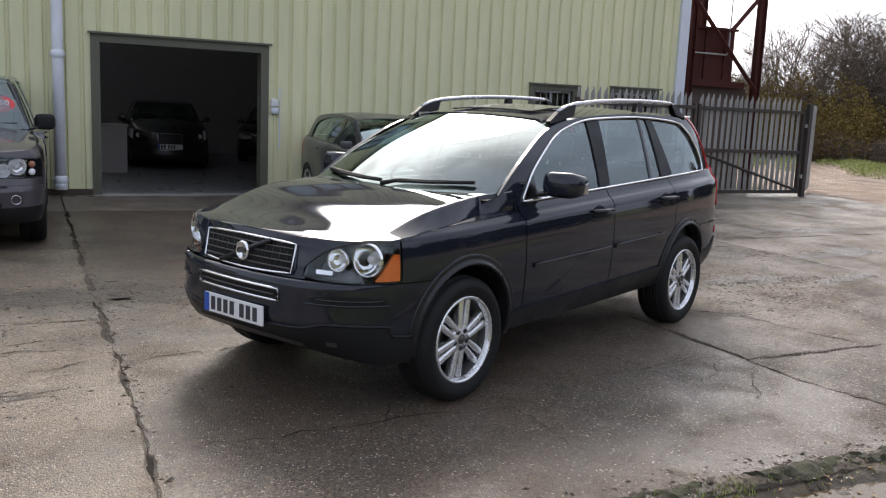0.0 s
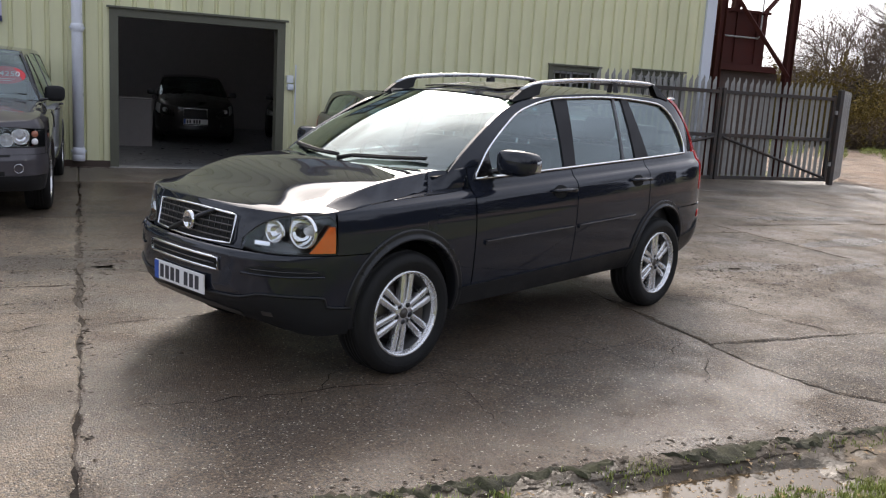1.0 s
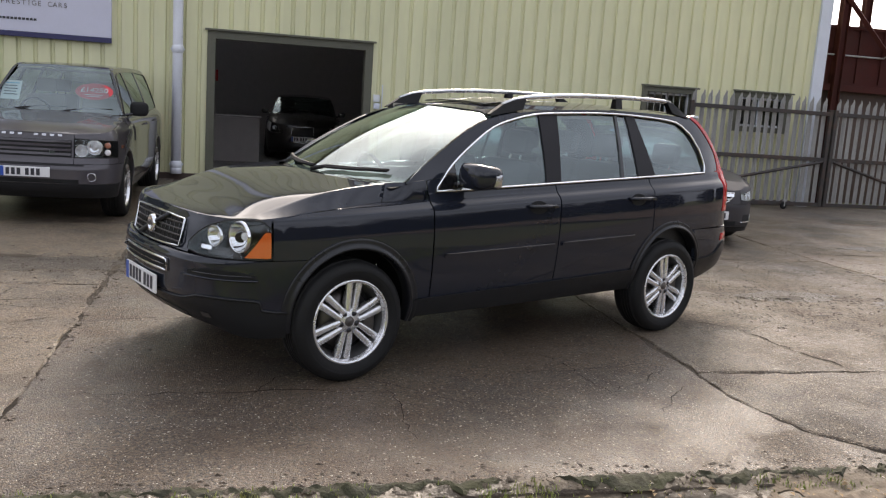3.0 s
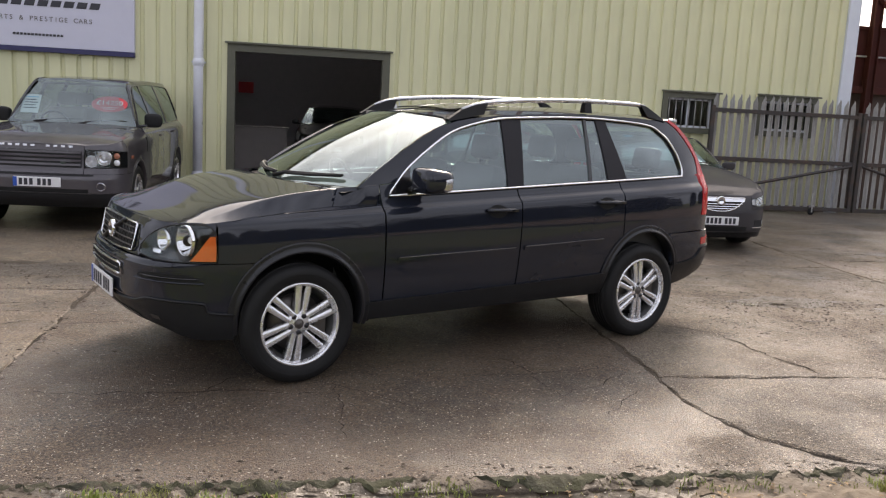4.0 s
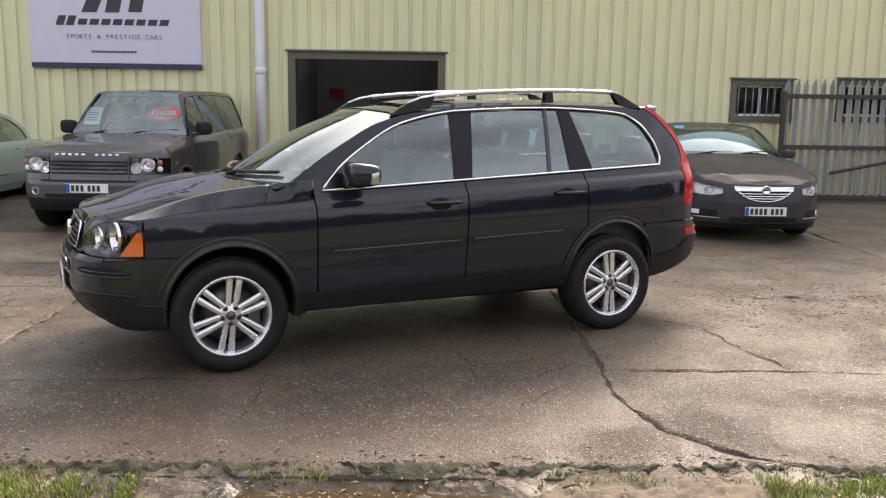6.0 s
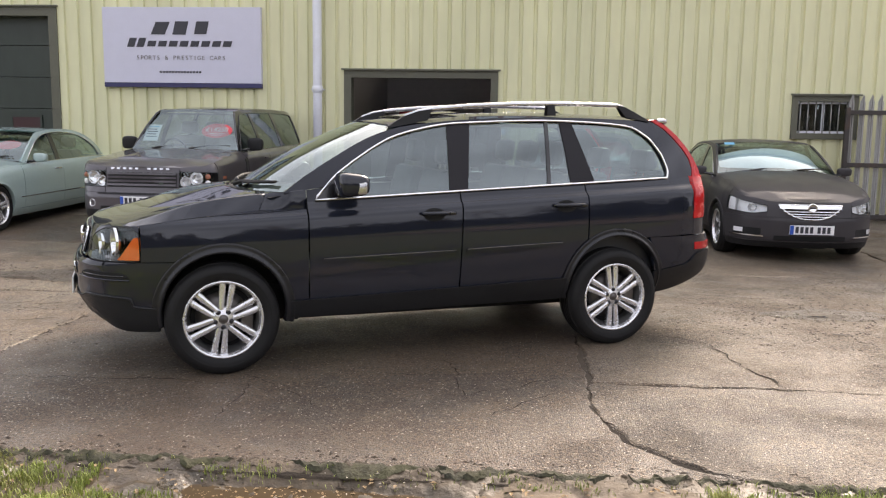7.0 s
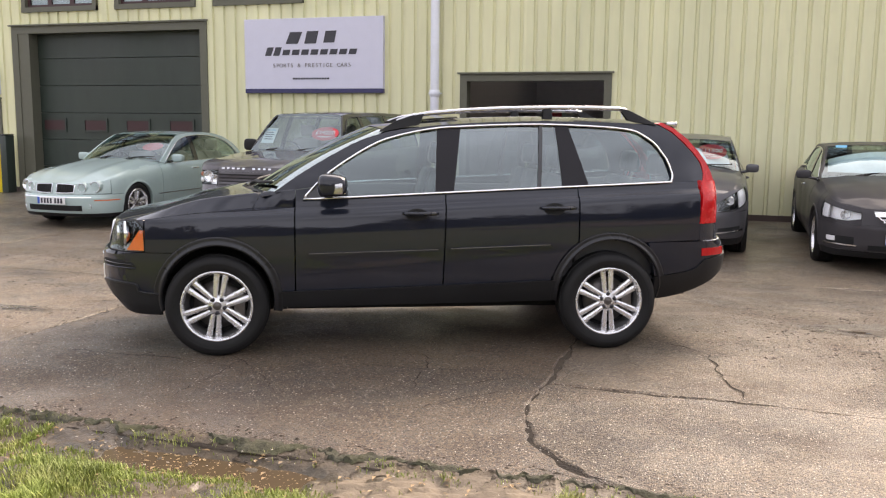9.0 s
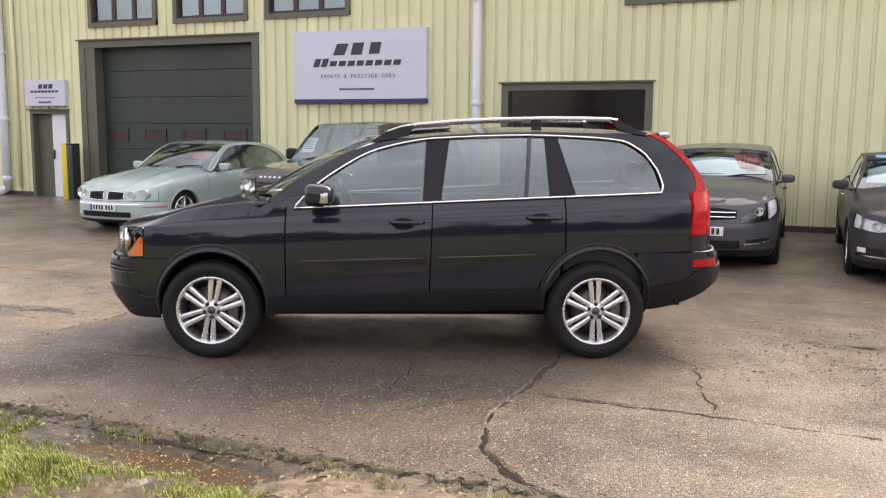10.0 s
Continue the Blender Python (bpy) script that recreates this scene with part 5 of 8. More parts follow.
hedge = raw("hedge", thicket(90, 120, 6, 6.5, 26000, 0.5, 45), M["scrub"])
hedge.matrix_world = pose(0, -46, 0.1)
tagged(hedge, "tall dark hedgerow across the field behind", "hedge", kind="stuff")
for k, (x, y, sc) in enumerate([(33, -4.5, 0.95), (30, -10, 0.85), (32, -15, 1.0), (30, -20, 0.9), (35, -26, 1.1), (27, -30, 0.95), (17, -36, 0.95), (4, -40, 0.95)]):
    c = copy_thing(TREES[k % 3], pose(x, y, 0.1, 0, 0, 47 * k))
    c.scale = (sc, sc, sc)
for k, (x, y, turn, ln, ht) in enumerate([(33, -9, 80, 18, 6.5), (31, -25, 110, 20, 7.0)]):
    ob = raw("thicket", thicket(140 + k, ln, 4, ht, 14000, 0.22, 16), M["scrub"])
    ob.matrix_world = pose(x, y, 0.1, 0, 0, turn)
    tagged(ob, "dark bare thicket along the yard's open side", "bush", kind="stuff")
hp = out_there(56.6, 36.5)
lp = thing("cranked_post", pose(hp.x, hp.y, 0.0), "grey cranked concrete fence post", "post")
part("post", tube([(0, 0, 0), (0.05, 0, 1.9), (0.3, -0.1, 2.4)], 0.06, 6), M["flashing"], lp, smooth=False)
verts = thicket(77, 14, 8, 0.28, 16000, 0.12, 40, 0.08)
fg = raw("field_grass", verts, M["grass"])
p = out_there(52, 38)
fg.matrix_world = pose(p.x, p.y, 0.1, 0, 0, -50)
tagged(fg, "bright tussocky grass beyond the track", "grass", kind="stuff")


# ---- cars ----
CURVES = {}


def lerp_table(x, table):
    """A smooth line without overshoot through (x, value) pairs."""
    key = tuple(tuple(t) for t in table)
    if key not in CURVES:
        xs, ys = np.array([t[0] for t in key], float), np.array([t[1] for t in key], float)
        h = np.diff(xs)
        d = np.diff(ys) / h
        m = np.zeros(len(xs))
        for k in range(1, len(xs) - 1):
            if d[k - 1] * d[k] > 0:
                w1, w2 = 2 * h[k] + h[k - 1], h[k] + 2 * h[k - 1]
                m[k] = (w1 + w2) / (w1 / d[k - 1] + w2 / d[k])
        m[0], m[-1] = d[0], d[-1]
        CURVES[key] = (xs, ys, h, m)
    xs, ys, h, m = CURVES[key]
    if x <= xs[0]:
        return float(ys[0])
    if x >= xs[-1]:
        return float(ys[-1])
    k = int(np.searchsorted(xs, x)) - 1
    t = (x - xs[k]) / h[k]
    return float(ys[k] * (1 + 2 * t) * (1 - t) ** 2 + m[k] * h[k] * t * (1 - t) ** 2 + ys[k + 1] * t * t * (3 - 2 * t) + m[k + 1] * h[k] * t * t * (t - 1))


def face_out(bm, inward):
    bm.normal_update()
    for f in bm.faces:
        if f.normal.dot(inward(f.calc_center_median())) > 0:
            f.normal_flip()


class Body:
    """The skin of one car: a plan outline, pushed in and out with height. x runs to the rear from the front axle, -y is its left side."""

    def __init__(self, root, plan, front, rear, sides, belt, green, lift=1.13):
        self.root, self.front, self.rear, self.sides, self.belt, self.green, self.lift = root, front, rear, sides, belt, green, lift
        line = smooth_line([(x, y) for x, y in plan], 10)
        self.px = [p.x for p in line]
        self.py = [p.y for p in line]
        run = [0.0]
        for a, b in zip(line, line[1:]):
            run.append(run[-1] + (b - a).length)
        mid = min(range(len(line)), key=lambda i: abs(line[i].x - 1.4))
        self.ps = [r - run[mid] + line[mid].x for r in run]
        self.s_max = self.ps[-1]
        self.s_min = self.ps[0]
        cut = max(range(len(line)), key=lambda i: line[i].y)
        self.cut = cut

    def sx(self, x):
        """The run along the outline at a place x along the flank."""
        return float(np.interp(x, self.px, self.ps))

    def sy(self, y):
        """The run along the outline at a distance y from the middle, on the nose."""
        return float(np.interp(y, self.py[:self.cut], self.ps[:self.cut]))

    def sy_rear(self, y):
        return float(np.interp(y, self.py[self.cut:][::-1], self.ps[self.cut:][::-1]))

    def belt_z(self, x):
        return lerp_table(x, self.belt)

    def at(self, s, z, off=0.0, side=-1):
        x, y = float(np.interp(s, self.ps, self.px)), float(np.interp(s, self.ps, self.py))
        e = 0.03
        tx = float(np.interp(s + e, self.ps, self.px) - np.interp(s - e, self.ps, self.px))
        ty = float(np.interp(s + e, self.ps, self.py) - np.interp(s - e, self.ps, self.py))
        n = math.hypot(tx, ty) or 1
        nx, ny = -ty / n, tx / n
        zr = z - self.belt_z(x) + self.lift
        dx = nx * nx * (lerp_table(z, self.front) if nx < 0 else -lerp_table(z, self.rear))
        dy = ny * ny * lerp_table(zr, self.sides)
        return Vector((x + dx + nx * off, side * (y + dy + ny * off), z))

    def inward(self, p):
        return Vector((0.25 * (1.4 - p.x), -p.y, 0)).normalized()

    def cabin(self, x, z, off=0.0, side=-1):
        """A place on the glasshouse flank."""
        h = z - self.belt_z(x)
        return Vector((x, side * (lerp_table(x, self.green) - 0.30 * h - 0.16 * h * abs(h) + off), z + 0.3 * off))

    def panel(self, name, cols, mat, rows=8, off=0.0, side=-1, thick=0.02, parent=None, label="", cabin=False):
        """A skin panel: columns ((s, z) low, (s, z) high) ruled on the skin, with its rim folded in."""
        rows = rows * 2 if rows >= 8 else rows
        fn = self.cabin if cabin else self.at
        pts = []
        crest = rows >= 8 and not cabin and min(c[1][1] - c[0][1] for c in cols) > 0.1
        drops = (0, 0.006, 0.012, 0.018, 0.024, 0.031, 0.038, 0.046, 0.055, 0.066, 0.08)
        for (s0, z0), (s1, z1) in cols:
            if crest:
                base = 1 - drops[-1] / (z1 - z0)
                fs = [base * k / (rows - 4) for k in range(rows - 4)] + [1 - d / (z1 - z0) for d in drops[::-1]]
            else:
                fs = [k / rows for k in range(rows + 1)]
            pts.append([fn(s0 + (s1 - s0) * f, z0 + (z1 - z0) * f, off, side) for f in fs])
        bm = sheet(pts, thick, self.inward)
        if cabin or not thick:
            face_out(bm, self.inward)
        return part(name, bm, mat, parent or self.root, label)

    def nose(self, name, y0, y1, low, high, mat, off=0.0, n=14, rows=4, parent=None, label="", thick=0.015, curve=None):
        """A patch on the nose from y0 to y1 (minus is the car's left), between two heights, numbers or functions of y."""
        pts = []
        for i in range(n + 1):
            y = y0 + (y1 - y0) * i / n
            a = low(y) if callable(low) else low
            b = high(y) if callable(high) else high
            sd = -1 if y < 0 else 1
            pts.append([self.at(self.sy(abs(y)), a + (b - a) * k / rows, off, sd) for k in range(rows + 1)])
        return part(name, sheet(pts, thick, self.inward), mat, parent or self.root, label)

    def ring(self, name, y0, y1, low, high, width, mat, off=0.0, label="", parent=None):
        """A raised bright frame on the nose."""
        n = 16
        path = []
        for i in range(n + 1):
            y = y0 + (y1 - y0) * i / n
            path.append((y, low(y) if callable(low) else low))
        for i in range(n + 1):
            y = y1 + (y0 - y1) * i / n
            path.append((y, high(y) if callable(high) else high))
        pts = [self.at(self.sy(abs(y)), z, off, -1 if y < 0 else 1) for y, z in path]
        return part(name, tube(pts, width, 6, closed=True), mat, parent or self.root, label)


def wheel(parent, x, y, z, radius, width, rim, spokes, twin, side, out_mat="alloy", spoke_w=0.05, turn=82, nut_turn=-90):
    """A road wheel: tyre, rim, disc of painted shade, spokes, hub, nuts, brake disc. side -1 faces -y."""
    w = new("wheel")
    w.parent = parent
    w.location = (x, y, z)
    if side > 0:
        w.rotation_euler = (0, 0, math.pi)
    h = width / 2
    tyre = [(rim - 0.012, -h + 0.02), (rim + 0.008, -h + 0.008), (rim + 0.03, -h - 0.004), (radius - 0.05, -h - 0.008), (radius - 0.02, -h + 0.006), (radius - 0.004, -h + 0.03), (radius, -h + 0.06)]
    tread = []
    for k in range(4):
        c = -h + 0.06 + (2 * h - 0.12) * (k + 0.5) / 4
        tread += [(radius, c - 0.016), (radius - 0.007, c - 0.013), (radius - 0.007, c - 0.008), (radius, c - 0.005)]
    prof = tyre + tread + [(r, -b) for r, b in tyre[::-1]]
    part("tyre", lathe(prof, 56), M["rubber"], w)
    part("sidewall_ring", lathe([(rim + 0.052, -h - 0.0075), (rim + 0.058, -h - 0.0095), (rim + 0.064, -h - 0.0085)], 56), M["rubber"], w)
    part("rim", lathe([(rim + 0.010, -h + 0.014), (rim + 0.006, -h + 0.003), (rim - 0.001, -h + 0.001), (rim - 0.007, -h + 0.004), (rim - 0.012, -h + 0.016), (rim - 0.018, -h + 0.034)], 64), M[out_mat], w)
    part("rim_well", lathe([(rim - 0.018, -h + 0.034), (rim - 0.03, -h + 0.06), (rim - 0.042, -h + 0.12), (rim - 0.042, h - 0.02)], 56), M["rim_shade"], w)
    # flat black disc standing in for the shaded depth behind the spokes
    part("shade_disc", lathe([(0.0, 0.0), (rim - 0.045, 0.0)], 40), M["cavity"], w)
    part("brake_disc", lathe([(0.06, -0.02), (rim - 0.075, -0.02), (rim - 0.075, -0.002)], 40), M["disc"], w)
    part("caliper", boxes((rim * 0.45, rim - 0.055, -0.06, -0.005, -0.09, 0.09), bevel=0.012), M["disc"], w)
    face = -h + 0.028
    for k in range(spokes):
        a0 = 2 * math.pi * k / spokes + math.radians(turn)
        for j in ((-1, 1) if twin else (0,)):
            bm = bmesh.new()
            rings = []
            for r, sw, dep, shift in ((0.060, spoke_w * 0.62, 0.024, 0.40), (rim * 0.42, spoke_w * 0.70, 0.020, 0.48), (rim * 0.72, spoke_w * 0.80, 0.010, 0.57), (rim * 0.92, spoke_w * 0.90, 0.003, 0.64), (rim - 0.004, spoke_w * 1.05, -0.004, 0.66)):
                c = j * shift * spoke_w
                t = Vector((-math.sin(a0), 0, math.cos(a0)))
                d = Vector((math.cos(a0), 0, math.sin(a0)))
                o = d * r + t * c + Vector((0, face + 0.010 - dep * 0.4, 0))
                rings.append([bm.verts.new(o + t * sw * p + Vector((0, q, 0))) for p, q in ((-0.5, 0.045), (-0.5, 0.007), (-0.40, 0.001), (0.0, -0.002), (0.40, 0.001), (0.5, 0.007), (0.5, 0.045))])
            for p, q in zip(rings, rings[1:]):
                for i in range(7):
                    bm.faces.new((p[i], p[(i + 1) % 7], q[(i + 1) % 7], q[i]))
            part("spoke", bm, M[out_mat], w, sharp=50)
    part("hub", lathe([(0.0, face + 0.004), (0.034, face + 0.004), (0.038, face + 0.006), (0.068, face + 0.006), (0.078, face + 0.014), (0.080, face + 0.05)], 32), M[out_mat], w)
    part("hub_cap", lathe([(0.0, face - 0.004), (0.018, face - 0.003), (0.021, face + 0.001), (0.025, face - 0.002), (0.030, face + 0.002), (0.030, face + 0.012)], 24), M["disc"], w)
    for k in range(5):
        a = 2 * math.pi * k / 5 + radians(nut_turn)
        nut = part("wheel_nut", lathe([(0.0, -0.003), (0.009, -0.003), (0.0120, 0.0), (0.0135, 0.003), (0.0165, 0.003), (0.017, 0.012)], 12), M["nut"], w)
        nut.location = (0.054 * math.cos(a), face + 0.002, 0.054 * math.sin(a))
    return w


def number_plate(parent, m, groups):
    """A white plate with a blue band; its characters are plain bars."""
    p = part("number_plate", boxes((-0.26, 0.26, -0.006, 0.006, -0.0555, 0.0555), bevel=0.004), M["plate_white"], parent, "white number plate with dark bars", smooth=False)
    p.matrix_local = m
    part("band", boxes((-0.258, -0.215, -0.0085, -0.0065, -0.053, 0.053)), M["plate_blue"], p, smooth=False)
    x = -0.195
    for count in groups:
        for _ in range(count):
            part("bar", boxes((x, x + 0.037, -0.0085, -0.0065, -0.038, 0.038)), M["ink"], p, smooth=False)
            x += 0.057
        x += 0.03
    return p


def round_lamp(parent, p, d, radius, depth=0.06, name="lamp"):
    """A reflector lamp sunk behind its lens: bright bowl, bezel, bulb."""
    lamp = part(name, lathe([(radius * 0.2, -depth), (radius * 0.55, -depth * 0.8), (radius * 0.85, -depth * 0.4), (radius * 0.97, 0.0)], 28, "x"), M["chrome"], parent, "chrome reflector bowl")
    q = Vector(d).to_track_quat("X", "Z").to_matrix().to_4x4()
    lamp.matrix_local = Matrix.Translation(p) @ q
    part("bezel", lathe([(radius * 0.95, -0.004), (radius * 0.98, 0.006), (radius * 1.08, 0.004), (radius * 1.1, -0.01)], 28, "x"), M["chrome"], lamp)
    part("bulb", lathe([(radius * 0.24, -depth), (radius * 0.26, -depth * 0.55), (radius * 0.15, -depth * 0.4), (0.0, -depth * 0.36)], 14, "x"), M["lens_white"], lamp)
    return lamp


def soft_box(x0, x1, y0, y1, z0, z1, bevel):
    return boxes((x0, x1, y0, y1, z0, z1), bevel=bevel)


def seat(parent, x, y, mat, width=0.52, base=0.62, top=1.2, head=True):
    s = new("seat")
    s.parent = parent
    s.location = (x, y, 0)
    part("cushion", soft_box(-0.3, 0.22, -width / 2, width / 2, base - 0.18, base, 0.05), mat, s)
    b = part("backrest", soft_box(-0.07, 0.07, -width / 2, width / 2, -0.04, top - base, 0.05), mat, s)
    b.location, b.rotation_euler = (0.24, 0, base), (0, radians(14), 0)
    if head:
        hd = part("headrest", soft_box(-0.05, 0.05, -0.13, 0.13, 0.02, 0.2, 0.04), mat, s)
        hd.location, hd.rotation_euler = (0.39, 0, top), (0, radians(10), 0)
        part("headrest_post", boxes((-0.006, 0.006, -0.06, -0.05, -0.06, 0.03), (-0.006, 0.006, 0.05, 0.06, -0.06, 0.03)), M["chrome"], hd, smooth=False)
    return s


def door_mirror(parent, body, x, y, z, side, paint, lx=0.17, ly=0.2, lz=0.15, signal=None):
    m = new("door_mirror")
    m.parent = parent
    m.location = (x, side * y, z)
    if side > 0:
        m.scale = (1, -1, 1)
    bm = bmesh.new()
    bmesh.ops.create_uvsphere(bm, u_segments=24, v_segments=14, radius=1)
    for v in bm.verts:
        c = v.co
        k = [math.copysign(abs(t) ** 0.55, t) for t in c]
        v.co = Vector((k[0] * lx / 2 * (0.85 if c.x < 0 else 1), k[1] * ly / 2, k[2] * lz / 2 * (1 - 0.12 * k[0])))
        if c.x > 0.75:
            v.co.x = lx / 2 * 0.8
    part("shell", bm, paint, m)
    part("mirror_glass", boxes((lx / 2 * 0.8 - 0.004, lx / 2 * 0.8 + 0.002, -ly * 0.35, ly * 0.38, -lz * 0.34, lz * 0.34)), M["chrome"], m, smooth=False)
    part("arm", tube([(-0.03, ly * 0.3, -lz * 0.35), (-0.02, ly * 0.75, -lz * 0.48), (-0.03, ly * 1.05, -lz * 0.5)], [0.03, 0.035, 0.045], 8, 0.6), M["gloss_black"], m)
    if signal:
        part("side_signal", boxes((lx * 0.06, lx * 0.35, -ly * 0.495, -ly * 0.36, -lz * 0.36, lz * 0.16), bevel=0.012), M["satin"], m, "clear side signal lens over a bright reflector")
    return m


def arch_cols(c, r, x0, x1, lo, top, sx, steps=26):
    """Columns of a flank panel from x0 to x1 with a wheel arch (centre c, radius r) cut out of its lower edge lo(x); top is a function of x."""
    xs = set(np.linspace(x0, x1, 44))
    for k in range(steps + 1):
        a = math.pi * k / steps
        x = c[0] + r * math.cos(a)
        if x0 < x < x1:
            xs.add(x)
    cols = []
    for x in sorted(xs):
        z = lo(x)
        d = r * r - (x - c[0]) ** 2
        if d > 0:
            z = max(z, c[1] + math.sqrt(d))
        t = top(x)
        cols.append(((sx(x), min(z, t - 0.002)), (sx(x), t)))
    return cols


def flare(body, c, r0, r1, mat, side, lo=0.3, proud=0.016, a0=-12, a1=192, bead=False):
    """A raised lip round a wheel arch; with a bead it has a rounded inner rib, a shallow trough and a thin outer edge."""
    prof = ((0.0, -0.05), (0.0, proud - 0.006), (0.12, proud), (0.55, proud), (0.8, proud * 0.85), (1.0, 0.002), (1.0, -0.02))
    if bead:
        prof = ((0.0, -0.06), (0.0, proud - 0.012), (0.04, proud - 0.002), (0.12, proud + 0.004), (0.22, proud + 0.004), (0.32, proud), (0.42, proud - 0.006), (0.55, proud - 0.009), (0.75, proud - 0.009), (0.9, proud - 0.007), (0.97, proud - 0.010), (1.0, -0.001), (1.0, -0.02))
    pts = []
    for k in range(57):
        a = radians(a0 + (a1 - a0) * k / 56)
        row = []
        for t, o in prof:
            r = r0 + (r1 - r0) * t
            x, z = c[0] + r * math.cos(a), max(c[1] + r * math.sin(a), lo)
            row.append(body.at(body.sx(x), z, o, side))
        pts.append(row)
    return part("wheel_arch_flare", sheet(pts), mat, body.root, sharp=60)


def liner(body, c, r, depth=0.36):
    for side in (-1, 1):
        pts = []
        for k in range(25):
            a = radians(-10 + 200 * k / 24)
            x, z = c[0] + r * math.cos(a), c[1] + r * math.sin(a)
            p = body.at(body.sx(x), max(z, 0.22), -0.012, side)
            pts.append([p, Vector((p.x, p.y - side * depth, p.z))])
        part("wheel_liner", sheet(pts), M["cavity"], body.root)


def windscreen(root, base, top, ybase, ytop, bow_base, bow_top, mat, name="windscreen", crown=0.02, n=16, rows=10, edge_drop=(0.0, 0.0)):
    """A curved pane from base (x, z) to top (x, z): half widths and how far the edges run back."""
    pts = []
    for j in range(rows + 1):
        t = j / rows
        x, z, w, b, dr = (base[0] + (top[0] - base[0]) * t, base[1] + (top[1] - base[1]) * t, ybase + (ytop - ybase) * t, bow_base + (bow_top - bow_base) * t, edge_drop[0] + (edge_drop[1] - edge_drop[0]) * t)
        pts.append([(x + b * v * v - crown * math.sin(math.pi * t) * 0.5, w * v, z - dr * v * v + crown * math.sin(math.pi * t)) for v in [-1 + 2 * i / n for i in range(n + 1)]])
    return part(name, sheet(pts), mat, root)


def top_sheet(root, name, xs, zc, half, zedge, mat, n=16, sharp_bulge=None, power=2.2, parent=None, front=None, label=""):
    """A crowned panel (bonnet or roof): for each x its middle height, half width and edge height; front(y) moves the leading edge back."""
    pts = []
    x0, x1 = xs[0], xs[-1]
    for x in xs:
        row = []
        for i in range(n + 1):
            v = -1 + 2 * i / n
            f = 0.0
            if front:
                f = front(abs(v) * half(x0)) * max(0, 1 - (x - x0) / (0.45 * (x1 - x0)))
            xx = x + f
            y = v * half(xx)
            z = zedge(xx) + (zc(xx) - zedge(xx)) * (1 - abs(v) ** power)
            if sharp_bulge:
                z += sharp_bulge(xx, y)
            row.append((xx, y, z))
        pts.append(row)
    return part(name, sheet(pts, 0.03, lambda p: Vector((0, 0, -1))), mat, parent or root, label)


def hero_car():
    """A graphite seven-seat off-road estate, 4.8 m long."""
    root = thing("estate_car", pose(0.884, -9.422, 0, 0, 0, 24.3), "dark graphite off-road estate car with silver roof rails", "car")
    plan = [(-0.885, 0), (-0.878, 0.2), (-0.855, 0.4), (-0.81, 0.56), (-0.73, 0.70), (-0.61, 0.80), (-0.45, 0.862), (-0.25, 0.895), (0, 0.912), (0.6, 0.922), (1.4, 0.926), (2.3, 0.922), (2.857, 0.910), (3.2, 0.888),
            (3.45, 0.862), (3.64, 0.815), (3.77, 0.73), (3.86, 0.58), (3.91, 0.35), (3.92, 0)]
    b = Body(root, plan,
             front=[(0.2, 0.27), (0.3, 0.165), (0.40, 0.06), (0.48, 0.012), (0.53, 0.0), (0.70, 0.0), (0.73, 0.012), (0.75, 0.05), (0.83, 0.068), (0.93, 0.092), (1.0, 0.16), (1.1, 0.3)],
             rear=[(0.2, 0.25), (0.32, 0.15), (0.5, 0.04), (0.62, 0.0), (0.72, 0.0), (0.79, 0.035), (0.82, 0.075), (0.95, 0.08), (1.2, 0.10), (1.3, 0.13)],
             sides=[(0.2, -0.13), (0.30, -0.085), (0.38, -0.044), (0.46, -0.020), (0.55, -0.008), (0.68, 0.001), (0.80, 0.004), (0.90, 0.001), (0.98, -0.006), (1.02, -0.012), (1.042, -0.020), (1.056, -0.036), (1.08, -0.062), (1.13, -0.090), (1.2, -0.15)],
             belt=[(-0.9, 1.03), (0.627, 1.103), (3.4, 1.232), (3.9, 1.25)],
             green=[(0.3, 0.80), (0.6, 0.828), (1.0, 0.834), (2.3, 0.832), (2.9, 0.818), (3.3, 0.785), (3.5, 0.745), (3.7, 0.68)])
    paint, plas, blk = M["paint_graphite"], M["plastic_charcoal"], M["gloss_black"]
    hz = [(-0.885, 0.95), (-0.81, 0.953), (-0.73, 0.956), (-0.61, 0.959), (-0.52, 0.963), (-0.45, 0.970), (-0.37, 0.981), (-0.27, 0.996), (-0.15, 1.010), (-0.02, 1.020), (0.31, 1.037), (0.57, 1.058)]
    edge = lambda x: lerp_table(x, hz)
    sx, sy = b.sx, b.sy
    F, R = (0.03, 0.405), (2.86, 0.43)
    door_low = lambda x: 0.461 + 0.0314 * (x - 0.585)

    # bonnet: a flat top with a crisp crest, a steep flank down to the shut line on the wing's shoulder
    ease = lambda v: min(1, max(0, v)) ** 2 * (3 - 2 * min(1, max(0, v)))

    def shoulder(e):
        """Outer and inner end of the wing's shoulder, and the crest above it, at one place of the bonnet's outline."""
        wide = abs(e.y)
        inset = 0.075 * ease((e.x + 0.15) / 0.5) * (1 - 0.62 * ease((e.x - 0.27) / 0.29))
        ys = (wide - inset, e.z + 0.14 * inset)
        return (wide, e.z), ys, (0.925 * ys[0], ys[1] + 0.105)

    def crown_of(x):
        """How high the bonnet stands over its shut line, and how boxy its section is."""
        t = min(1.0, max(0.0, (x + 0.86) / 1.122))
        return 0.121 * math.sin(0.5 * math.pi * t) ** 1.25, 2.4 + 12.0 * t * t

    def section(x, u):
        """Height of the bonnet over its shut line: rounded at the nose, a flat flank with a crisp crest towards the screen."""
        tall, power = crown_of(x)
        soft, w_ = 1 - u ** power, ease((x + 0.62) / 0.6)
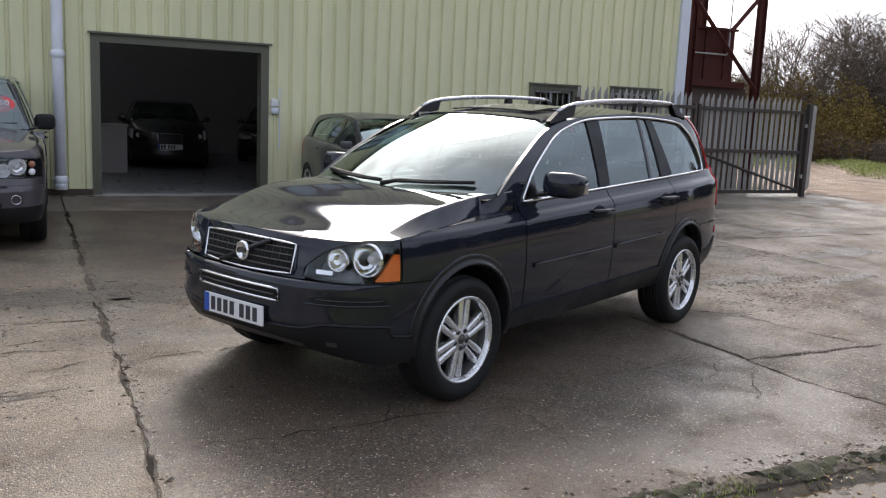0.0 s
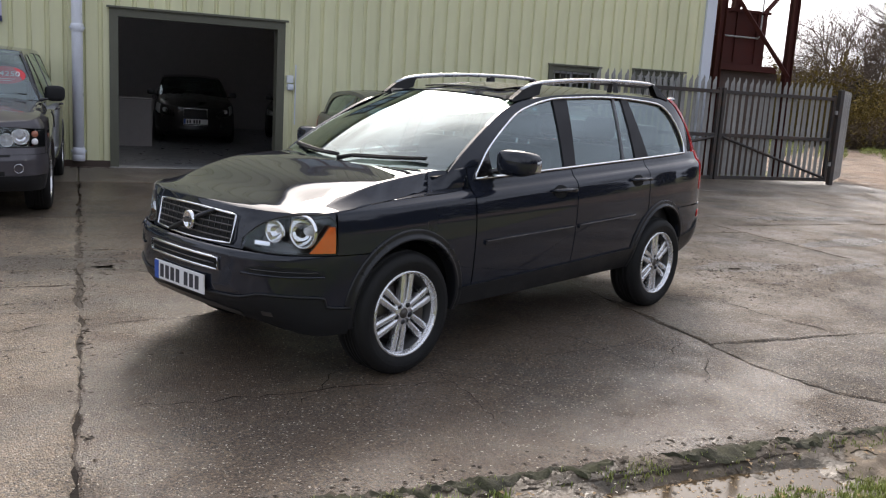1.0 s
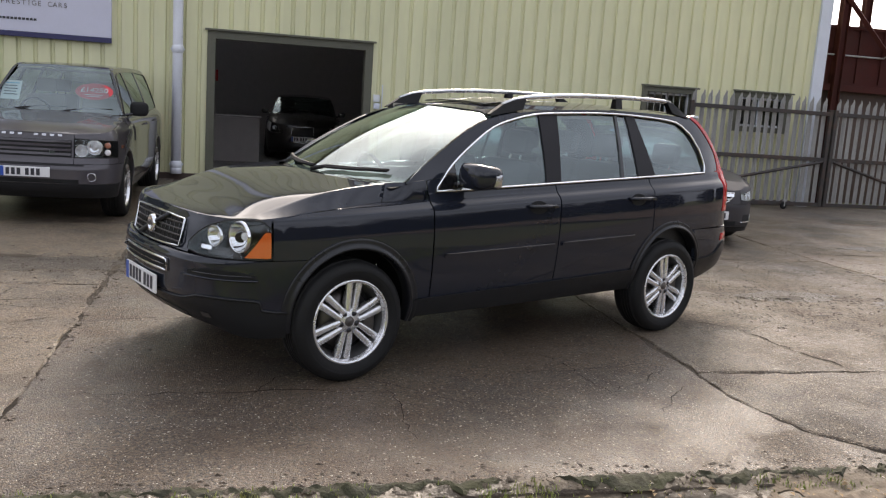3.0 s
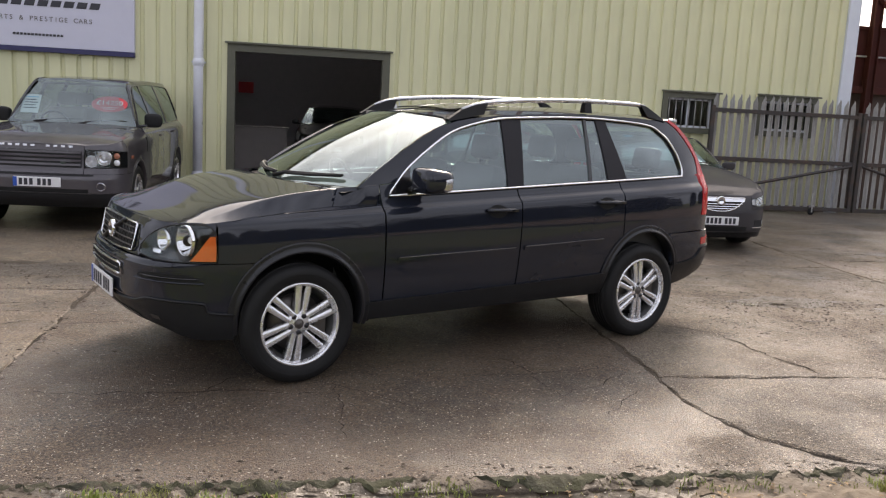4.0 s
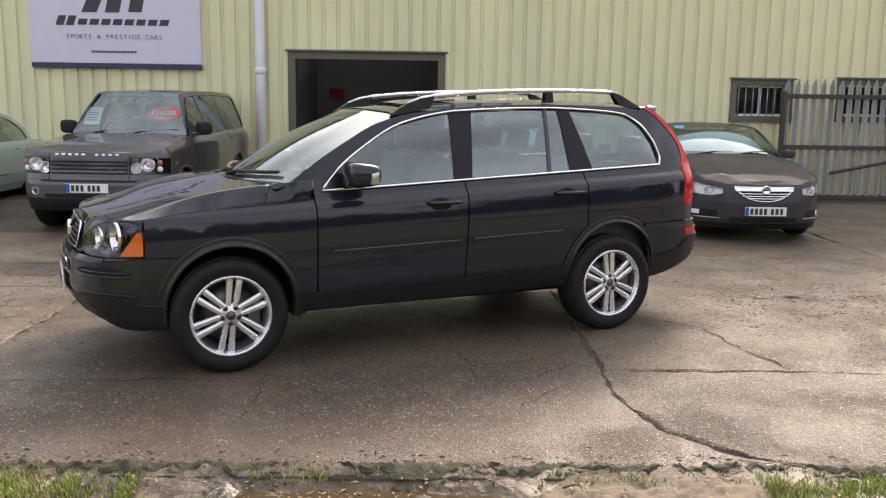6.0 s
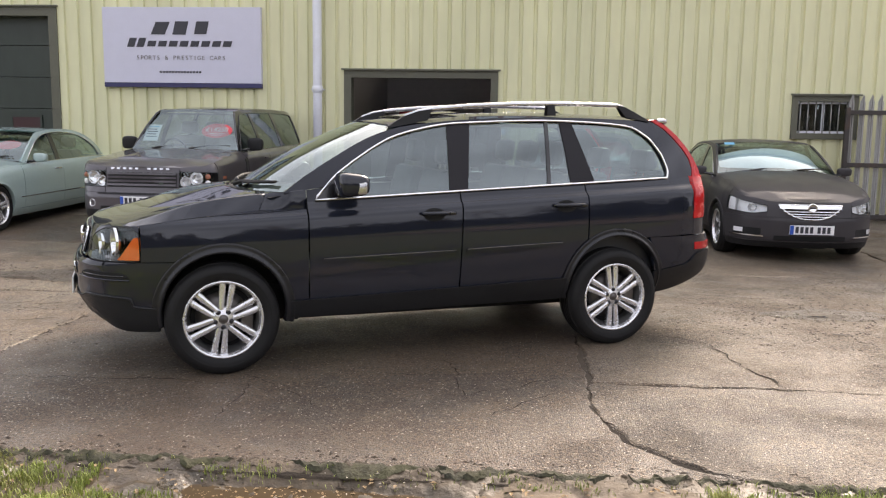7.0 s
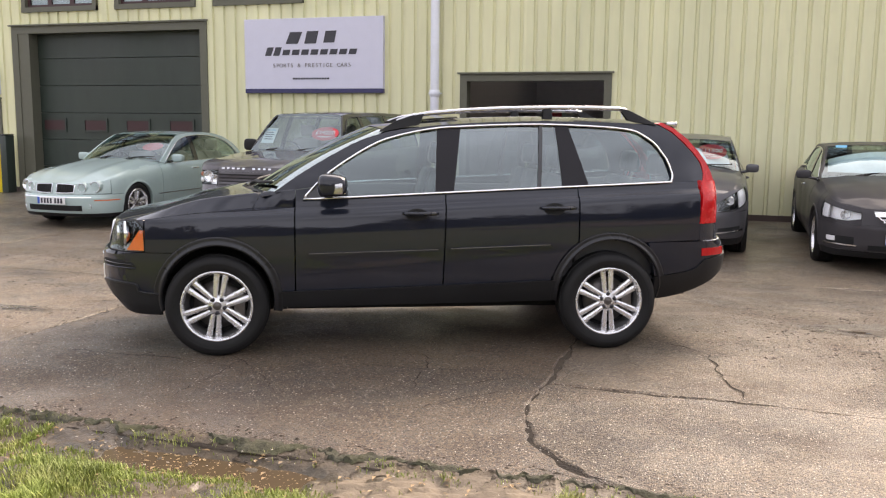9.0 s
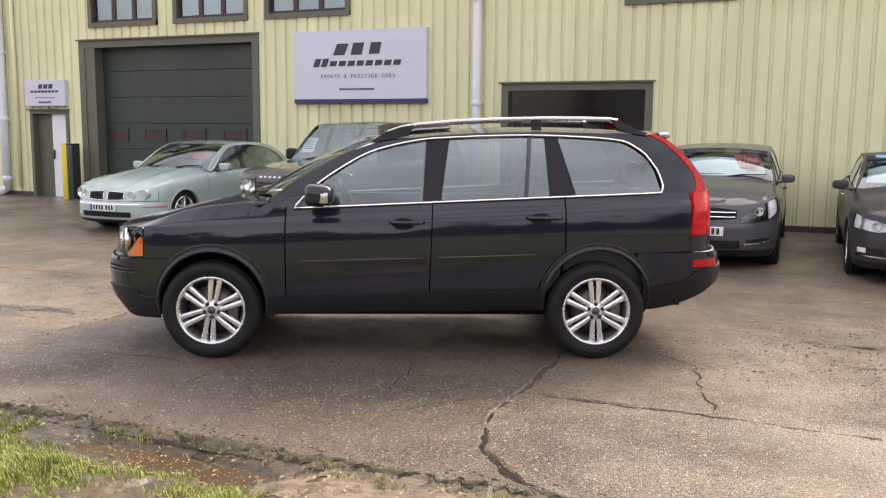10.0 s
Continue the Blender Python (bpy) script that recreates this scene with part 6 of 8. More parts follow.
        top_u_ = 0.887 + 0.043 * ease((x + 0.3) / 0.56)
        a, c = 0.87 * (1 - u) / (1 - top_u_), 0.87 + 0.13 * (1 - (u / top_u_) ** 2)
        crisp = max(0, 0.5 * (a + c - math.sqrt((a - c) ** 2 + 0.004)))
        return tall * (soft + (crisp - soft) * w_)

    def flank_line(a, c, n):
        return [(a[0] + (c[0] - a[0]) * k / n, a[1] + (c[1] - a[1]) * k / n) for k in range(n)]

    pts = []
    n_s = 46
    for k in range(n_s + 1):
        t = k / n_s
        s = b.s_min + 0.004 + (sx(0.262) - b.s_min - 0.004) * t ** 1.15
        x_plan = float(np.interp(s, b.ps, b.px))
        e = b.at(s, edge(x_plan), -0.009)
        _, ys, _ = shoulder(e)
        tall = crown_of(e.x)[0]
        us = [*np.linspace(1, 0.963, 6), *np.linspace(0.956, 0.85, 18), *np.linspace(0.82, 0, 15)]
        half = [(ys[0] * u, ys[1] + section(e.x, u)) for u in us]
        crest = (0.86 * ys[0], ys[1] + 0.7 * tall)
        back = 0.127 * max(0, min(1, (e.x + 0.15) / 0.412)) ** 1.4
        lean = 0.05 * ease((e.x + 0.1) / 0.36)
        row = []
        for y, z in half:
            v = min(1, y / max(crest[0], 1e-6))
            up = min(1, max(0, (z - ys[1]) / max(crest[1] - ys[1], 1e-6)))
            row.append((e.x + lean * up - (back + lean) * (1 - v ** 2.6), y, z))
        pts.append(row + [(x, -y, z) for x, y, z in row[-2::-1]])
    bonnet = part("bonnet", sheet(pts, 0.03, lambda p: Vector((0, 0, -1))), paint, root, sharp=60)

    # shoulder of the wing beside the bonnet, and the scuttle panel behind it
    for side in (-1, 1):
        rows = []
        for x in np.linspace(-0.24, 0.566, 24):
            e = b.at(sx(x), edge(x), -0.001, side)
            a_, ys, crest = shoulder(e)
            rows.append([(e.x, side * y, z) for y, z in flank_line(a_, (ys[0] + 0.003, ys[1]), 5) + [(ys[0] + 0.003, ys[1]), (ys[0] + 0.003, ys[1] - 0.02)]])
        part("wing_top", sheet(rows), paint, root, "shoulder of the front wing")
        rows = []
        for x in np.linspace(0.268, 0.566, 14):
            e = b.at(sx(x), edge(x), -0.007, side)
            a_, ys, crest = shoulder(e)
            k = min(1, (x - 0.268) / 0.20) ** 0.8
            head = b.cabin(max(x, 0.42), 1.163 + 0.11 * (max(x, 0.42) - 0.42), 0.002, side)
            top = (crest[0] + (abs(head.y) - crest[0]) * k, crest[1] + (head.z - crest[1]) * k)
            line = []
            for j in range(13):
                u = 1 - 0.085 * (j / 12) ** 1.3
                ya, za = ys[0] * u, ys[1] + section(e.x, u)
                yb, zb = ys[0] + (top[0] - ys[0]) * j / 12, ys[1] + (top[1] - ys[1]) * j / 12
                line.append((ya + (yb - ya) * k, za + (zb - za) * k))
            line = [(ys[0], ys[1] - 0.015)] + [(y + 0.004 * k * math.sin(math.pi * j / 12), z) for j, (y, z) in enumerate(line)]
            rows.append([(e.x + 0.05 * (1 - k) * min(1, max(0, (z - ys[1]) / 0.1)), side * y, z) for y, z in line])
        heads = [r[-1] for r in rows[:8]]
        base_ = [(0.205 + 0.215 * v * v, side * 0.772 * v, 1.150 + 0.010 * v * v) for v in np.linspace(0.76, 1.0, 8)]
        part("cowl_corner", sheet([[Vector(p).lerp(Vector(q), t) for t in np.linspace(0, 1, 4)] for p, q in zip(heads, base_)]), paint, root)
        part("scuttle_panel", sheet(rows, 0.012, lambda p: Vector((0, -0.6 if p.y > 0 else 0.6, -0.8))), paint, root, "panel between bonnet and windscreen pillar", sharp=60)

    # nose
    b.nose("nose_panel", -0.47, 0.47, 0.742, 0.952, paint, -0.004, 20, 5)
    glow = lambda y: 0.748 + 0.012 * (abs(y) / 0.38) ** 2
    ghigh = lambda y: 0.922 - 0.010 * (abs(y) / 0.38) ** 2
    grille = b.nose("grille", -0.37, 0.37, glow, ghigh, M["cavity"], 0.004, 16, 3, label="black grille with chrome surround")
    b.ring("grille_surround", -0.38, 0.38, glow, ghigh, 0.0075, M["chrome"], 0.012, parent=grille)
    for k in range(4):
        z = 0.782 + k * 0.035
        part("slat", tube([b.at(sy(abs(y)), z, 0.012, -1 if y < 0 else 1) for y in np.linspace(-0.365, 0.365, 15)], 0.003, 6, 1.6), M["disc"], grille)
    for k in range(13):
        y = -0.33 + k * 0.055
        part("mesh_bar", tube([b.at(sy(abs(y)), z, 0.007, -1 if y < 0 else 1) for z in (0.757, 0.84, 0.915)], 0.003, 4), M["gloss_black"], grille)
    d1, d2 = b.at(sy(0.2), 0.757, 0.016, 1), b.at(sy(0.2), 0.915, 0.016, -1)
    part("diagonal_bar", tube([d1, (d1 + d2) / 2 + Vector((-0.012, 0, 0)), d2], 0.014, 6), M["nut"], grille)
    em = part("emblem", lathe([(0.0, -0.006), (0.036, -0.006), (0.042, -0.012), (0.052, -0.012), (0.054, 0.0), (0.054, 0.01)], 28, "x"), M["chrome"], grille, "round chrome emblem")
    em.location = b.at(b.s_min, 0.835, 0.024)
    part("emblem_band", boxes((-0.016, -0.012, -0.036, 0.036, -0.011, 0.011)), M["disc"], em, smooth=False)

    # bumper
    ridge_z = lambda x: lerp_table(x, [(-0.9, 0.478), (-0.84, 0.492), (-0.78, 0.528), (-0.56, 0.518), (-0.535, 0.512), (-0.52, 0.466), (-0.36, 0.448)])
    for side in (-1, 1):
        stops = list(np.linspace(b.s_min, sx(-0.56), 24)) + [sx(x) for x in (-0.545, -0.535, -0.53, -0.525, -0.52, -0.50, -0.46, -0.42, -0.375)]
        span = stops[-1] - stops[0]
        xs_ = [float(np.interp(s, b.ps, b.px)) for s in stops]
        b.panel("front_bumper", [((s, ridge_z(x) + 0.003), (s + 0.10 * ((s - stops[0]) / span) ** 6, 0.738)) for s, x in zip(stops, xs_)], paint, 8, 0.004, side, label="painted front bumper")
        b.panel("front_bumper_lower", [((s, lerp_table(x, [(-0.9, 0.375), (-0.80, 0.35), (-0.70, 0.315), (-0.55, 0.295), (-0.37, 0.292)])), (s, ridge_z(x) - 0.002)) for s, x in zip(stops, xs_)], plas, 8, 0.013, side, label="charcoal plastic lower bumper")
        part("bumper_ridge", tube([b.at(s, ridge_z(x) - 0.004, 0.010, side) for s, x in zip(stops, xs_)], 0.0085, 6), plas, root)
    low_g = b.nose("lower_grille", -0.33, 0.33, 0.622, 0.672, M["cavity"], 0.008, 14, 2)
    b.ring("lower_grille_surround", -0.345, 0.345, 0.616, 0.68, 0.0085, M["chrome"], 0.012, parent=low_g)
    part("slat", tube([b.at(sy(abs(y)), 0.647, 0.014, -1 if y < 0 else 1) for y in np.linspace(-0.32, 0.32, 13)], 0.005, 6), M["gloss_black"], low_g)
    b.nose("skid_plate", -0.46, 0.46, lambda y: 0.385 - 0.02 * (abs(y) / 0.46) ** 2, lambda y: 0.418 - 0.02 * (abs(y) / 0.46) ** 2, M["disc"], 0.020, 14, 2, label="grey lower lip")
    for side in (-1, 1):
        ends = lambda k: 0.035 * (1 - min(1, 5 * k / 13, 5 * (13 - k) / 13))
        slot = b.panel("bumper_slot", [((s, 0.630 + 0.3 * ends(k)), (s, 0.676 - 0.6 * ends(k))) for k, s in enumerate(np.linspace(sy(0.53), sx(-0.55), 14))], M["cavity"], 2, 0.007, side)
        part("slot_blade", tube([b.at(s, 0.627, 0.008, side) for s in np.linspace(sy(0.50), sx(-0.54), 14)], 0.007, 6, 0.8), paint, root)
        part("slot_louvre", tube([b.at(s, 0.652, 0.007, side) for s in np.linspace(sy(0.56), sx(-0.57), 12)], 0.004, 5), M["gloss_black"], slot)
        washer = b.panel("lamp_washer", [((s, 0.716), (s, 0.738)) for s in np.linspace(sy(0.62), sy(0.74), 5)], paint, 2, 0.014, side, label="headlamp washer cap")
        b.panel("fog_lamp", [((s, 0.40), (s, 0.425)) for s in np.linspace(sy(0.60), sy(0.655), 4)], M["disc"], 2, 0.018, side, label="small fog lamp")
    m = Matrix.Translation(b.at(b.s_min, 0.517, 0.018)) @ pose(0, 0, 0, 0, 0, -90)
    number_plate(root, m, (4, 3))

    for side in (-1, 1):
        # headlamp: sunk dark housing, two bowls, amber signal, clear cover
        s0, s1 = sy(0.45), sx(-0.475)
        top_u = [(0, 0.80), (0.12, 0.86), (0.3, 0.915), (0.55, 0.95), (0.8, 0.957), (0.92, 0.950), (1, 0.915)]
        low_u = [(0, 0.755), (0.3, 0.742), (1, 0.745)]
        cols = [((s0 + (s1 - s0) * u, lerp_table(u, low_u)), (s0 + (s1 - s0) * (u - (0.02 if u > 0.9 else 0)), lerp_table(u, top_u))) for u in np.linspace(0, 1, 17)]
        house = b.panel("headlamp", cols, blk, 5, -0.075, side, 0.0, label="clear headlamp with chrome bowls and amber signal")
        rim_pts = [b.at(c[0][0], c[0][1], 0.0, side) for c in cols] + [b.at(c[1][0], c[1][1], 0.0, side) for c in cols[::-1]]
        inner = [b.at(c[0][0], c[0][1], -0.075, side) for c in cols] + [b.at(c[1][0], c[1][1], -0.075, side) for c in cols[::-1]]
        part("housing_wall", sheet([rim_pts + rim_pts[:1], inner + inner[:1]]), blk, house)
        part("lamp_seal", tube(rim_pts, 0.004, 5, closed=True), M["plastic_black"], house)
        fwd = (-1, side * 0.22, 0)
        round_lamp(house, b.at(sy(0.625), 0.852, -0.022, side), fwd, 0.058, 0.05)
        round_lamp(house, b.at(sy(0.765), 0.862, -0.018, side), fwd, 0.084, 0.06)
        amber = [((s0 + (s1 - s0) * u, 0.752), (s0 + (s1 - s0) * (u - 0.03 * (1 - u)), 0.754 + 0.138 * min(1, max(0, (u - 0.73) / 0.19)) ** 1.1)) for u in np.linspace(0.73, 0.985, 10)]
        b.panel("signal_lens", amber, M["lens_amber"], 4, -0.006, side, 0.03, parent=house, label="amber signal lens")
        side_lamp = b.panel("marker_lens", [((s, 0.768), (s, 0.79)) for s in np.linspace(sy(0.5), sy(0.6), 5)], M["chrome"], 2, -0.04, side, parent=house)
        cover = b.panel("lamp_cover", cols, M["glass_clear"], 5, 0.002, side, 0.0, parent=house)
        # strip over the lamp, and the wing
        cols2 = []
        for c in cols:
            x_plan = float(np.interp(c[1][0], b.ps, b.px))
            cols2.append(((c[1][0], c[1][1] + 0.005), (c[1][0], max(edge(x_plan) - 0.003, c[1][1] + 0.008))))
        b.panel("lamp_brow", cols2, paint, 3, 0.0, side)
        b.panel("wing", [((sx(-0.472), 0.742), (sx(-0.4745), edge(-0.4745) - 0.003))] + arch_cols(F, 0.40, -0.46, 0.562, lambda x: 0.742 if x < 0 else 0.455, lambda x: edge(x) - 0.003, sx), paint, 9, 0.0, side, label="front wing")
        flare(b, F, 0.385, 0.450, M["flare"], side, 0.31, 0.020, bead=True)
        flare(b, R, 0.388, 0.444, M["flare"], side, 0.36, 0.020, bead=True)
        # doors
        fd = b.panel("front_door", [((sx(0.572 + (1.612 - 0.572) * t), door_low(0.572 + 1.04 * t)), (sx(0.572 + (1.634 - 0.572) * t), b.belt_z(0.572 + 1.062 * t))) for t in np.linspace(0, 1, 16)], paint, 14, 0.0, side, label="front door")
        cols = []
        for t in np.linspace(0, 1, 26):
            xl, xh = 1.622 + (2.607 - 1.622) * t, 1.644 + (2.609 - 1.644) * t
            z = door_low(xl)
            d = 0.452 ** 2 - (xl - R[0]) ** 2
            if d > 0:
                z = max(z, R[1] + math.sqrt(d))
            cols.append(((sx(xl), z), (sx(xh), b.belt_z(xh))))
        rd = b.panel("rear_door", cols, paint, 14, 0.0, side, label="rear door")
        b.panel("quarter_panel", arch_cols(R, 0.40, 2.619, 3.565, lambda x: 0.5 if x < 2.86 else 0.80 + 0.02 * (x - 3.2), lambda x: b.belt_z(x) + 0.003, sx), paint, 10, 0.0, side, label="rear quarter panel")
        b.panel("sill", [((sx(x), 0.345 + 0.008 * (x - 0.5)), (sx(x), door_low(x) - 0.006)) for x in np.linspace(0.43, 2.475, 20)], plas, 5, 0.012, side, 0.05, label="charcoal plastic sill")
        b.panel("sill_lip", [((sx(x), door_low(x) - 0.012), (sx(x), door_low(x) + 0.004)) for x in np.linspace(0.45, 2.45, 20)], plas, 2, 0.018, side)
        flap = b.panel("mud_flap", [((sx(x), 0.325), (sx(x), 0.42)) for x in (0.43, 0.47, 0.5)], M["plastic_black"], 3, -0.01, side, 0.03)
        for dr, x0, x1, z0, z1 in ((fd, 0.652, 1.583, 0.739, 0.764), (rd, 1.658, 2.402, 0.769, 0.793)):
            mo = b.panel("moulding", [((sx(x), z0 + (z1 - z0) * k / 9 - 0.028), (sx(x), z0 + (z1 - z0) * k / 9)) for k, x in enumerate(np.linspace(x0, x1, 10))], paint, 3, 0.013, side, 0.014, parent=dr)
            part("bright_strip", tube([b.at(sx(x), z0 + (z1 - z0) * k / 9 - 0.004, 0.014, side) for k, x in enumerate(np.linspace(x0 + 0.01, x1 - 0.005, 10))], 0.0035, 5), M["disc"], mo)
        for dr, x0, x1, z in ((fd, 1.328, 1.574, 1.017), (rd, 2.323, 2.583, 1.056)):
            xm = (x0 + x1) / 2
            # flat black oval on the door skin paints the shade of the handle's hollow
            cup = b.panel("handle_cup", [((sx(xm - 0.025 + 0.080 * u), z - 0.012 - 0.042 * math.sqrt(1 - u * u)), (sx(xm - 0.025 + 0.080 * u), z - 0.012 + 0.046 * math.sqrt(max(0, 1 - u * u)))) for u in np.linspace(-0.99, 0.99, 13)], M["cavity"], 3, 0.0025, side, 0.0, parent=dr)
            hd = part("door_handle", tube([b.at(sx(x), z, o, side) for x, o in ((x0, 0.006), (x0 + 0.02, 0.026), (xm, 0.032), (x1 - 0.02, 0.026), (x1, 0.006))], [0.012, 0.016, 0.016, 0.016, 0.012], 8, 0.9), paint, dr)
            part("lock_cover", boxes((-0.02, 0.02, -0.004, 0.004, -0.010, 0.010), bevel=0.003), blk, hd).location = b.at(sx(x1 - 0.03), z, 0.046, side)
        # glasshouse
        inner = [(0.611, 1.100), (0.70, 1.195), (0.78, 1.275), (0.947, 1.392), (1.155, 1.51), (1.363, 1.574), (1.571, 1.613), (1.738, 1.627), (2.1, 1.645), (2.448, 1.65), (2.827, 1.637), (3.02, 1.620), (3.10, 1.60), (3.17, 1.56), (3.232, 1.515), (3.29, 1.44), (3.322, 1.39), (3.350, 1.31), (3.355, 1.275), (3.34, 1.232)]
        outer = [(0.42, 1.155), (0.50, 1.215), (0.60, 1.285), (0.80, 1.405), (1.03, 1.525), (1.25, 1.592), (1.50, 1.628), (1.70, 1.648), (2.1, 1.67), (2.448, 1.678), (2.827, 1.674), (3.05, 1.668), (3.17, 1.66), (3.27, 1.657), (3.385, 1.60), (3.478, 1.52), (3.56, 1.435), (3.61, 1.37), (3.632, 1.30), (3.62, 1.235)]
        li, lo = smooth_line(inner, 3), smooth_line(outer, 3)
        foot = [((0.575, 1.178), (0.42, 1.152)), ((0.628, 1.186), (0.455, 1.180))]
        b.panel("pillar_rail", foot + [((p.x, p.y), (q.x, q.y)) for p, q in zip(li, lo) if p.x > 2 or p.y > 1.19], paint, 4, 0.0, side, 0.03, cabin=True, label="windscreen pillar and roof rail panel")
        b.panel("frame_corner", [((x, max(b.belt_z(x) - 0.012, 1.094 + 1.05 * (x - 0.611))), (x, 1.174 + 0.12 * (x - 0.572))) for x in np.linspace(0.572, 0.672, 7)], paint, 3, 0.001, side, 0.012, parent=fd, cabin=True)
        wt_ = [(p.x, p.y) for p in li if p.x < 3.356]
        wtop = lambda x: lerp_table(x, wt_)
        wlow = lambda x: b.belt_z(x) + 0.012
        trim = [b.cabin(p.x, p.y, 0.008, side) for p in li[1:]]
        low_trim = [b.cabin(x, b.belt_z(x) + 0.004, 0.010, side) for x in np.linspace(3.33, 0.625, 30)]
        part("window_trim", tube(trim + low_trim, 0.0085, 6, closed=True), M["chrome"], root, "bright window surround")

        def pane(name, xl0, xl1, xh0, xh1, mat, par, off=0.0, inset=0.012, thick=0.0):
            cols = []
            for t in np.linspace(0, 1, 13):
                a, c = xl0 + (xl1 - xl0) * t, xh0 + (xh1 - xh0) * t
                zt = wtop(c) - inset * 0.6
                cols.append(((a, wlow(a)), (c, max(zt, wlow(a) + 0.004))))
            return b.panel(name, cols, mat, 5, off, side, thick, parent=par, cabin=True)
        pane("quarter_sail", 0.63, 0.80, 0.645, 0.80, blk, fd, 0.002, thick=0.015)
        pane("window", 0.80, 1.565, 0.80, 1.592, M["glass_car"], fd, -0.008)
        pane("pillar_b", 1.565, 1.70, 1.592, 1.764, M["pillar_film"], root, 0.001, thick=0.03)
        pane("window", 1.70, 2.315, 1.764, 2.352, M["glass_dark"], rd, -0.008)
        pane("window_divider", 2.315, 2.342, 2.352, 2.378, blk, rd, 0.001, thick=0.015)
        pane("quarter_light", 2.342, 2.505, 2.378, 2.475, M["glass_dark"], rd, -0.008)
        pane("pillar_c", 2.505, 2.70, 2.475, 2.57, M["pillar_film"], root, 0.001, thick=0.03)
        pane("quarter_window", 2.70, 3.33, 2.57, 3.345, M["glass_dark"], root, -0.008)
        # rear corner
        tail = b.panel("tail_lamp", [((a, c), (a2, c2)) for (a, c), (a2, c2) in zip([(3.272, 1.664), (3.387, 1.606), (3.480, 1.526), (3.562, 1.441), (3.612, 1.374), (3.632, 1.30), (3.622, 1.24)], [(3.31, 1.675), (3.41, 1.63), (3.51, 1.555), (3.60, 1.462), (3.665, 1.375), (3.70, 1.30), (3.715, 1.24)])], M["lens_red"], 3, 0.006, side, 0.04, cabin=True, label="tall red tail lamp climbing the rear pillar")
        b.panel("tail_lens", [((s - 0.012, 0.93), (s + 0.034, 1.245)) for s in np.linspace(sx(3.572), sx(3.572) + 0.24, 8)], M["lens_red"], 6, 0.006, side, 0.04, parent=tail)
        b.panel("rear_reflector", [((s, 0.685), (s, 0.742)) for s in np.linspace(sx(3.585), sx(3.585) + 0.26, 6)], M["lens_red"], 2, 0.012, side, label="red bumper reflector")
        blow = lambda x: lerp_table(x, [(3.2, 0.352), (3.28, 0.357), (3.44, 0.385), (3.68, 0.475), (3.80, 0.545), (3.92, 0.58)])
        bmid = lambda x: lerp_table(x, [(3.2, 0.535), (3.29, 0.549), (3.53, 0.590), (3.56, 0.610), (3.60, 0.652), (3.80, 0.682), (3.92, 0.69)])
        ss = np.linspace(0, 1, 36)
        a0, a1 = sx(3.215), b.s_max
        xp = lambda s: float(np.interp(s, b.ps, b.px))
        b.panel("rear_bumper", [((a0 + (a1 - a0) * t, bmid(xp(a0 + (a1 - a0) * t))), (sx(3.15) + (a1 - sx(3.15)) * t, 0.796)) for t in ss], paint, 5, 0.006, side, label="painted rear bumper")
        b.panel("rear_bumper_lower", [((a0 + (a1 - a0) * t, blow(xp(a0 + (a1 - a0) * t))), (a0 + (a1 - a0) * t, bmid(xp(a0 + (a1 - a0) * t)) - 0.005)) for t in ss], plas, 5, 0.018, side, label="charcoal plastic lower rear bumper")
        b.panel("tailgate_skin", [((s, 0.80), (s, 1.25)) for s in np.linspace(sx(3.572) + 0.245, b.s_max, 10)], paint, 8, 0.0, side)
        b.panel("lamp_base", [((s, 0.80), (s, 0.926)) for s in np.linspace(sx(3.568), sx(3.572) + 0.25, 6)], paint, 3, 0.0, side)
        b.panel("bumper_step", [((s, 0.797), (s, 0.802)) for s in np.linspace(sx(3.6), b.s_max, 10)], M["satin"], 1, 0.008, side, 0.12)
        # roof rail
        yr = 0.615
        bar = [(1.30, 1.665), (1.40, 1.70), (1.53, 1.725), (1.8, 1.75), (2.1, 1.767), (2.45, 1.777), (2.75, 1.779), (2.95, 1.776), (3.03, 1.765)]
        rail = part("roof_rail", tube([(x, side * yr, z) for x, z in bar], [0.018] * len(bar), 10, 0.95), M["satin"], root, "satin silver roof rail")

        def foot(pts_low, pts_high):
            pts = []
            for (xa, za), (xb, zb) in zip(pts_low, pts_high):
                pts.append([(xa, side * (yr - 0.028), za), (xb, side * (yr - 0.018), zb), (xb, side * (yr + 0.018), zb), (xa, side * (yr + 0.030), za)])
            return sheet(pts)
        part("rail_foot", foot([(1.17, 1.585), (1.25, 1.60), (1.38, 1.625), (1.46, 1.64)], [(1.18, 1.60), (1.29, 1.668), (1.40, 1.706), (1.50, 1.722)]), M["plastic_black"], rail)
        part("rail_foot", foot([(3.04, 1.69), (3.11, 1.675), (3.19, 1.665), (3.26, 1.655)], [(2.97, 1.780), (3.05, 1.763), (3.14, 1.722), (3.26, 1.664)]), M["plastic_black"], rail)
        part("rail_foot", foot([(2.385, 1.69), (2.42, 1.69), (2.455, 1.69)], [(2.39, 1.768), (2.42, 1.769), (2.45, 1.77)]), M["plastic_black"], rail)
        door_mirror(fd, b, 0.825, 1.005, 1.222, side, paint, 0.225, 0.26, 0.155, True)
        for (cx, cz), wr in ((F, 0), (R, 1)):
            wheel(root, 0.018 + 2.839 * wr, side * 0.80, 0.360, 0.364, 0.235, 0.246, 6, True, side, spoke_w=0.050, turn=93 if wr else 82, nut_turn=90 if wr else -90)
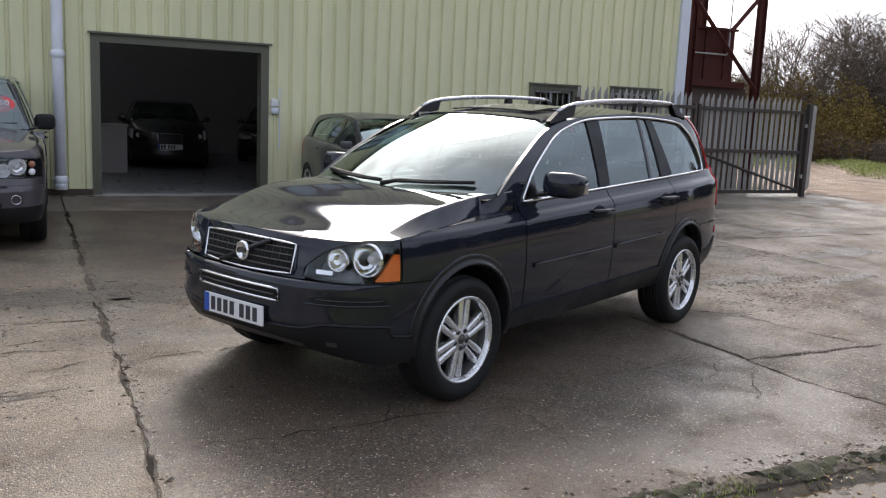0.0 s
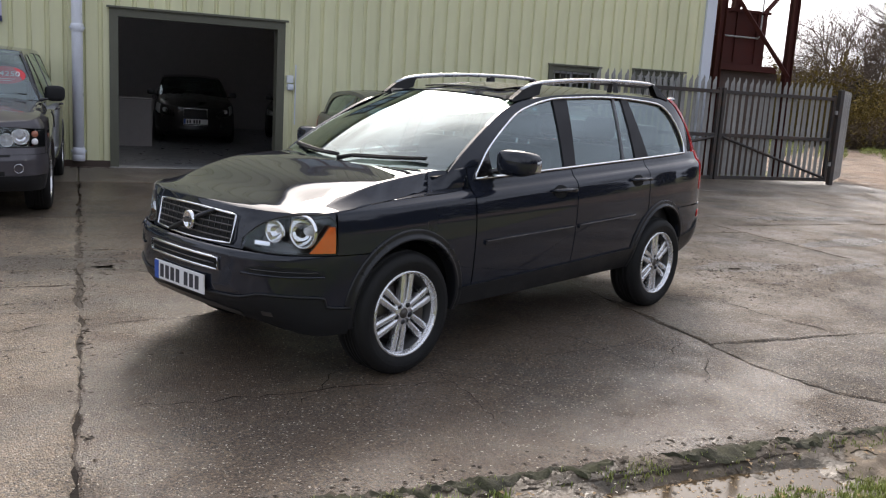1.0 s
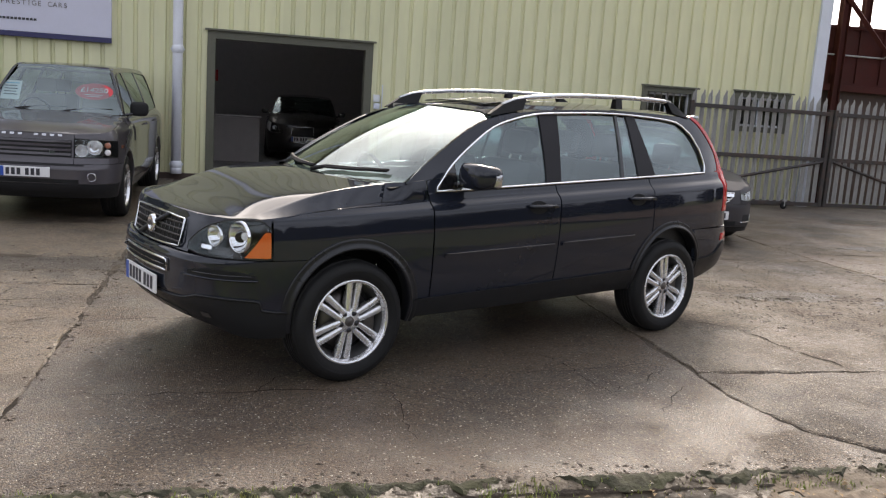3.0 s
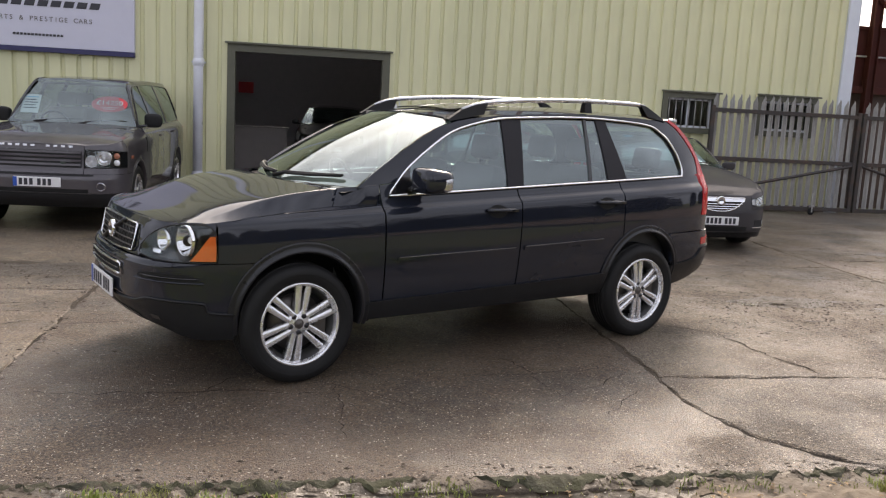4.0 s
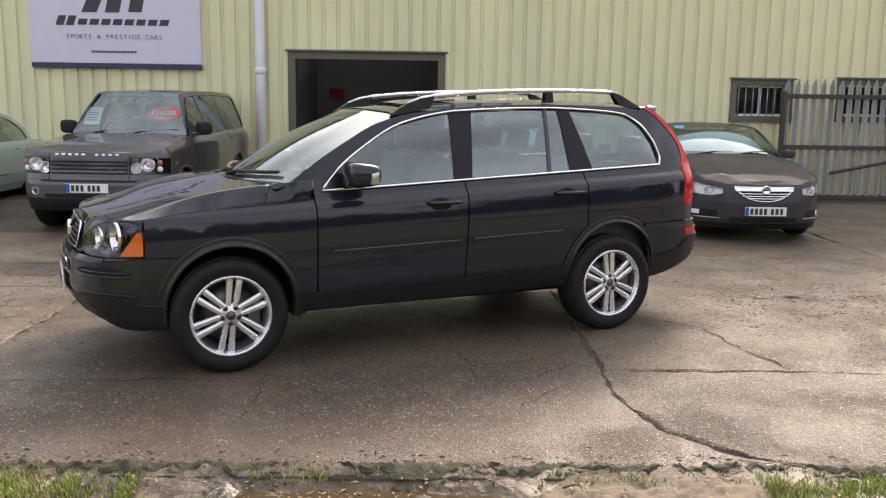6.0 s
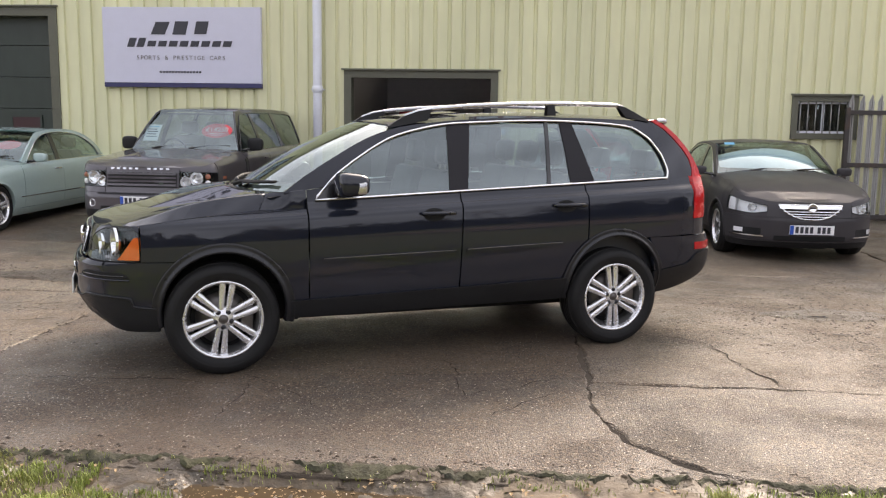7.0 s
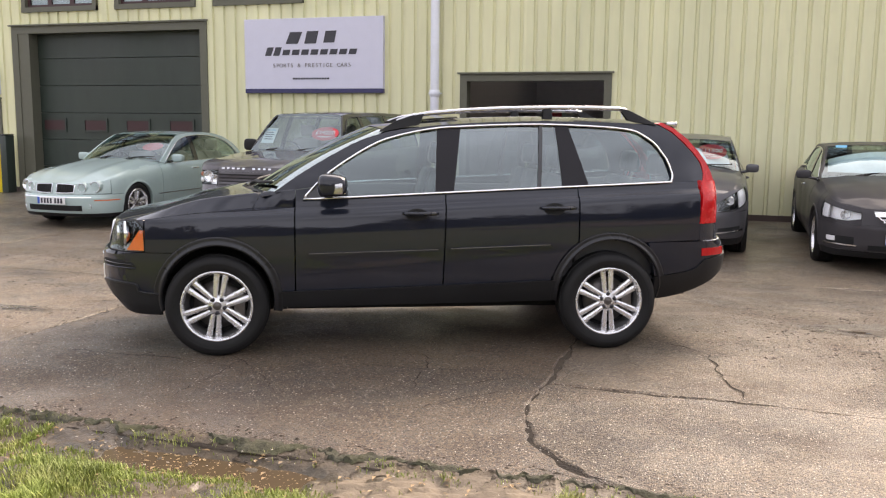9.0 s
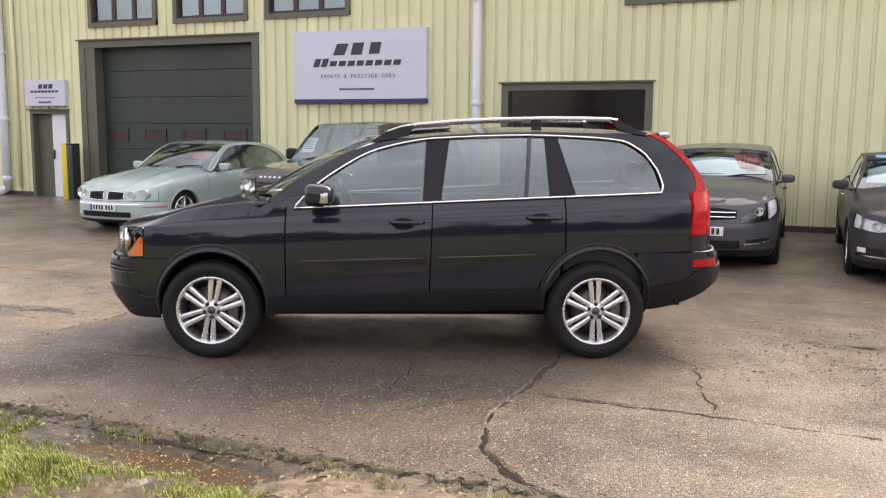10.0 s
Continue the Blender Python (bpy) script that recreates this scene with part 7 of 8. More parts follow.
        run = [(0.19, -0.04, 1.170), (0.24, -0.14, 1.198), (0.30, -0.38, 1.207), (0.405, -0.63, 1.222)] if side < 0 else [(0.40, 0.64, 1.205), (0.31, 0.46, 1.207), (0.235, 0.20, 1.198), (0.22, -0.02, 1.195)]
        wip = part("wiper", tube(run, [0.017, 0.013, 0.011, 0.007], 6), M["plastic_black"], root)
        part("blade", tube([(x - 0.012, y, z - 0.006) for x, y, z in run[1:]], 0.009, 5), M["rubber"], wip)
    liner(b, F, 0.43)
    liner(b, R, 0.42)

    # windscreen, cowl, roof, tail
    windscreen(root, (0.205, 1.150), (1.10, 1.628), 0.772, 0.652, 0.215, 0.15, M["glass_car"], crown=0.03, edge_drop=(-0.01, 0.037))
    pts = [[(0.16 + 0.24 * v * v + d, 0.775 * v, z - 0.0 * abs(v)) for v in np.linspace(-1, 1, 17)] for d, z in ((-0.06, 1.125), (0.0, 1.135), (0.08, 1.150))]
    part("cowl", sheet(pts), M["plastic_black"], root)
    zr = [(1.25, 1.592), (1.5, 1.628), (1.7, 1.648), (2.1, 1.67), (2.45, 1.678), (2.83, 1.674), (3.17, 1.66), (3.42, 1.648)]
    rows = []
    for x in np.linspace(1.25, 3.40, 22):
        e = b.cabin(x, lerp_table(x, zr))
        fr_ = max(0, 1 - (x - 1.25) / 0.5) ** 1.5
        rr_ = max(0, (x - 2.9) / 0.5)
        rows.append([(x - 0.15 * (1 - v * v) * fr_ + 0.08 * (1 - v * v) * rr_, e.y * v, e.z + 0.042 * (1 - abs(v) ** 2.4)) for v in np.linspace(1, -1, 17)])
    roof_panel = part("roof_panel", sheet(rows, 0.02, lambda p: Vector((0, 0, -1))), paint, root)
    rows = [[(x, y, z) for y in np.linspace(-0.36, 0.36, 9)] for x, z in ((1.36, 1.667), (1.55, 1.690), (1.78, 1.706))]
    for r in rows:
        for i, (x, y, z) in enumerate(r):
            r[i] = (x, y, z + 0.012 - 0.03 * (y / 0.36) ** 2 * 0.45)
    part("sunroof", sheet(rows, 0.01, lambda p: Vector((0, 0, -1))), blk, roof_panel, "dark glass sunroof")
    bow = lambda y: 1 - (y / 0.58) ** 2
    part("spoiler", sheet([[(3.28, y, 1.672 + 0.03 * bow(y)), (3.36, y, 1.676 + 0.03 * bow(y)), (3.425 + 0.05 * bow(y), y, 1.678 + 0.012 * bow(y)), (3.445 + 0.05 * bow(y), y, 1.668), (3.44 + 0.05 * bow(y), y, 1.642), (3.36, y, 1.622)] for y in np.linspace(-0.58, 0.58, 13)]), paint, root)
    for y in (-0.598, 0.562):
        part("spoiler_tip", boxes((3.36, 3.445, y, y + 0.036, 1.640, 1.684), bevel=0.012), M["satin"], root, "pale end of the tail spoiler")
    part("high_brake_lamp", boxes((3.478, 3.498, -0.2, 0.2, 1.646, 1.660)), M["lens_red"], root, smooth=False)
    part("tailgate_window", sheet([[(x - 0.05 * v * v, w_ * v, z) for v in np.linspace(-1, 1, 9)] for x, w_, z in ((3.70, 0.66, 1.25), (3.63, 0.63, 1.40), (3.42, 0.57, 1.655))]), M["glass_dark"], root)
    part("roof_lining", boxes((1.2, 3.4, -0.56, 0.56, 1.60, 1.625)), M["seat_pale"], root, smooth=False)
    # the low box at y 0.60 to 0.80 is added to keep light from under the car
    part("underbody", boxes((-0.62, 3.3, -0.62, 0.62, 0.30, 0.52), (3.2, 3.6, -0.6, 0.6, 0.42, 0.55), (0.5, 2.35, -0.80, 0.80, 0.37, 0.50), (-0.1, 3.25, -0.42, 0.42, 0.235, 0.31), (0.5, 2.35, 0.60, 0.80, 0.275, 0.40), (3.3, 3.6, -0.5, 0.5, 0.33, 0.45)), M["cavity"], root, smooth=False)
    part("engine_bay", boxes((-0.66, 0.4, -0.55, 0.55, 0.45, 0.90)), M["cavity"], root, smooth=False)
    cabin_in = part("dashboard", soft_box(0.36, 0.86, -0.70, 0.70, 0.80, 1.13, 0.05), M["plastic_black"], root)
    part("cabin_floor", boxes((0.5, 3.6, -0.78, 0.78, 0.5, 0.53)), M["seat"], root, smooth=False)
    part("door_card", boxes((0.6, 2.6, -0.81, -0.75, 0.53, 1.12), bevel=0.015), M["seat"], root)
    part("door_card", boxes((0.6, 2.6, 0.75, 0.81, 0.53, 1.12), bevel=0.015), M["seat"], root)
    part("load_side", boxes((2.62, 3.6, -0.78, -0.70, 0.53, 1.18), bevel=0.015), M["seat"], root)
    part("load_side", boxes((2.62, 3.6, 0.70, 0.78, 0.53, 1.18), bevel=0.015), M["seat"], root)
    sw = part("steering_wheel", lathe([(0.185 + 0.016 * math.cos(a), 0.016 * math.sin(a)) for a in np.linspace(0, 2 * math.pi, 9)[:-1]], 28, "x", True), M["plastic_black"], root)
    sw.location, sw.rotation_euler = (0.93, 0.36, 1.08), (0, radians(-25), 0)
    part("wheel_boss", soft_box(-0.02, 0.03, -0.08, 0.08, -0.07, 0.07, 0.02), M["plastic_black"], sw)
    for y in (-0.37, 0.37):
        seat(root, 1.28, y, M["seat"], 0.52, 0.72, 1.30)
        seat(root, 2.98, y * 0.95, M["seat"], 0.44, 0.82, 1.24)
    for y in (-0.46, 0.0, 0.46):
        seat(root, 2.12, y, M["seat"], 0.44, 0.76, 1.30)
    mir = part("rear_view_mirror", soft_box(-0.015, 0.015, -0.12, 0.12, -0.035, 0.035, 0.012), M["plastic_black"], root)
    mir.location = (1.02, 0, 1.52)
    return root


hero = hero_car()


def lamp_unit(b, sp, cols, side, root):
    """A sunk lamp housing with its wall, seal and clear cover."""
    house = b.panel("headlamp", cols, M[sp.get("lamp_back", "gloss_black")], 4, -sp.get("lamp_deep", 0.05), side, 0.0, label="clear headlamp with bright bowls")
    rim = [b.at(c[0][0], c[0][1], 0.0, side) for c in cols] + [b.at(c[1][0], c[1][1], 0.0, side) for c in cols[::-1]]
    inn = [b.at(c[0][0], c[0][1], -sp.get("lamp_deep", 0.05), side) for c in cols] + [b.at(c[1][0], c[1][1], -sp.get("lamp_deep", 0.05), side) for c in cols[::-1]]
    part("housing_wall", sheet([rim + rim[:1], inn + inn[:1]]), M["plastic_charcoal"], house)
    part("lamp_seal", tube(rim, 0.004, 5, closed=True), M["plastic_black"], house)
    b.panel("lamp_cover", cols, M["glass_clear"], 4, 0.003, side, 0.0, parent=house)
    return house


def parked_car(name, m, label, sp, group="cars parked along the wall"):
    """A car out of its measures: shell panels, glass, wheels, lamps and cabin."""
    root = thing(name, m, label, "car", group)
    b = Body(root, sp["plan"], sp["front"], sp["rear"], sp["sides"], sp["belt"], sp["green"], sp["lift"])
    paint, blk = M[sp["paint"]], M["gloss_black"]
    sx, sy = b.sx, b.sy
    edge = lambda x: lerp_table(x, sp["edge"])
    F, R, ar = (0.0, sp["axle_z"]), (sp["wb"], sp["axle_z"]), sp["arch"]
    x_end = sp["cowl"][0] + sp["cowl_bow"]
    pts = []
    for k in range(23):
        s = b.s_min + 0.004 + (sx(x_end) - b.s_min - 0.004) * (k / 22) ** 1.15
        xp = float(np.interp(s, b.ps, b.px))
        e = b.at(s, edge(xp), -0.002)
        t = min(1, max(0, (e.x - b.px[0]) / 0.35))
        row = []
        for i in range(21):
            v = -1 + i / 10
            x = e.x - sp["cowl_bow"] * (1 - v * v) * max(0, min(1, (e.x + 0.1) / (x_end + 0.1))) ** 1.3
            row.append((x, -e.y * v, e.z + sp["crown"] * t * (1 - abs(v) ** 2.4) + sp.get("ridge", 0) * t * math.exp(-((abs(v) - 0.55) / 0.1) ** 2)))
        pts.append(row)
    part("bonnet", sheet(pts, 0.03, lambda p: Vector((0, 0, -1))), paint, root, sharp=60)
    zb = sp["bumper_top"]
    nose_top = lambda y: edge(float(np.interp(sy(abs(y)), b.ps, b.px))) - 0.002
    b.nose("nose_panel", -sp["nose_half"], sp["nose_half"], zb + 0.003, nose_top, paint, -0.004, 20, 5)
    xl = sp["lamp_end"]
    dl = sp["door_low"]
    low = sp["low"]
    for side in (-1, 1):
        ax = -math.sqrt(max(0.0, ar ** 2 - (zb - F[1]) ** 2))
        b.panel("front_bumper", [((b.s_min + (sx(-ar) - b.s_min) * t, sp["chin"]), (b.s_min + (sx(ax - 0.005) - b.s_min) * t, zb)) for t in np.linspace(0, 1, 24)], paint, 8, 0.003, side, label="painted front bumper")
        b.panel("chin", [((b.s_min + (sx(-ar) - b.s_min) * t, low), (b.s_min + (sx(-ar) - b.s_min) * t, sp["chin"] - 0.004)) for t in np.linspace(0, 1, 16)], M["plastic_black"], 3, 0.0, side)
        s0, s1 = sy(sp["lamp_in"]), sx(xl)
        cols = [((s0 + (s1 - s0) * u, lerp_table(u, sp["lamp_low"])), (s0 + (s1 - s0) * u, lerp_table(u, sp["lamp_top"]))) for u in np.linspace(0, 1, 13)]
        if sp.get("round_only"):
            house = root
            cols = [((q[0][0], zb + 0.008), (q[0][0], zb + 0.010)) for q in cols]
        else:
            house = lamp_unit(b, sp, cols, side, root)
        for y, z, r in sp["bowls"]:
            lamp = round_lamp(house, b.at(sy(y), z, 0.012 if sp.get("round_only") else sp.get("bowl_off", -0.012), side), (-1, side * 0.15, 0), r, 0.05, "headlamp" if sp.get("round_only") else "lamp")
            if sp.get("round_only"):
                part("lens", lathe([(0.0, 0.012), (r * 0.6, 0.009), (r * 0.97, 0.002)], 24, "x"), M["glass_clear"], lamp)
                part("pod", lathe([(r * 1.1, 0.002), (r * 1.22, -0.012), (r * 1.35, -0.08)], 28, "x"), paint, lamp)
        if sp.get("signal"):
            u0, u1, mt = sp["signal"]
            b.panel("signal_lens", [((s0 + (s1 - s0) * u, lerp_table(u, sp["lamp_low"]) + 0.006), (s0 + (s1 - s0) * u, lerp_table(u, sp["lamp_top"]) - 0.006)) for u in np.linspace(u0, u1, 5)], M[mt], 3, -0.008, side, 0.02, parent=house, label="signal lens")
        over, under = [], []
        for c in cols:
            xp = float(np.interp(c[1][0], b.ps, b.px))
            over.append(((c[1][0], c[1][1] + 0.004), (c[1][0], max(edge(xp) - 0.003, c[1][1] + 0.007))))
            under.append(((c[0][0], zb + 0.003), (c[0][0], max(c[0][1] - 0.004, zb + 0.006))))
        b.panel("lamp_brow", over, paint, 3, 0.0, side)
        b.panel("lamp_sill", under, paint, 2, 0.0, side)
        d0, d1, d2 = sp["doors"]
        b.panel("wing", [((sx(xl + 0.008), zb + 0.004), (sx(xl + 0.008), edge(xl + 0.008) - 0.003))] + arch_cols(F, ar, xl + 0.015, d0 - 0.004, lambda x: zb + 0.004 if x < 0 else dl, lambda x: (edge(x) if x < x_end else edge(x_end) + (b.belt_z(d0) - edge(x_end)) * (x - x_end) / max(0.02, d0 - x_end)) - 0.003, sx), paint, 8, 0.0, side, label="front wing")
        fd = b.panel("front_door", [((sx(x), dl), (sx(x), b.belt_z(x))) for x in np.linspace(d0 + 0.003, d1 - 0.003, 14)], paint, 10, 0.0, side, label="front door")
        rd = b.panel("rear_door", arch_cols(R, ar + 0.05, d1 + 0.003, d2 - 0.003, lambda x: dl, b.belt_z, sx, 20), paint, 10, 0.0, side, label="rear door")
        tail = sp["tail_x"]
        b.panel("quarter_panel", arch_cols(R, ar, d2 + 0.003, tail, lambda x: dl if x < R[0] else low + 0.08, lambda x: b.belt_z(x) + 0.002, sx), paint, 8, 0.0, side, label="rear quarter panel")
        b.panel("sill", [((sx(x), low), (sx(x), dl - 0.005)) for x in np.linspace(ar - 0.01, R[0] - ar + 0.01, 12)], M[sp.get("sill", "paint_black")] if sp.get("sill") else paint, 4, 0.0, side, 0.05)
        b.panel("tail_skin", [((s, low + 0.08), (s, b.belt_z(tail))) for s in np.linspace(sx(tail) + 0.004, b.s_max, 12)], paint, 8, 0.0, side)
        b.panel("tail_lamp", [((s, sp["tail_z"][0]), (s, sp["tail_z"][1])) for s in np.linspace(sx(tail) - 0.06, sx(tail) + 0.14, 6)], M["lens_red"], 3, 0.006, side)
        for z0, z1, rr in ((0, 0, 0),):
            flare(b, F, ar - 0.012, ar + sp.get("lip", 0.02), paint, side, low, 0.008)
            flare(b, R, ar - 0.012, ar + sp.get("lip", 0.02), paint, side, low, 0.008)
        li, lo = smooth_line(sp["inner"], 4), smooth_line(sp["outer"], 4)
        b.panel("pillar_rail", [((p.x, p.y), (q.x, q.y)) for p, q in zip(li, lo)], paint if not sp.get("dark_pillars") else blk, 3, 0.0, side, 0.03, cabin=True, label="windscreen pillar and roof side")
        wt_ = [(p.x, p.y) for p in li]
        wtop = lambda x: lerp_table(x, wt_)
        x0, x1 = sp["inner"][0][0], sp["inner"][-1][0]
        trim = [b.cabin(p.x, p.y, 0.006, side) for p in li[1:]] + [b.cabin(x, b.belt_z(x) + 0.003, 0.008, side) for x in np.linspace(x1 - 0.02, x0 + 0.02, 20)]
        part("window_trim", tube(trim, 0.006, 5, closed=True), M["chrome" if sp.get("bright") else "gloss_black"], root)
        stops = [x0 + 0.02, d1 - 0.05, d1 + 0.06] + ([d2 - 0.05, d2 + 0.08, x1 - 0.01] if sp.get("third_light") else [x1 - 0.01])
        for q in range(len(stops) - 1):
            cols = [((x, b.belt_z(x) + 0.01), (x, max(wtop(x) - 0.006, b.belt_z(x) + 0.014))) for x in np.linspace(stops[q], stops[q + 1], 12)]
            dark = q % 2 == 1
            b.panel("pillar" if dark else "window", cols, blk if dark else M[sp.get("side_glass", "glass_dark")], 4, 0.001 if dark else -0.006, side, 0.02 if dark else 0.0, cabin=True, parent=root if dark else (fd if q == 0 else rd))
        for dr, xh in ((fd, d1 - 0.17), (rd, d2 - 0.17)):
            zh = b.belt_z(xh) - 0.11
            part("door_handle", tube([b.at(sx(xh + a), zh, o, side) for a, o in ((-0.1, 0.004), (-0.08, 0.022), (0, 0.028), (0.08, 0.022), (0.1, 0.004))], 0.012, 7), paint if not sp.get("bright") else M["chrome"], dr)
        mx, my, mz, la, lb, lc = sp["mirror"]
        door_mirror(fd, b, mx, my, mz, side, M[sp.get("mirror_paint", sp["paint"])], la, lb, lc)
        for x in (0, sp["wb"]):
            rad, wid, rimr, nsp, twin, sw = sp["wheel"]
            wheel(root, x, side * sp["track"], rad, rad, wid, rimr, nsp, twin, side, spoke_w=sw)
    liner(b, F, ar + 0.02)
    liner(b, R, ar + 0.02)
    c, t = sp["cowl"], sp["screen_top"]
    e0, e1 = b.cabin(*sp["outer"][0]), b.cabin(*sp["outer"][sp["top_i"]])
    windscreen(root, (c[0], c[1]), (t[0], t[1]), abs(e0.y) - 0.005, abs(e1.y) - 0.005, e0.x - c[0], e1.x - t[0], M["glass_car"], crown=0.02, edge_drop=(c[1] - e0.z, t[1] - e1.z))
    part("cowl", sheet([[(c[0] - 0.06 + d + (e0.x - c[0]) * v * v, 0.97 * e0.y * v, z + (e0.z - c[1]) * v * v) for v in np.linspace(-1, 1, 13)] for d, z in ((-0.03, c[1] - 0.03), (0.07, c[1] - 0.004))]), M["plastic_black"], root)
    for k, y in enumerate((-0.05, 0.5)):
        part("wiper", tube([(c[0] + 0.0, y - 0.05, c[1] + 0.012), (c[0] + 0.09, y - 0.3, c[1] + 0.055), (c[0] + 0.13, y - 0.62, c[1] + 0.06)], [0.012, 0.01, 0.006], 6), M["plastic_black"], root)
    rows = []
    roof_line = [q for q in sp["outer"] if q[0] >= e1.x - 0.001]
    xr1 = sp["roof_end"]
    for x in np.linspace(e1.x, xr1, 16):
        e = b.cabin(x, lerp_table(x, roof_line))
        f = max(0, 1 - (x - e1.x) / 0.45) ** 1.5
        rows.append([(x - (e1.x - t[0]) * (1 - v * v) * f, e.y * v, e.z + (t[1] - e1.z) * (1 - abs(v) ** 2.4)) for v in np.linspace(1, -1, 15)])
    part("roof_panel", sheet(rows, 0.02, lambda p: Vector((0, 0, -1))), paint, root)
    e2 = b.cabin(xr1, lerp_table(xr1, roof_line))
    rb = sp["rear_base"]
    part("rear_window", sheet([[(e2.x + (rb[0] - e2.x) * u, e2.y * v * (1 + 0.08 * u), e2.z + (t[1] - e1.z) * (1 - v * v) * (1 - u) + (rb[1] - e2.z) * u) for v in np.linspace(1, -1, 9)] for u in (0, 0.5, 1)]), M["glass_dark"], root)
    if rb[0] < b.px[-1] - 0.3:
        part("boot_lid", sheet([[(x, v * abs(b.at(sx(min(x, tail)), b.belt_z(x)).y) * 0.97, b.belt_z(x) + 0.03 * (1 - v * v) - max(0, x - tail) * 0.1) for v in np.linspace(-1, 1, 9)] for x in np.linspace(rb[0] - 0.05, b.px[-1] - 0.1, 6)], 0.03, lambda p: Vector((0, 0, -1))), paint, root)
    part("roof_lining", boxes((e1.x + 0.1, xr1, -abs(e2.y) + 0.02, abs(e2.y) - 0.02, e2.z - 0.06, e2.z - 0.04)), M["seat"], root, smooth=False)
    part("underbody", boxes((-0.5, b.px[-1] - 0.4, -0.6, 0.6, low + 0.02, low + 0.25), (ar, R[0] - ar, -0.78, 0.78, low + 0.03, low + 0.22)), M["cavity"], root, smooth=False)
    part("engine_bay", boxes((b.px[0] + 0.28, 0.35, -0.5, 0.5, low + 0.2, edge(-0.5) - 0.12)), M["cavity"], root, smooth=False)
    bz = b.belt_z(1.0)
    part("dashboard", soft_box(c[0] + 0.12, c[0] + 0.55, -0.66, 0.66, bz - 0.3, bz - 0.0, 0.05), M["plastic_black"], root)
    sm = M[sp.get("seats", "seat")]
    for y in (-0.36, 0.36):
        seat(root, d1 - 0.32, y, sm, 0.5, bz - 0.38, bz + 0.17 + sp.get("seat_up", 0))
    for y in (-0.4, 0.4):
        seat(root, d2 - 0.28, y, sm, 0.5, bz - 0.36, bz + 0.15 + sp.get("seat_up", 0))
    part("cabin_floor", boxes((0.4, d2 + 0.3, -0.72, 0.72, low + 0.2, low + 0.24)), M["seat"], root, smooth=False)
    for y in (-0.73, 0.68):
        part("door_card", boxes((d0 + 0.02, d2 - 0.1, y, y + 0.05, low + 0.24, bz - 0.01), bevel=0.01), sm, root)
    sw = part("steering_wheel", lathe([(0.18 + 0.015 * math.cos(a), 0.015 * math.sin(a)) for a in np.linspace(0, 2 * math.pi, 9)[:-1]], 24, "x", True), M["plastic_black"], root)
    sw.location, sw.rotation_euler = (c[0] + 0.62, 0.36, bz + 0.0), (0, radians(-25), 0)
    number_plate(root, Matrix.Translation(b.at(b.s_min, sp["plate_z"], 0.02)) @ pose(0, 0, 0, 0, 0, -90), sp["plate"])
    return root, b


def price_sticker(root, p, q, text, w=0.36, h=0.22):
    """A red oval price label inside the windscreen; p its place, q its lean in degrees."""
    bm = bmesh.new()
    bmesh.ops.create_circle(bm, cap_ends=True, radius=1, segments=32)
    bmesh.ops.transform(bm, matrix=pose(0, 0, 0, 90) @ Matrix.Diagonal((w / 2, h / 2, 1, 1)), verts=bm.verts)
    s = part("price_sticker", bm, M["sticker_red"], root, "red oval price sticker", smooth=False)
    s.matrix_local = Matrix.Translation(p) @ pose(0, 0, 0, 0, 0, -90) @ pose(0, 0, 0, -q, 0, 0)
    if text:
        t = part("lettering", lettering(text, 0.1, w * 0.72, 0.001), M["paper"], s, "white price figures")
        t.location = (0, -0.004, h * 0.06)
        for k, wd in enumerate((0.5, 0.34)):
            part("bar", boxes((-w * wd / 2, w * wd / 2, -0.004, -0.002, -h * (0.2 + 0.1 * k) - 0.006, -h * (0.2 + 0.1 * k))), M["paper"], s, smooth=False)
    return s


def bars(b, name, n, half, z0, z1, mat, off, r=0.006, parent=None, taper=0.0, flat=1.6):
    for k in range(n):
        z = z0 + (z1 - z0) * (k / max(1, n - 1))
        h = half - taper * (z1 - z)
        part(name, tube([b.at(b.sy(abs(y)), z, off, -1 if y < 0 else 1) for y in np.linspace(-h, h, 13)], r, 6, flat), mat, parent or b.root)


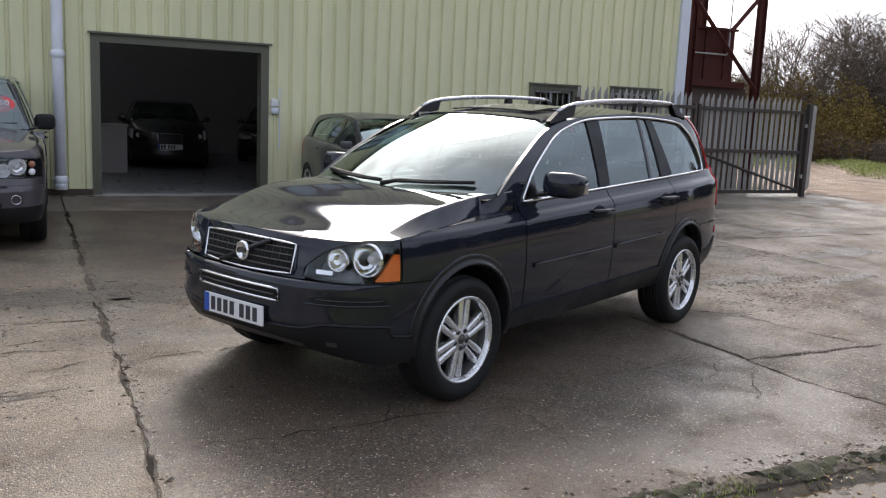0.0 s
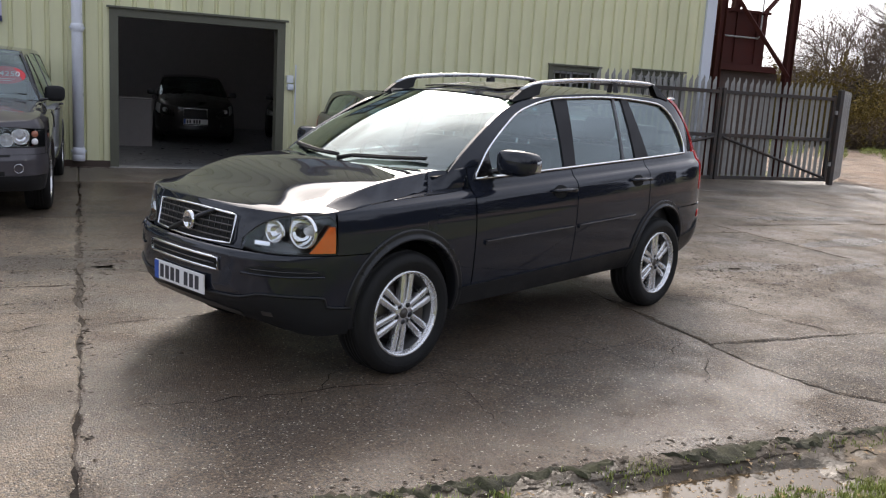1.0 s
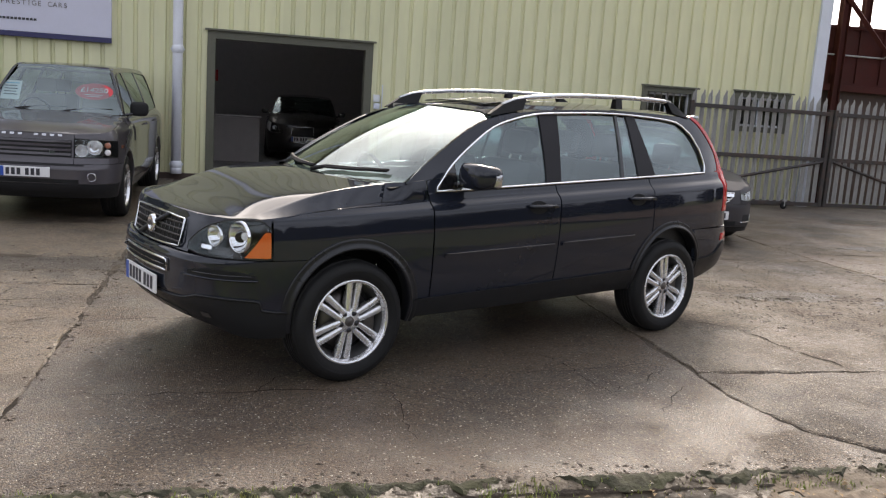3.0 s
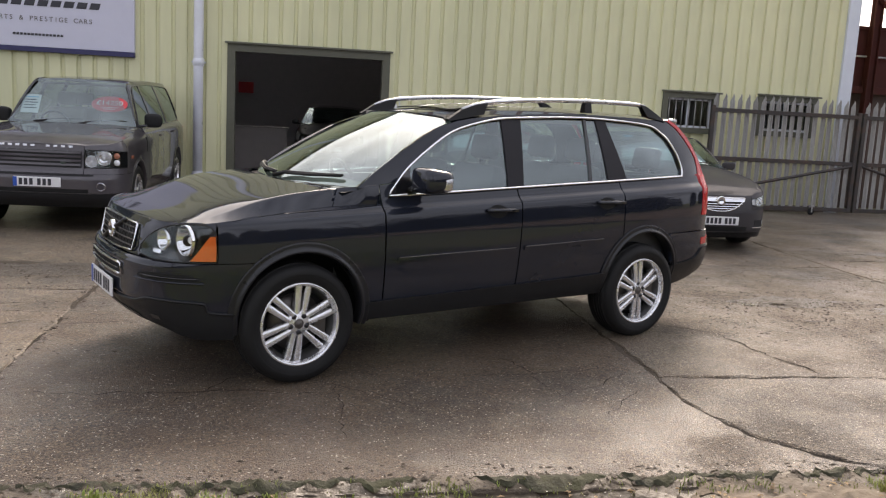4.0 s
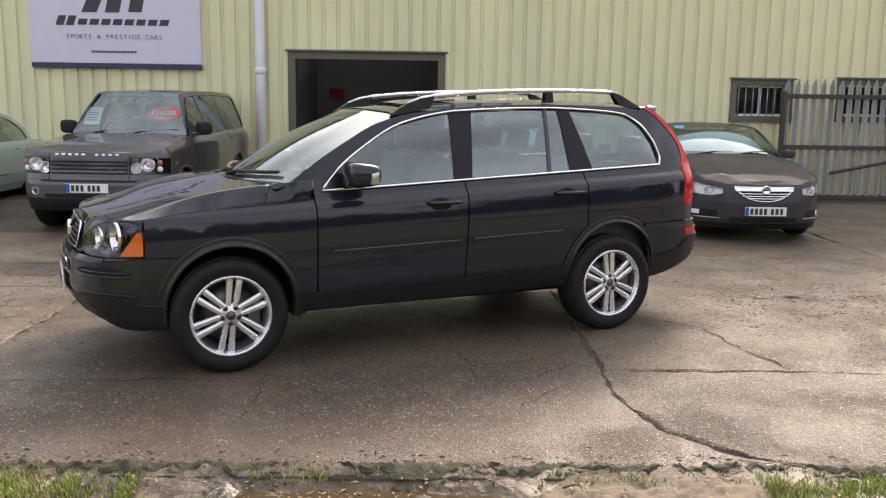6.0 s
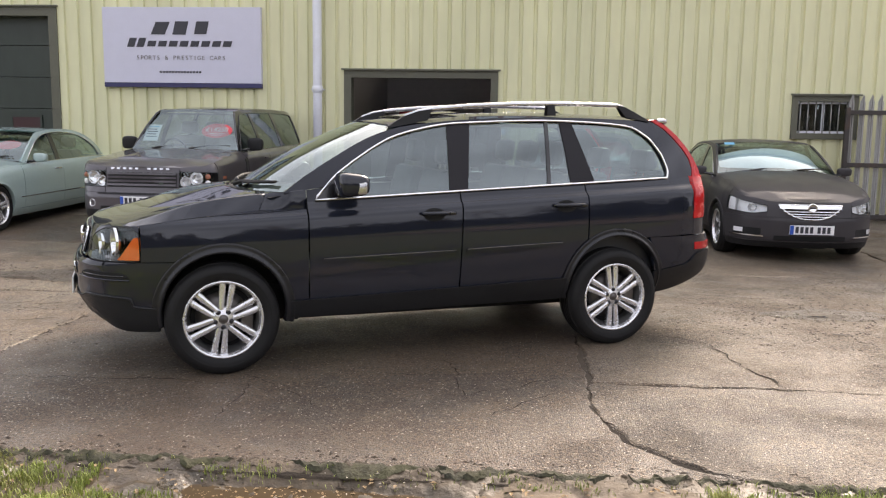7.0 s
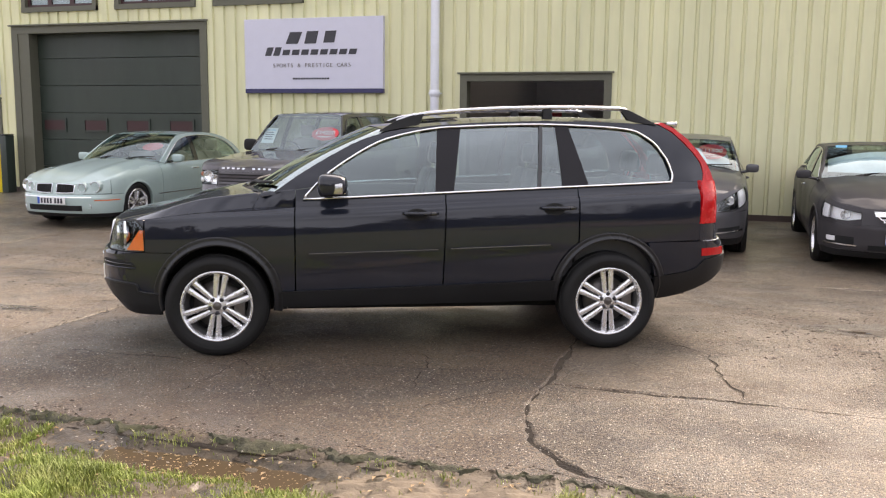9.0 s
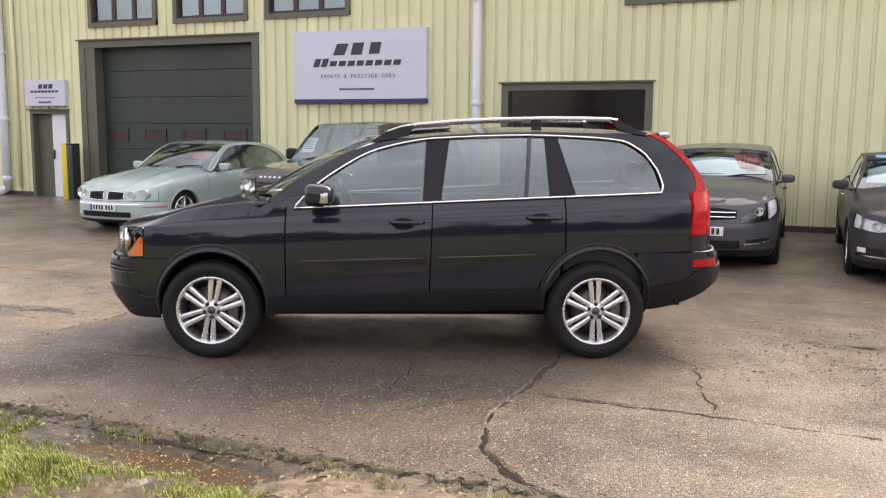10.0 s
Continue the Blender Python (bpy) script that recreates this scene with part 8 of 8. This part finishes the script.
# tall square off-roader
RR = dict(paint="paint_bronze", wb=2.88, axle_z=0.385, arch=0.43, lip=0.03, axle=0,
          plan=[(-0.86, 0), (-0.855, 0.3), (-0.84, 0.5), (-0.79, 0.68), (-0.70, 0.82), (-0.56, 0.91), (-0.38, 0.945), (0, 0.96), (1.4, 0.967), (2.8, 0.96), (3.5, 0.935), (3.85, 0.89), (4.0, 0.80), (4.06, 0.5), (4.08, 0)],
          front=[(0.2, 0.16), (0.32, 0.07), (0.42, 0.0), (0.62, 0.0), (0.70, 0.03), (0.78, 0.06), (1.0, 0.085), (1.1, 0.14)],
          rear=[(0.2, 0.2), (0.4, 0.02), (0.8, 0.0), (1.2, 0.05)], sides=[(0.2, -0.1), (0.4, -0.03), (0.6, 0.0), (0.95, 0.0), (1.08, -0.015), (1.13, -0.05), (1.18, -0.11), (1.25, -0.15)], lift=1.18,
          belt=[(-0.9, 1.10), (0.6, 1.165), (4.1, 1.20)], green=[(0.3, 0.795), (0.8, 0.815), (2.5, 0.83), (3.6, 0.82), (4.0, 0.77)],
          edge=[(-0.86, 1.02), (-0.75, 1.04), (-0.5, 1.085), (0.0, 1.135), (0.6, 1.19)], crown=0.03, ridge=0.008, cowl=(0.50, 1.205), cowl_bow=0.16, bumper_top=0.69, nose_half=0.49, chin=0.47, low=0.30, door_low=0.42,
          lamp_in=0.50, lamp_end=-0.52, lamp_low=[(0, 0.765), (1, 0.765)], lamp_top=[(0, 0.975), (1, 0.955)], bowls=[(0.572, 0.838, 0.068), (0.708, 0.880, 0.082)], signal=None, lamp_back="gloss_black", lamp_deep=0.12, bowl_off=-0.022, side_glass="glass_privacy",
          doors=(0.60, 1.62, 2.66), tail_x=3.9, tail_z=(0.85, 1.2), plate_z=0.595, plate=(3, 3), track=0.82, wheel=(0.38, 0.255, 0.254, 6, False, 0.075),
          inner=[(0.68, 1.17), (0.86, 1.40), (1.04, 1.60), (1.2, 1.70), (1.6, 1.73), (2.4, 1.74), (3.2, 1.725), (3.7, 1.70), (3.84, 1.64), (3.90, 1.20)],
          outer=[(0.62, 1.20), (0.78, 1.43), (0.96, 1.64), (1.12, 1.755), (1.6, 1.785), (2.4, 1.793), (3.2, 1.78), (3.76, 1.755), (3.93, 1.68), (4.0, 1.20)], top_i=3, dark_pillars=True,
          screen_top=(1.03, 1.78), roof_end=3.76, rear_base=(4.0, 1.22), third_light=True, mirror=(0.90, 0.96, 1.28, 0.14, 0.23, 0.18), mirror_paint="plastic_black", seats="seat_pale", seat_up=0.05)


def car_rr():
    y0 = -3.86
    root, b = parked_car("off_road_car", pose(-1.70, y0, 0.012, 0, 0, 88.5) @ pose(0, 0, 0, 0, -0.7, 0), "brownish grey square off-road car with a red price sticker", RR)
    g = b.nose("grille", -0.47, 0.47, 0.765, 0.955, M["plastic_charcoal"], 0.004, 16, 3, label="grey louvred grille")
    for k in range(4):
        z = 0.785 + 0.047 * k
        b.nose("slat", -0.46, 0.46, z, z + 0.026, M["paint_bronze"], 0.022, 12, 2, parent=g, thick=0.022)
    em = b.nose("badge", -0.30, -0.245, 0.805, 0.832, M["green_door"], 0.03, 4, 2, parent=g)
    bars_z = 1.022
    for k in range(10):
        if k == 5:
            continue
        y = 0.40 - k * 0.083
        b.nose("letter_bar", y - 0.022, y + 0.022, 0.993, 1.016, M["satin"], 0.006, 2, 1, thick=0.004, label="plain silver bonnet bar")
    b.nose("lower_intake", -0.55, 0.55, 0.475, 0.52, M["cavity"], 0.008, 14, 2)
    b.nose("bumper_strip", -0.60, 0.60, 0.672, 0.69, M["plastic_black"], 0.01, 14, 1)
    for side in (-1, 1):
        round_lamp(root, b.at(b.sy(0.68), 0.55, 0.006, side), (-1, side * 0.2, 0), 0.045, 0.03, "fog_lamp")
        for zz, mt in ((0.905, "lens_dull"), (0.825, "lens_white")):
            lens = part("signal_lamp", lathe([(0.0, 0.012), (0.022, 0.010), (0.033, 0.002), (0.036, -0.012)], 20, "x"), M[mt], root, "small round signal lamp")
            lens.matrix_local = Matrix.Translation(b.at(b.sy(0.835), zz, 0.002, side)) @ Vector((-1, side * 0.55, 0)).to_track_quat("X", "Z").to_matrix().to_4x4()
        b.panel("side_vent", [((b.sx(x), 0.90), (b.sx(x + 0.01), 1.08)) for x in (0.48, 0.52, 0.56)], M["plastic_black"], 3, 0.006, side)
        b.panel("side_repeater", [((b.sx(x), 0.86), (b.sx(x), 0.90)) for x in (-0.40, -0.35, -0.3)], M["lens_dull"], 2, 0.004, side)
    price_sticker(root, (0.80, -0.42, 1.47), 38, "\u00a314250", 0.46, 0.26)
    pp = part("notice", boxes((-0.11, 0.11, -0.002, 0.002, -0.15, 0.15)), M["paper"], root, "white printed notice", smooth=False)
    pp.matrix_local = Matrix.Translation((0.84, 0.58, 1.43)) @ pose(0, 0, 0, 0, 0, -90) @ pose(0, 0, 0, -40)
    for k in range(5):
        part("bar", boxes((-0.08, 0.08 - 0.02 * (k % 2), -0.004, -0.002, 0.1 - 0.045 * k, 0.115 - 0.045 * k)), M["sky_blue"] if k == 0 else M["ink"], pp, smooth=False)
    return root


# low four-lamp saloon
JAG = dict(paint="paint_seafrost", round_only=True, wb=3.10, axle_z=0.335, arch=0.36, bright=True,
           plan=[(-0.90, 0), (-0.89, 0.2), (-0.865, 0.4), (-0.80, 0.58), (-0.70, 0.72), (-0.54, 0.83), (-0.34, 0.885), (0, 0.91), (1.5, 0.925), (3.0, 0.905), (3.6, 0.86), (3.95, 0.76), (4.12, 0.5), (4.17, 0)],
           front=[(0.15, 0.1), (0.25, 0.02), (0.35, 0.0), (0.47, 0.0), (0.50, 0.03), (0.56, 0.05), (0.70, 0.09), (0.8, 0.2), (0.9, 0.35)],
           rear=[(0.2, 0.1), (0.4, 0.0), (0.6, 0.0), (0.9, 0.1)], sides=[(0.15, -0.1), (0.3, -0.03), (0.5, 0.0), (0.7, 0.0), (0.82, -0.015), (0.88, -0.035), (0.93, -0.07), (1.0, -0.12)], lift=0.93,
           belt=[(-0.9, 0.80), (0.8, 0.925), (2.8, 0.955), (4.2, 0.90)], green=[(0.5, 0.80), (1.0, 0.83), (2.2, 0.83), (3.0, 0.78), (3.5, 0.70)],
           edge=[(-0.90, 0.685), (-0.80, 0.70), (-0.65, 0.735), (-0.4, 0.80), (0.0, 0.875), (0.8, 0.955)], crown=0.055, ridge=0.022, cowl=(0.62, 0.985), cowl_bow=0.2, bumper_top=0.525, nose_half=0.50, chin=0.235, low=0.18, door_low=0.29,
           lamp_in=0.40, lamp_end=-0.56, lamp_low=[(0, 0.575), (0.5, 0.56), (1, 0.565)], lamp_top=[(0, 0.665), (0.4, 0.705), (0.8, 0.725), (1, 0.70)], bowls=[(0.475, 0.63, 0.066), (0.655, 0.645, 0.078)], signal=None, lamp_back="paint_seafrost",
           doors=(0.62, 1.72, 2.70), tail_x=3.85, tail_z=(0.6, 0.86), plate_z=0.43, plate=(4, 3), track=0.775, wheel=(0.335, 0.235, 0.235, 5, True, 0.06),
           inner=[(0.80, 0.935), (1.05, 1.12), (1.30, 1.27), (1.55, 1.355), (1.9, 1.385), (2.3, 1.37), (2.7, 1.30), (2.98, 1.18), (3.12, 1.08), (3.2, 0.965)],
           outer=[(0.72, 0.97), (0.98, 1.15), (1.24, 1.31), (1.48, 1.40), (1.9, 1.43), (2.35, 1.42), (2.8, 1.35), (3.1, 1.23), (3.32, 1.10), (3.42, 0.96)], top_i=3, screen_top=(1.38, 1.425), roof_end=2.62, rear_base=(3.45, 0.97), mirror=(0.98, 0.97, 1.02, 0.13, 0.22, 0.13), seats="seat_pale")


def car_jag():
    root, b = parked_car("saloon_car", pose(-5.17, -3.66, 0.012, 0, 0, 89.0) @ pose(0, 0, 0, 0, -0.7, 0), "pale green metallic saloon with four round headlamps", JAG)
    for side in (-1, 1):
        y0, y1 = (0.045, 0.355)
        g = b.nose("grille", side * y0, side * y1, lambda y: 0.55 + 0.09 * max(0, abs(y) - 0.22), lambda y: 0.672 + 0.03 * (0.36 - abs(y)) - 0.1 * max(0, abs(y) - 0.28), M["cavity"], 0.004, 8, 2, label="dark half grille in a chrome frame")
        b.ring("grille_frame", side * y0, side * y1, lambda y: 0.546 + 0.09 * max(0, abs(y) - 0.22), lambda y: 0.675 + 0.03 * (0.36 - abs(y)) - 0.1 * max(0, abs(y) - 0.28), 0.007, M["chrome"], 0.008, parent=g)
        for k in range(7):
            y = side * (0.075 + 0.042 * k)
            part("slat", tube([b.at(b.sy(abs(y)), z, 0.008, side) for z in (0.57, 0.61, 0.655)], 0.003, 4), M["gloss_black"], g)
        b.panel("side_strip", [((b.sx(x), 0.43), (b.sx(x), 0.445)) for x in np.linspace(-0.75, -0.42, 6)], M["lens_amber"], 1, 0.008, side)
        b.panel("bright_strip", [((b.sx(x), 0.45), (b.sx(x), 0.464)) for x in np.linspace(0.5, 2.55, 10)], M["chrome"], 1, 0.006, side)
        round_lamp(root, b.at(b.sy(0.6), 0.345, 0.0, side), (-1, side * 0.2, 0), 0.035, 0.03, "fog_lamp")
    b.nose("bumper_strip", -0.62, 0.62, 0.478, 0.492, M["chrome"], 0.01, 14, 1)
    b.nose("lower_intake", -0.5, 0.5, 0.275, 0.36, M["cavity"], 0.006, 14, 2)
    price_sticker(root, (1.05, -0.42, 1.20), 58, "", 0.40, 0.24)
    return root


# sleek dark saloon
INS = dict(paint="paint_grey", wb=2.737, axle_z=0.335, arch=0.365, bright=True,
           plan=[(-0.965, 0), (-0.95, 0.2), (-0.915, 0.4), (-0.84, 0.58), (-0.71, 0.74), (-0.52, 0.85), (-0.3, 0.895), (0, 0.915), (1.4, 0.925), (2.7, 0.915), (3.3, 0.87), (3.65, 0.76), (3.82, 0.5), (3.87, 0)],
           front=[(0.15, 0.12), (0.25, 0.03), (0.35, 0.0), (0.50, 0.0), (0.60, 0.02), (0.70, 0.055), (0.78, 0.12), (0.9, 0.3)],
           rear=[(0.2, 0.1), (0.4, 0.0), (0.6, 0.0), (1.0, 0.1)], sides=[(0.15, -0.1), (0.3, -0.03), (0.5, 0.0), (0.76, 0.0), (0.86, -0.015), (0.92, -0.04), (0.97, -0.085), (1.05, -0.14)], lift=0.97,
           belt=[(-1, 0.83), (0.6, 0.945), (2.8, 1.02), (3.9, 1.0)], green=[(0.4, 0.80), (0.9, 0.825), (2.0, 0.825), (2.8, 0.77), (3.3, 0.68)],
           edge=[(-0.965, 0.735), (-0.87, 0.755), (-0.7, 0.80), (-0.4, 0.88), (0.0, 0.945), (0.7, 1.0)], crown=0.05, ridge=0.008, cowl=(0.48, 1.015), cowl_bow=0.22, bumper_top=0.565, nose_half=0.50, chin=0.27, low=0.19, door_low=0.29,
           lamp_in=0.50, lamp_end=-0.42, lamp_low=[(0, 0.63), (0.3, 0.60), (1, 0.62)], lamp_top=[(0, 0.70), (0.4, 0.735), (0.8, 0.775), (1, 0.79)], bowls=[(0.66, 0.668, 0.05)], signal=(0.72, 0.95, "lens_white"), lamp_back="lens_white",
           doors=(0.50, 1.55, 2.5), tail_x=3.55, tail_z=(0.7, 0.95), plate_z=0.425, plate=(4, 3), track=0.79, wheel=(0.335, 0.225, 0.225, 5, False, 0.07),
           inner=[(0.66, 0.955), (0.92, 1.13), (1.18, 1.258), (1.42, 1.335), (1.8, 1.36), (2.2, 1.33), (2.6, 1.242), (2.85, 1.154), (2.98, 1.082), (3.02, 1.03)],
           outer=[(0.58, 1.0), (0.84, 1.162), (1.1, 1.295), (1.34, 1.38), (1.8, 1.405), (2.25, 1.38), (2.75, 1.274), (3.05, 1.178), (3.25, 1.09), (3.32, 1.02)], top_i=3, screen_top=(1.22, 1.415), roof_end=2.45, rear_base=(3.45, 1.04), mirror=(0.80, 0.985, 1.03, 0.12, 0.19, 0.11))


def car_ins():
    root, b = parked_car("saloon_car", pose(6.65, -3.83, 0.012, 0, 0, 90.5) @ pose(0, 0, 0, 0, -0.7, 0), "dark grey saloon with a silver sunshade behind the windscreen", INS)
    low = lambda y: 0.548 + 0.16 * (abs(y) / 0.37) ** 2.6
    g = b.nose("grille", -0.36, 0.36, low, 0.715, M["cavity"], 0.006, 20, 3, label="dark grille with chrome bars")
    b.ring("grille_frame", -0.37, 0.37, low, 0.718, 0.008, M["chrome"], 0.012, parent=g)
    b.nose("grille_band", -0.36, 0.36, 0.672, 0.712, M["chrome"], 0.02, 16, 2, parent=g, thick=0.015)
    for k, (z, h) in enumerate(((0.58, 0.22), (0.608, 0.28), (0.638, 0.32))):
        part("slat", tube([b.at(b.sy(abs(y)), z, 0.016, -1 if y < 0 else 1) for y in np.linspace(-h, h, 13)], 0.006, 6, 1.3), M["chrome"], g)
    em = part("emblem", lathe([(0.0, -0.01), (0.038, -0.01), (0.044, -0.016), (0.054, -0.014), (0.056, 0.0)], 26, "x"), M["chrome"], g, "round chrome emblem")
    em.location = b.at(b.s_min, 0.688, 0.032)
    part("emblem_band", boxes((-0.02, -0.016, -0.03, 0.03, -0.008, 0.008)), M["ink"], em, smooth=False)
    b.nose("lower_intake", -0.42, 0.42, 0.285, 0.345, M["cavity"], 0.006, 14, 2)
    for side in (-1, 1):
        fp = b.panel("fog_recess", [((s, 0.335), (s, 0.425)) for s in np.linspace(b.sy(0.56), b.sy(0.82), 8)], M["cavity"], 2, 0.006, side)
        b.panel("fog_blade", [((s, 0.322), (s, 0.337)) for s in np.linspace(b.sy(0.53), b.sy(0.84), 8)], M["chrome"], 1, 0.02, side, parent=fp)
        b.panel("fog_lens", [((s, 0.36), (s, 0.415)) for s in np.linspace(b.sy(0.74), b.sy(0.815), 4)], M["lens_white"], 2, 0.012, side, parent=fp)
    pts = [[(0.72 + 0.20 * v * v + 0.36 * u, -0.68 * v * (1 - 0.06 * u), 1.06 + u * (0.27 - 0.12 * v * v)) for v in np.linspace(-1, 1, 15)] for u in np.linspace(0, 1, 6)]
    part("sunshade", sheet(pts), M["sunshade"], root, "silver foil sunshade")
    tag = part("hanging_tag", boxes((-0.07, 0.07, -0.002, 0.002, -0.02, 0.03)), M["sky_blue"], root, "pale blue tag", smooth=False)
    tag.matrix_local = Matrix.Translation((1.19, 0.50, 1.385)) @ pose(0, 0, 0, 0, 0, -90) @ pose(0, 0, 0, -55)
    return root


# tall compact hatchback
MER = dict(paint="paint_mid", wb=2.70, axle_z=0.32, arch=0.35,
           plan=[(-0.88, 0), (-0.865, 0.2), (-0.83, 0.4), (-0.76, 0.56), (-0.63, 0.71), (-0.46, 0.82), (-0.26, 0.865), (0, 0.882), (1.4, 0.893), (2.6, 0.88), (3.1, 0.84), (3.35, 0.74), (3.45, 0.45), (3.48, 0)],
           front=[(0.15, 0.12), (0.25, 0.03), (0.35, 0.0), (0.52, 0.0), (0.62, 0.02), (0.74, 0.055), (0.84, 0.12), (0.95, 0.3)],
           rear=[(0.2, 0.1), (0.4, 0.0), (0.6, 0.0), (1.0, 0.06)], sides=[(0.15, -0.1), (0.3, -0.03), (0.5, 0.0), (0.80, 0.0), (0.90, -0.015), (0.96, -0.04), (1.0, -0.075), (1.08, -0.13)], lift=1.0,
           belt=[(-0.9, 0.88), (0.5, 0.99), (2.6, 1.06), (3.5, 1.09)], green=[(0.2, 0.77), (0.7, 0.80), (2.0, 0.80), (2.8, 0.765), (3.3, 0.70)],
           edge=[(-0.88, 0.80), (-0.78, 0.82), (-0.6, 0.87), (-0.3, 0.95), (0.1, 1.02), (0.55, 1.06)], crown=0.05, ridge=0.006, cowl=(0.30, 1.075), cowl_bow=0.2, bumper_top=0.60, nose_half=0.46, chin=0.27, low=0.18, door_low=0.30,
           lamp_in=0.45, lamp_end=-0.30, lamp_low=[(0, 0.60), (0.4, 0.61), (1, 0.73)], lamp_top=[(0, 0.68), (0.3, 0.785), (0.7, 0.87), (1, 0.90)], bowls=[(0.66, 0.735, 0.05)], signal=(0.62, 0.95, "lens_white"), lamp_back="gloss_black",
           doors=(0.42, 1.47, 2.38), tail_x=3.18, tail_z=(0.75, 1.02), plate_z=0.50, plate=(4, 3), track=0.765, wheel=(0.325, 0.225, 0.222, 5, False, 0.07),
           inner=[(0.52, 1.0), (0.75, 1.164), (0.98, 1.292), (1.18, 1.38), (1.6, 1.425), (2.1, 1.42), (2.5, 1.38), (2.75, 1.316), (2.85, 1.22), (2.88, 1.08)],
           outer=[(0.42, 1.055), (0.66, 1.196), (0.9, 1.328), (1.08, 1.425), (1.6, 1.475), (2.1, 1.475), (2.6, 1.45), (3.0, 1.39), (3.15, 1.26), (3.2, 1.08)], top_i=3, screen_top=(0.95, 1.465), roof_end=3.0, rear_base=(3.3, 1.10), mirror=(0.66, 0.935, 1.08, 0.11, 0.17, 0.11))


def car_mer():
    root, b = parked_car("hatchback_car", pose(4.09, -3.42, 0.012, 0, 0, 90) @ pose(0, 0, 0, 0, -0.7, 0), "mid grey compact hatchback with a red price sticker", MER)
    low = lambda y: 0.625 + 0.03 * (abs(y) / 0.4)
    high = lambda y: 0.785 - 0.03 * (abs(y) / 0.4) ** 2
    g = b.nose("grille", -0.40, 0.40, low, high, M["cavity"], 0.006, 16, 3, label="dark grille with two bright bars")
    for z in (0.672, 0.728):
        part("slat", tube([b.at(b.sy(abs(y)), z, 0.02, -1 if y < 0 else 1) for y in np.linspace(-0.38, 0.38, 13)], 0.009, 6, 1.2), M["chrome"], g)
    em = part("emblem", lathe([(0.0, -0.012), (0.06, -0.012), (0.066, -0.018), (0.076, -0.014), (0.078, 0.0)], 26, "x"), M["chrome"], g, "round chrome emblem")
    em.location = b.at(b.s_min, 0.705, 0.02)
    b.nose("lower_intake", -0.45, 0.45, 0.285, 0.385, M["cavity"], 0.006, 14, 2)
    for side in (-1, 1):
        b.panel("bumper_blade", [((s, 0.335 + 0.03 * k / 7), (s, 0.35 + 0.03 * k / 7)) for k, s in enumerate(np.linspace(b.sy(0.5), b.sy(0.80), 8))], M["chrome"], 1, 0.02, side)
        b.panel("fog_recess", [((s, 0.36), (s, 0.40 + 0.02 * k / 5)) for k, s in enumerate(np.linspace(b.sy(0.52), b.sy(0.78), 6))], M["cavity"], 1, 0.006, side)
    price_sticker(root, (0.78, -0.38, 1.29), 48, "\u00a311500", 0.42, 0.30)
    pts = [[(0.50 + 0.2 * v * v + 0.30 * u, -0.64 * v * (1 - 0.06 * u), 1.11 + u * (0.24 - 0.10 * v * v)) for v in np.linspace(-1, 1, 13)] for u in np.linspace(0, 1, 5)]
    part("sunshade", sheet(pts), M["sunshade"], root, "silver foil sunshade")
    return root


car_rr()
car_jag()
car_ins()
car_mer()
inside = dict(MER, paint="paint_black", plate=(2, 3))
r1, b1 = parked_car("hatchback_car", pose(2.0, 6.2, 0.09, 0, 0, 86), "black hatchback parked in the dim showroom", inside, "cars in the showroom")
ring = b1.ring("grille_frame", -0.25, 0.25, 0.42, 0.78, 0.008, M["chrome"], 0.012)
r2, b2 = parked_car("saloon_car", pose(5.0, 8.2, 0.09, 0, 0, 70), "dark saloon parked in the dim showroom", dict(INS, paint="paint_black"), "cars in the showroom")
cab = thing("counter", pose(0.35, 4.6, 0.09), "low grey counter in the showroom", "counter")
part("body", boxes((-0.6, 0.6, -0.25, 0.25, 0, 0.95), bevel=0.01), M["interior_wall"], cab, smooth=False)
part("top", boxes((-0.63, 0.63, -0.28, 0.28, 0.95, 0.985), bevel=0.006), M["interior_wall"], cab, smooth=False)
ad = thing("poster", pose(-0.4, 11.76, 2.0), "red poster on the showroom wall", "poster")
part("sheet", boxes((-0.22, 0.22, -0.01, 0.0, -0.16, 0.16)), M["sticker_red"], ad, smooth=False)
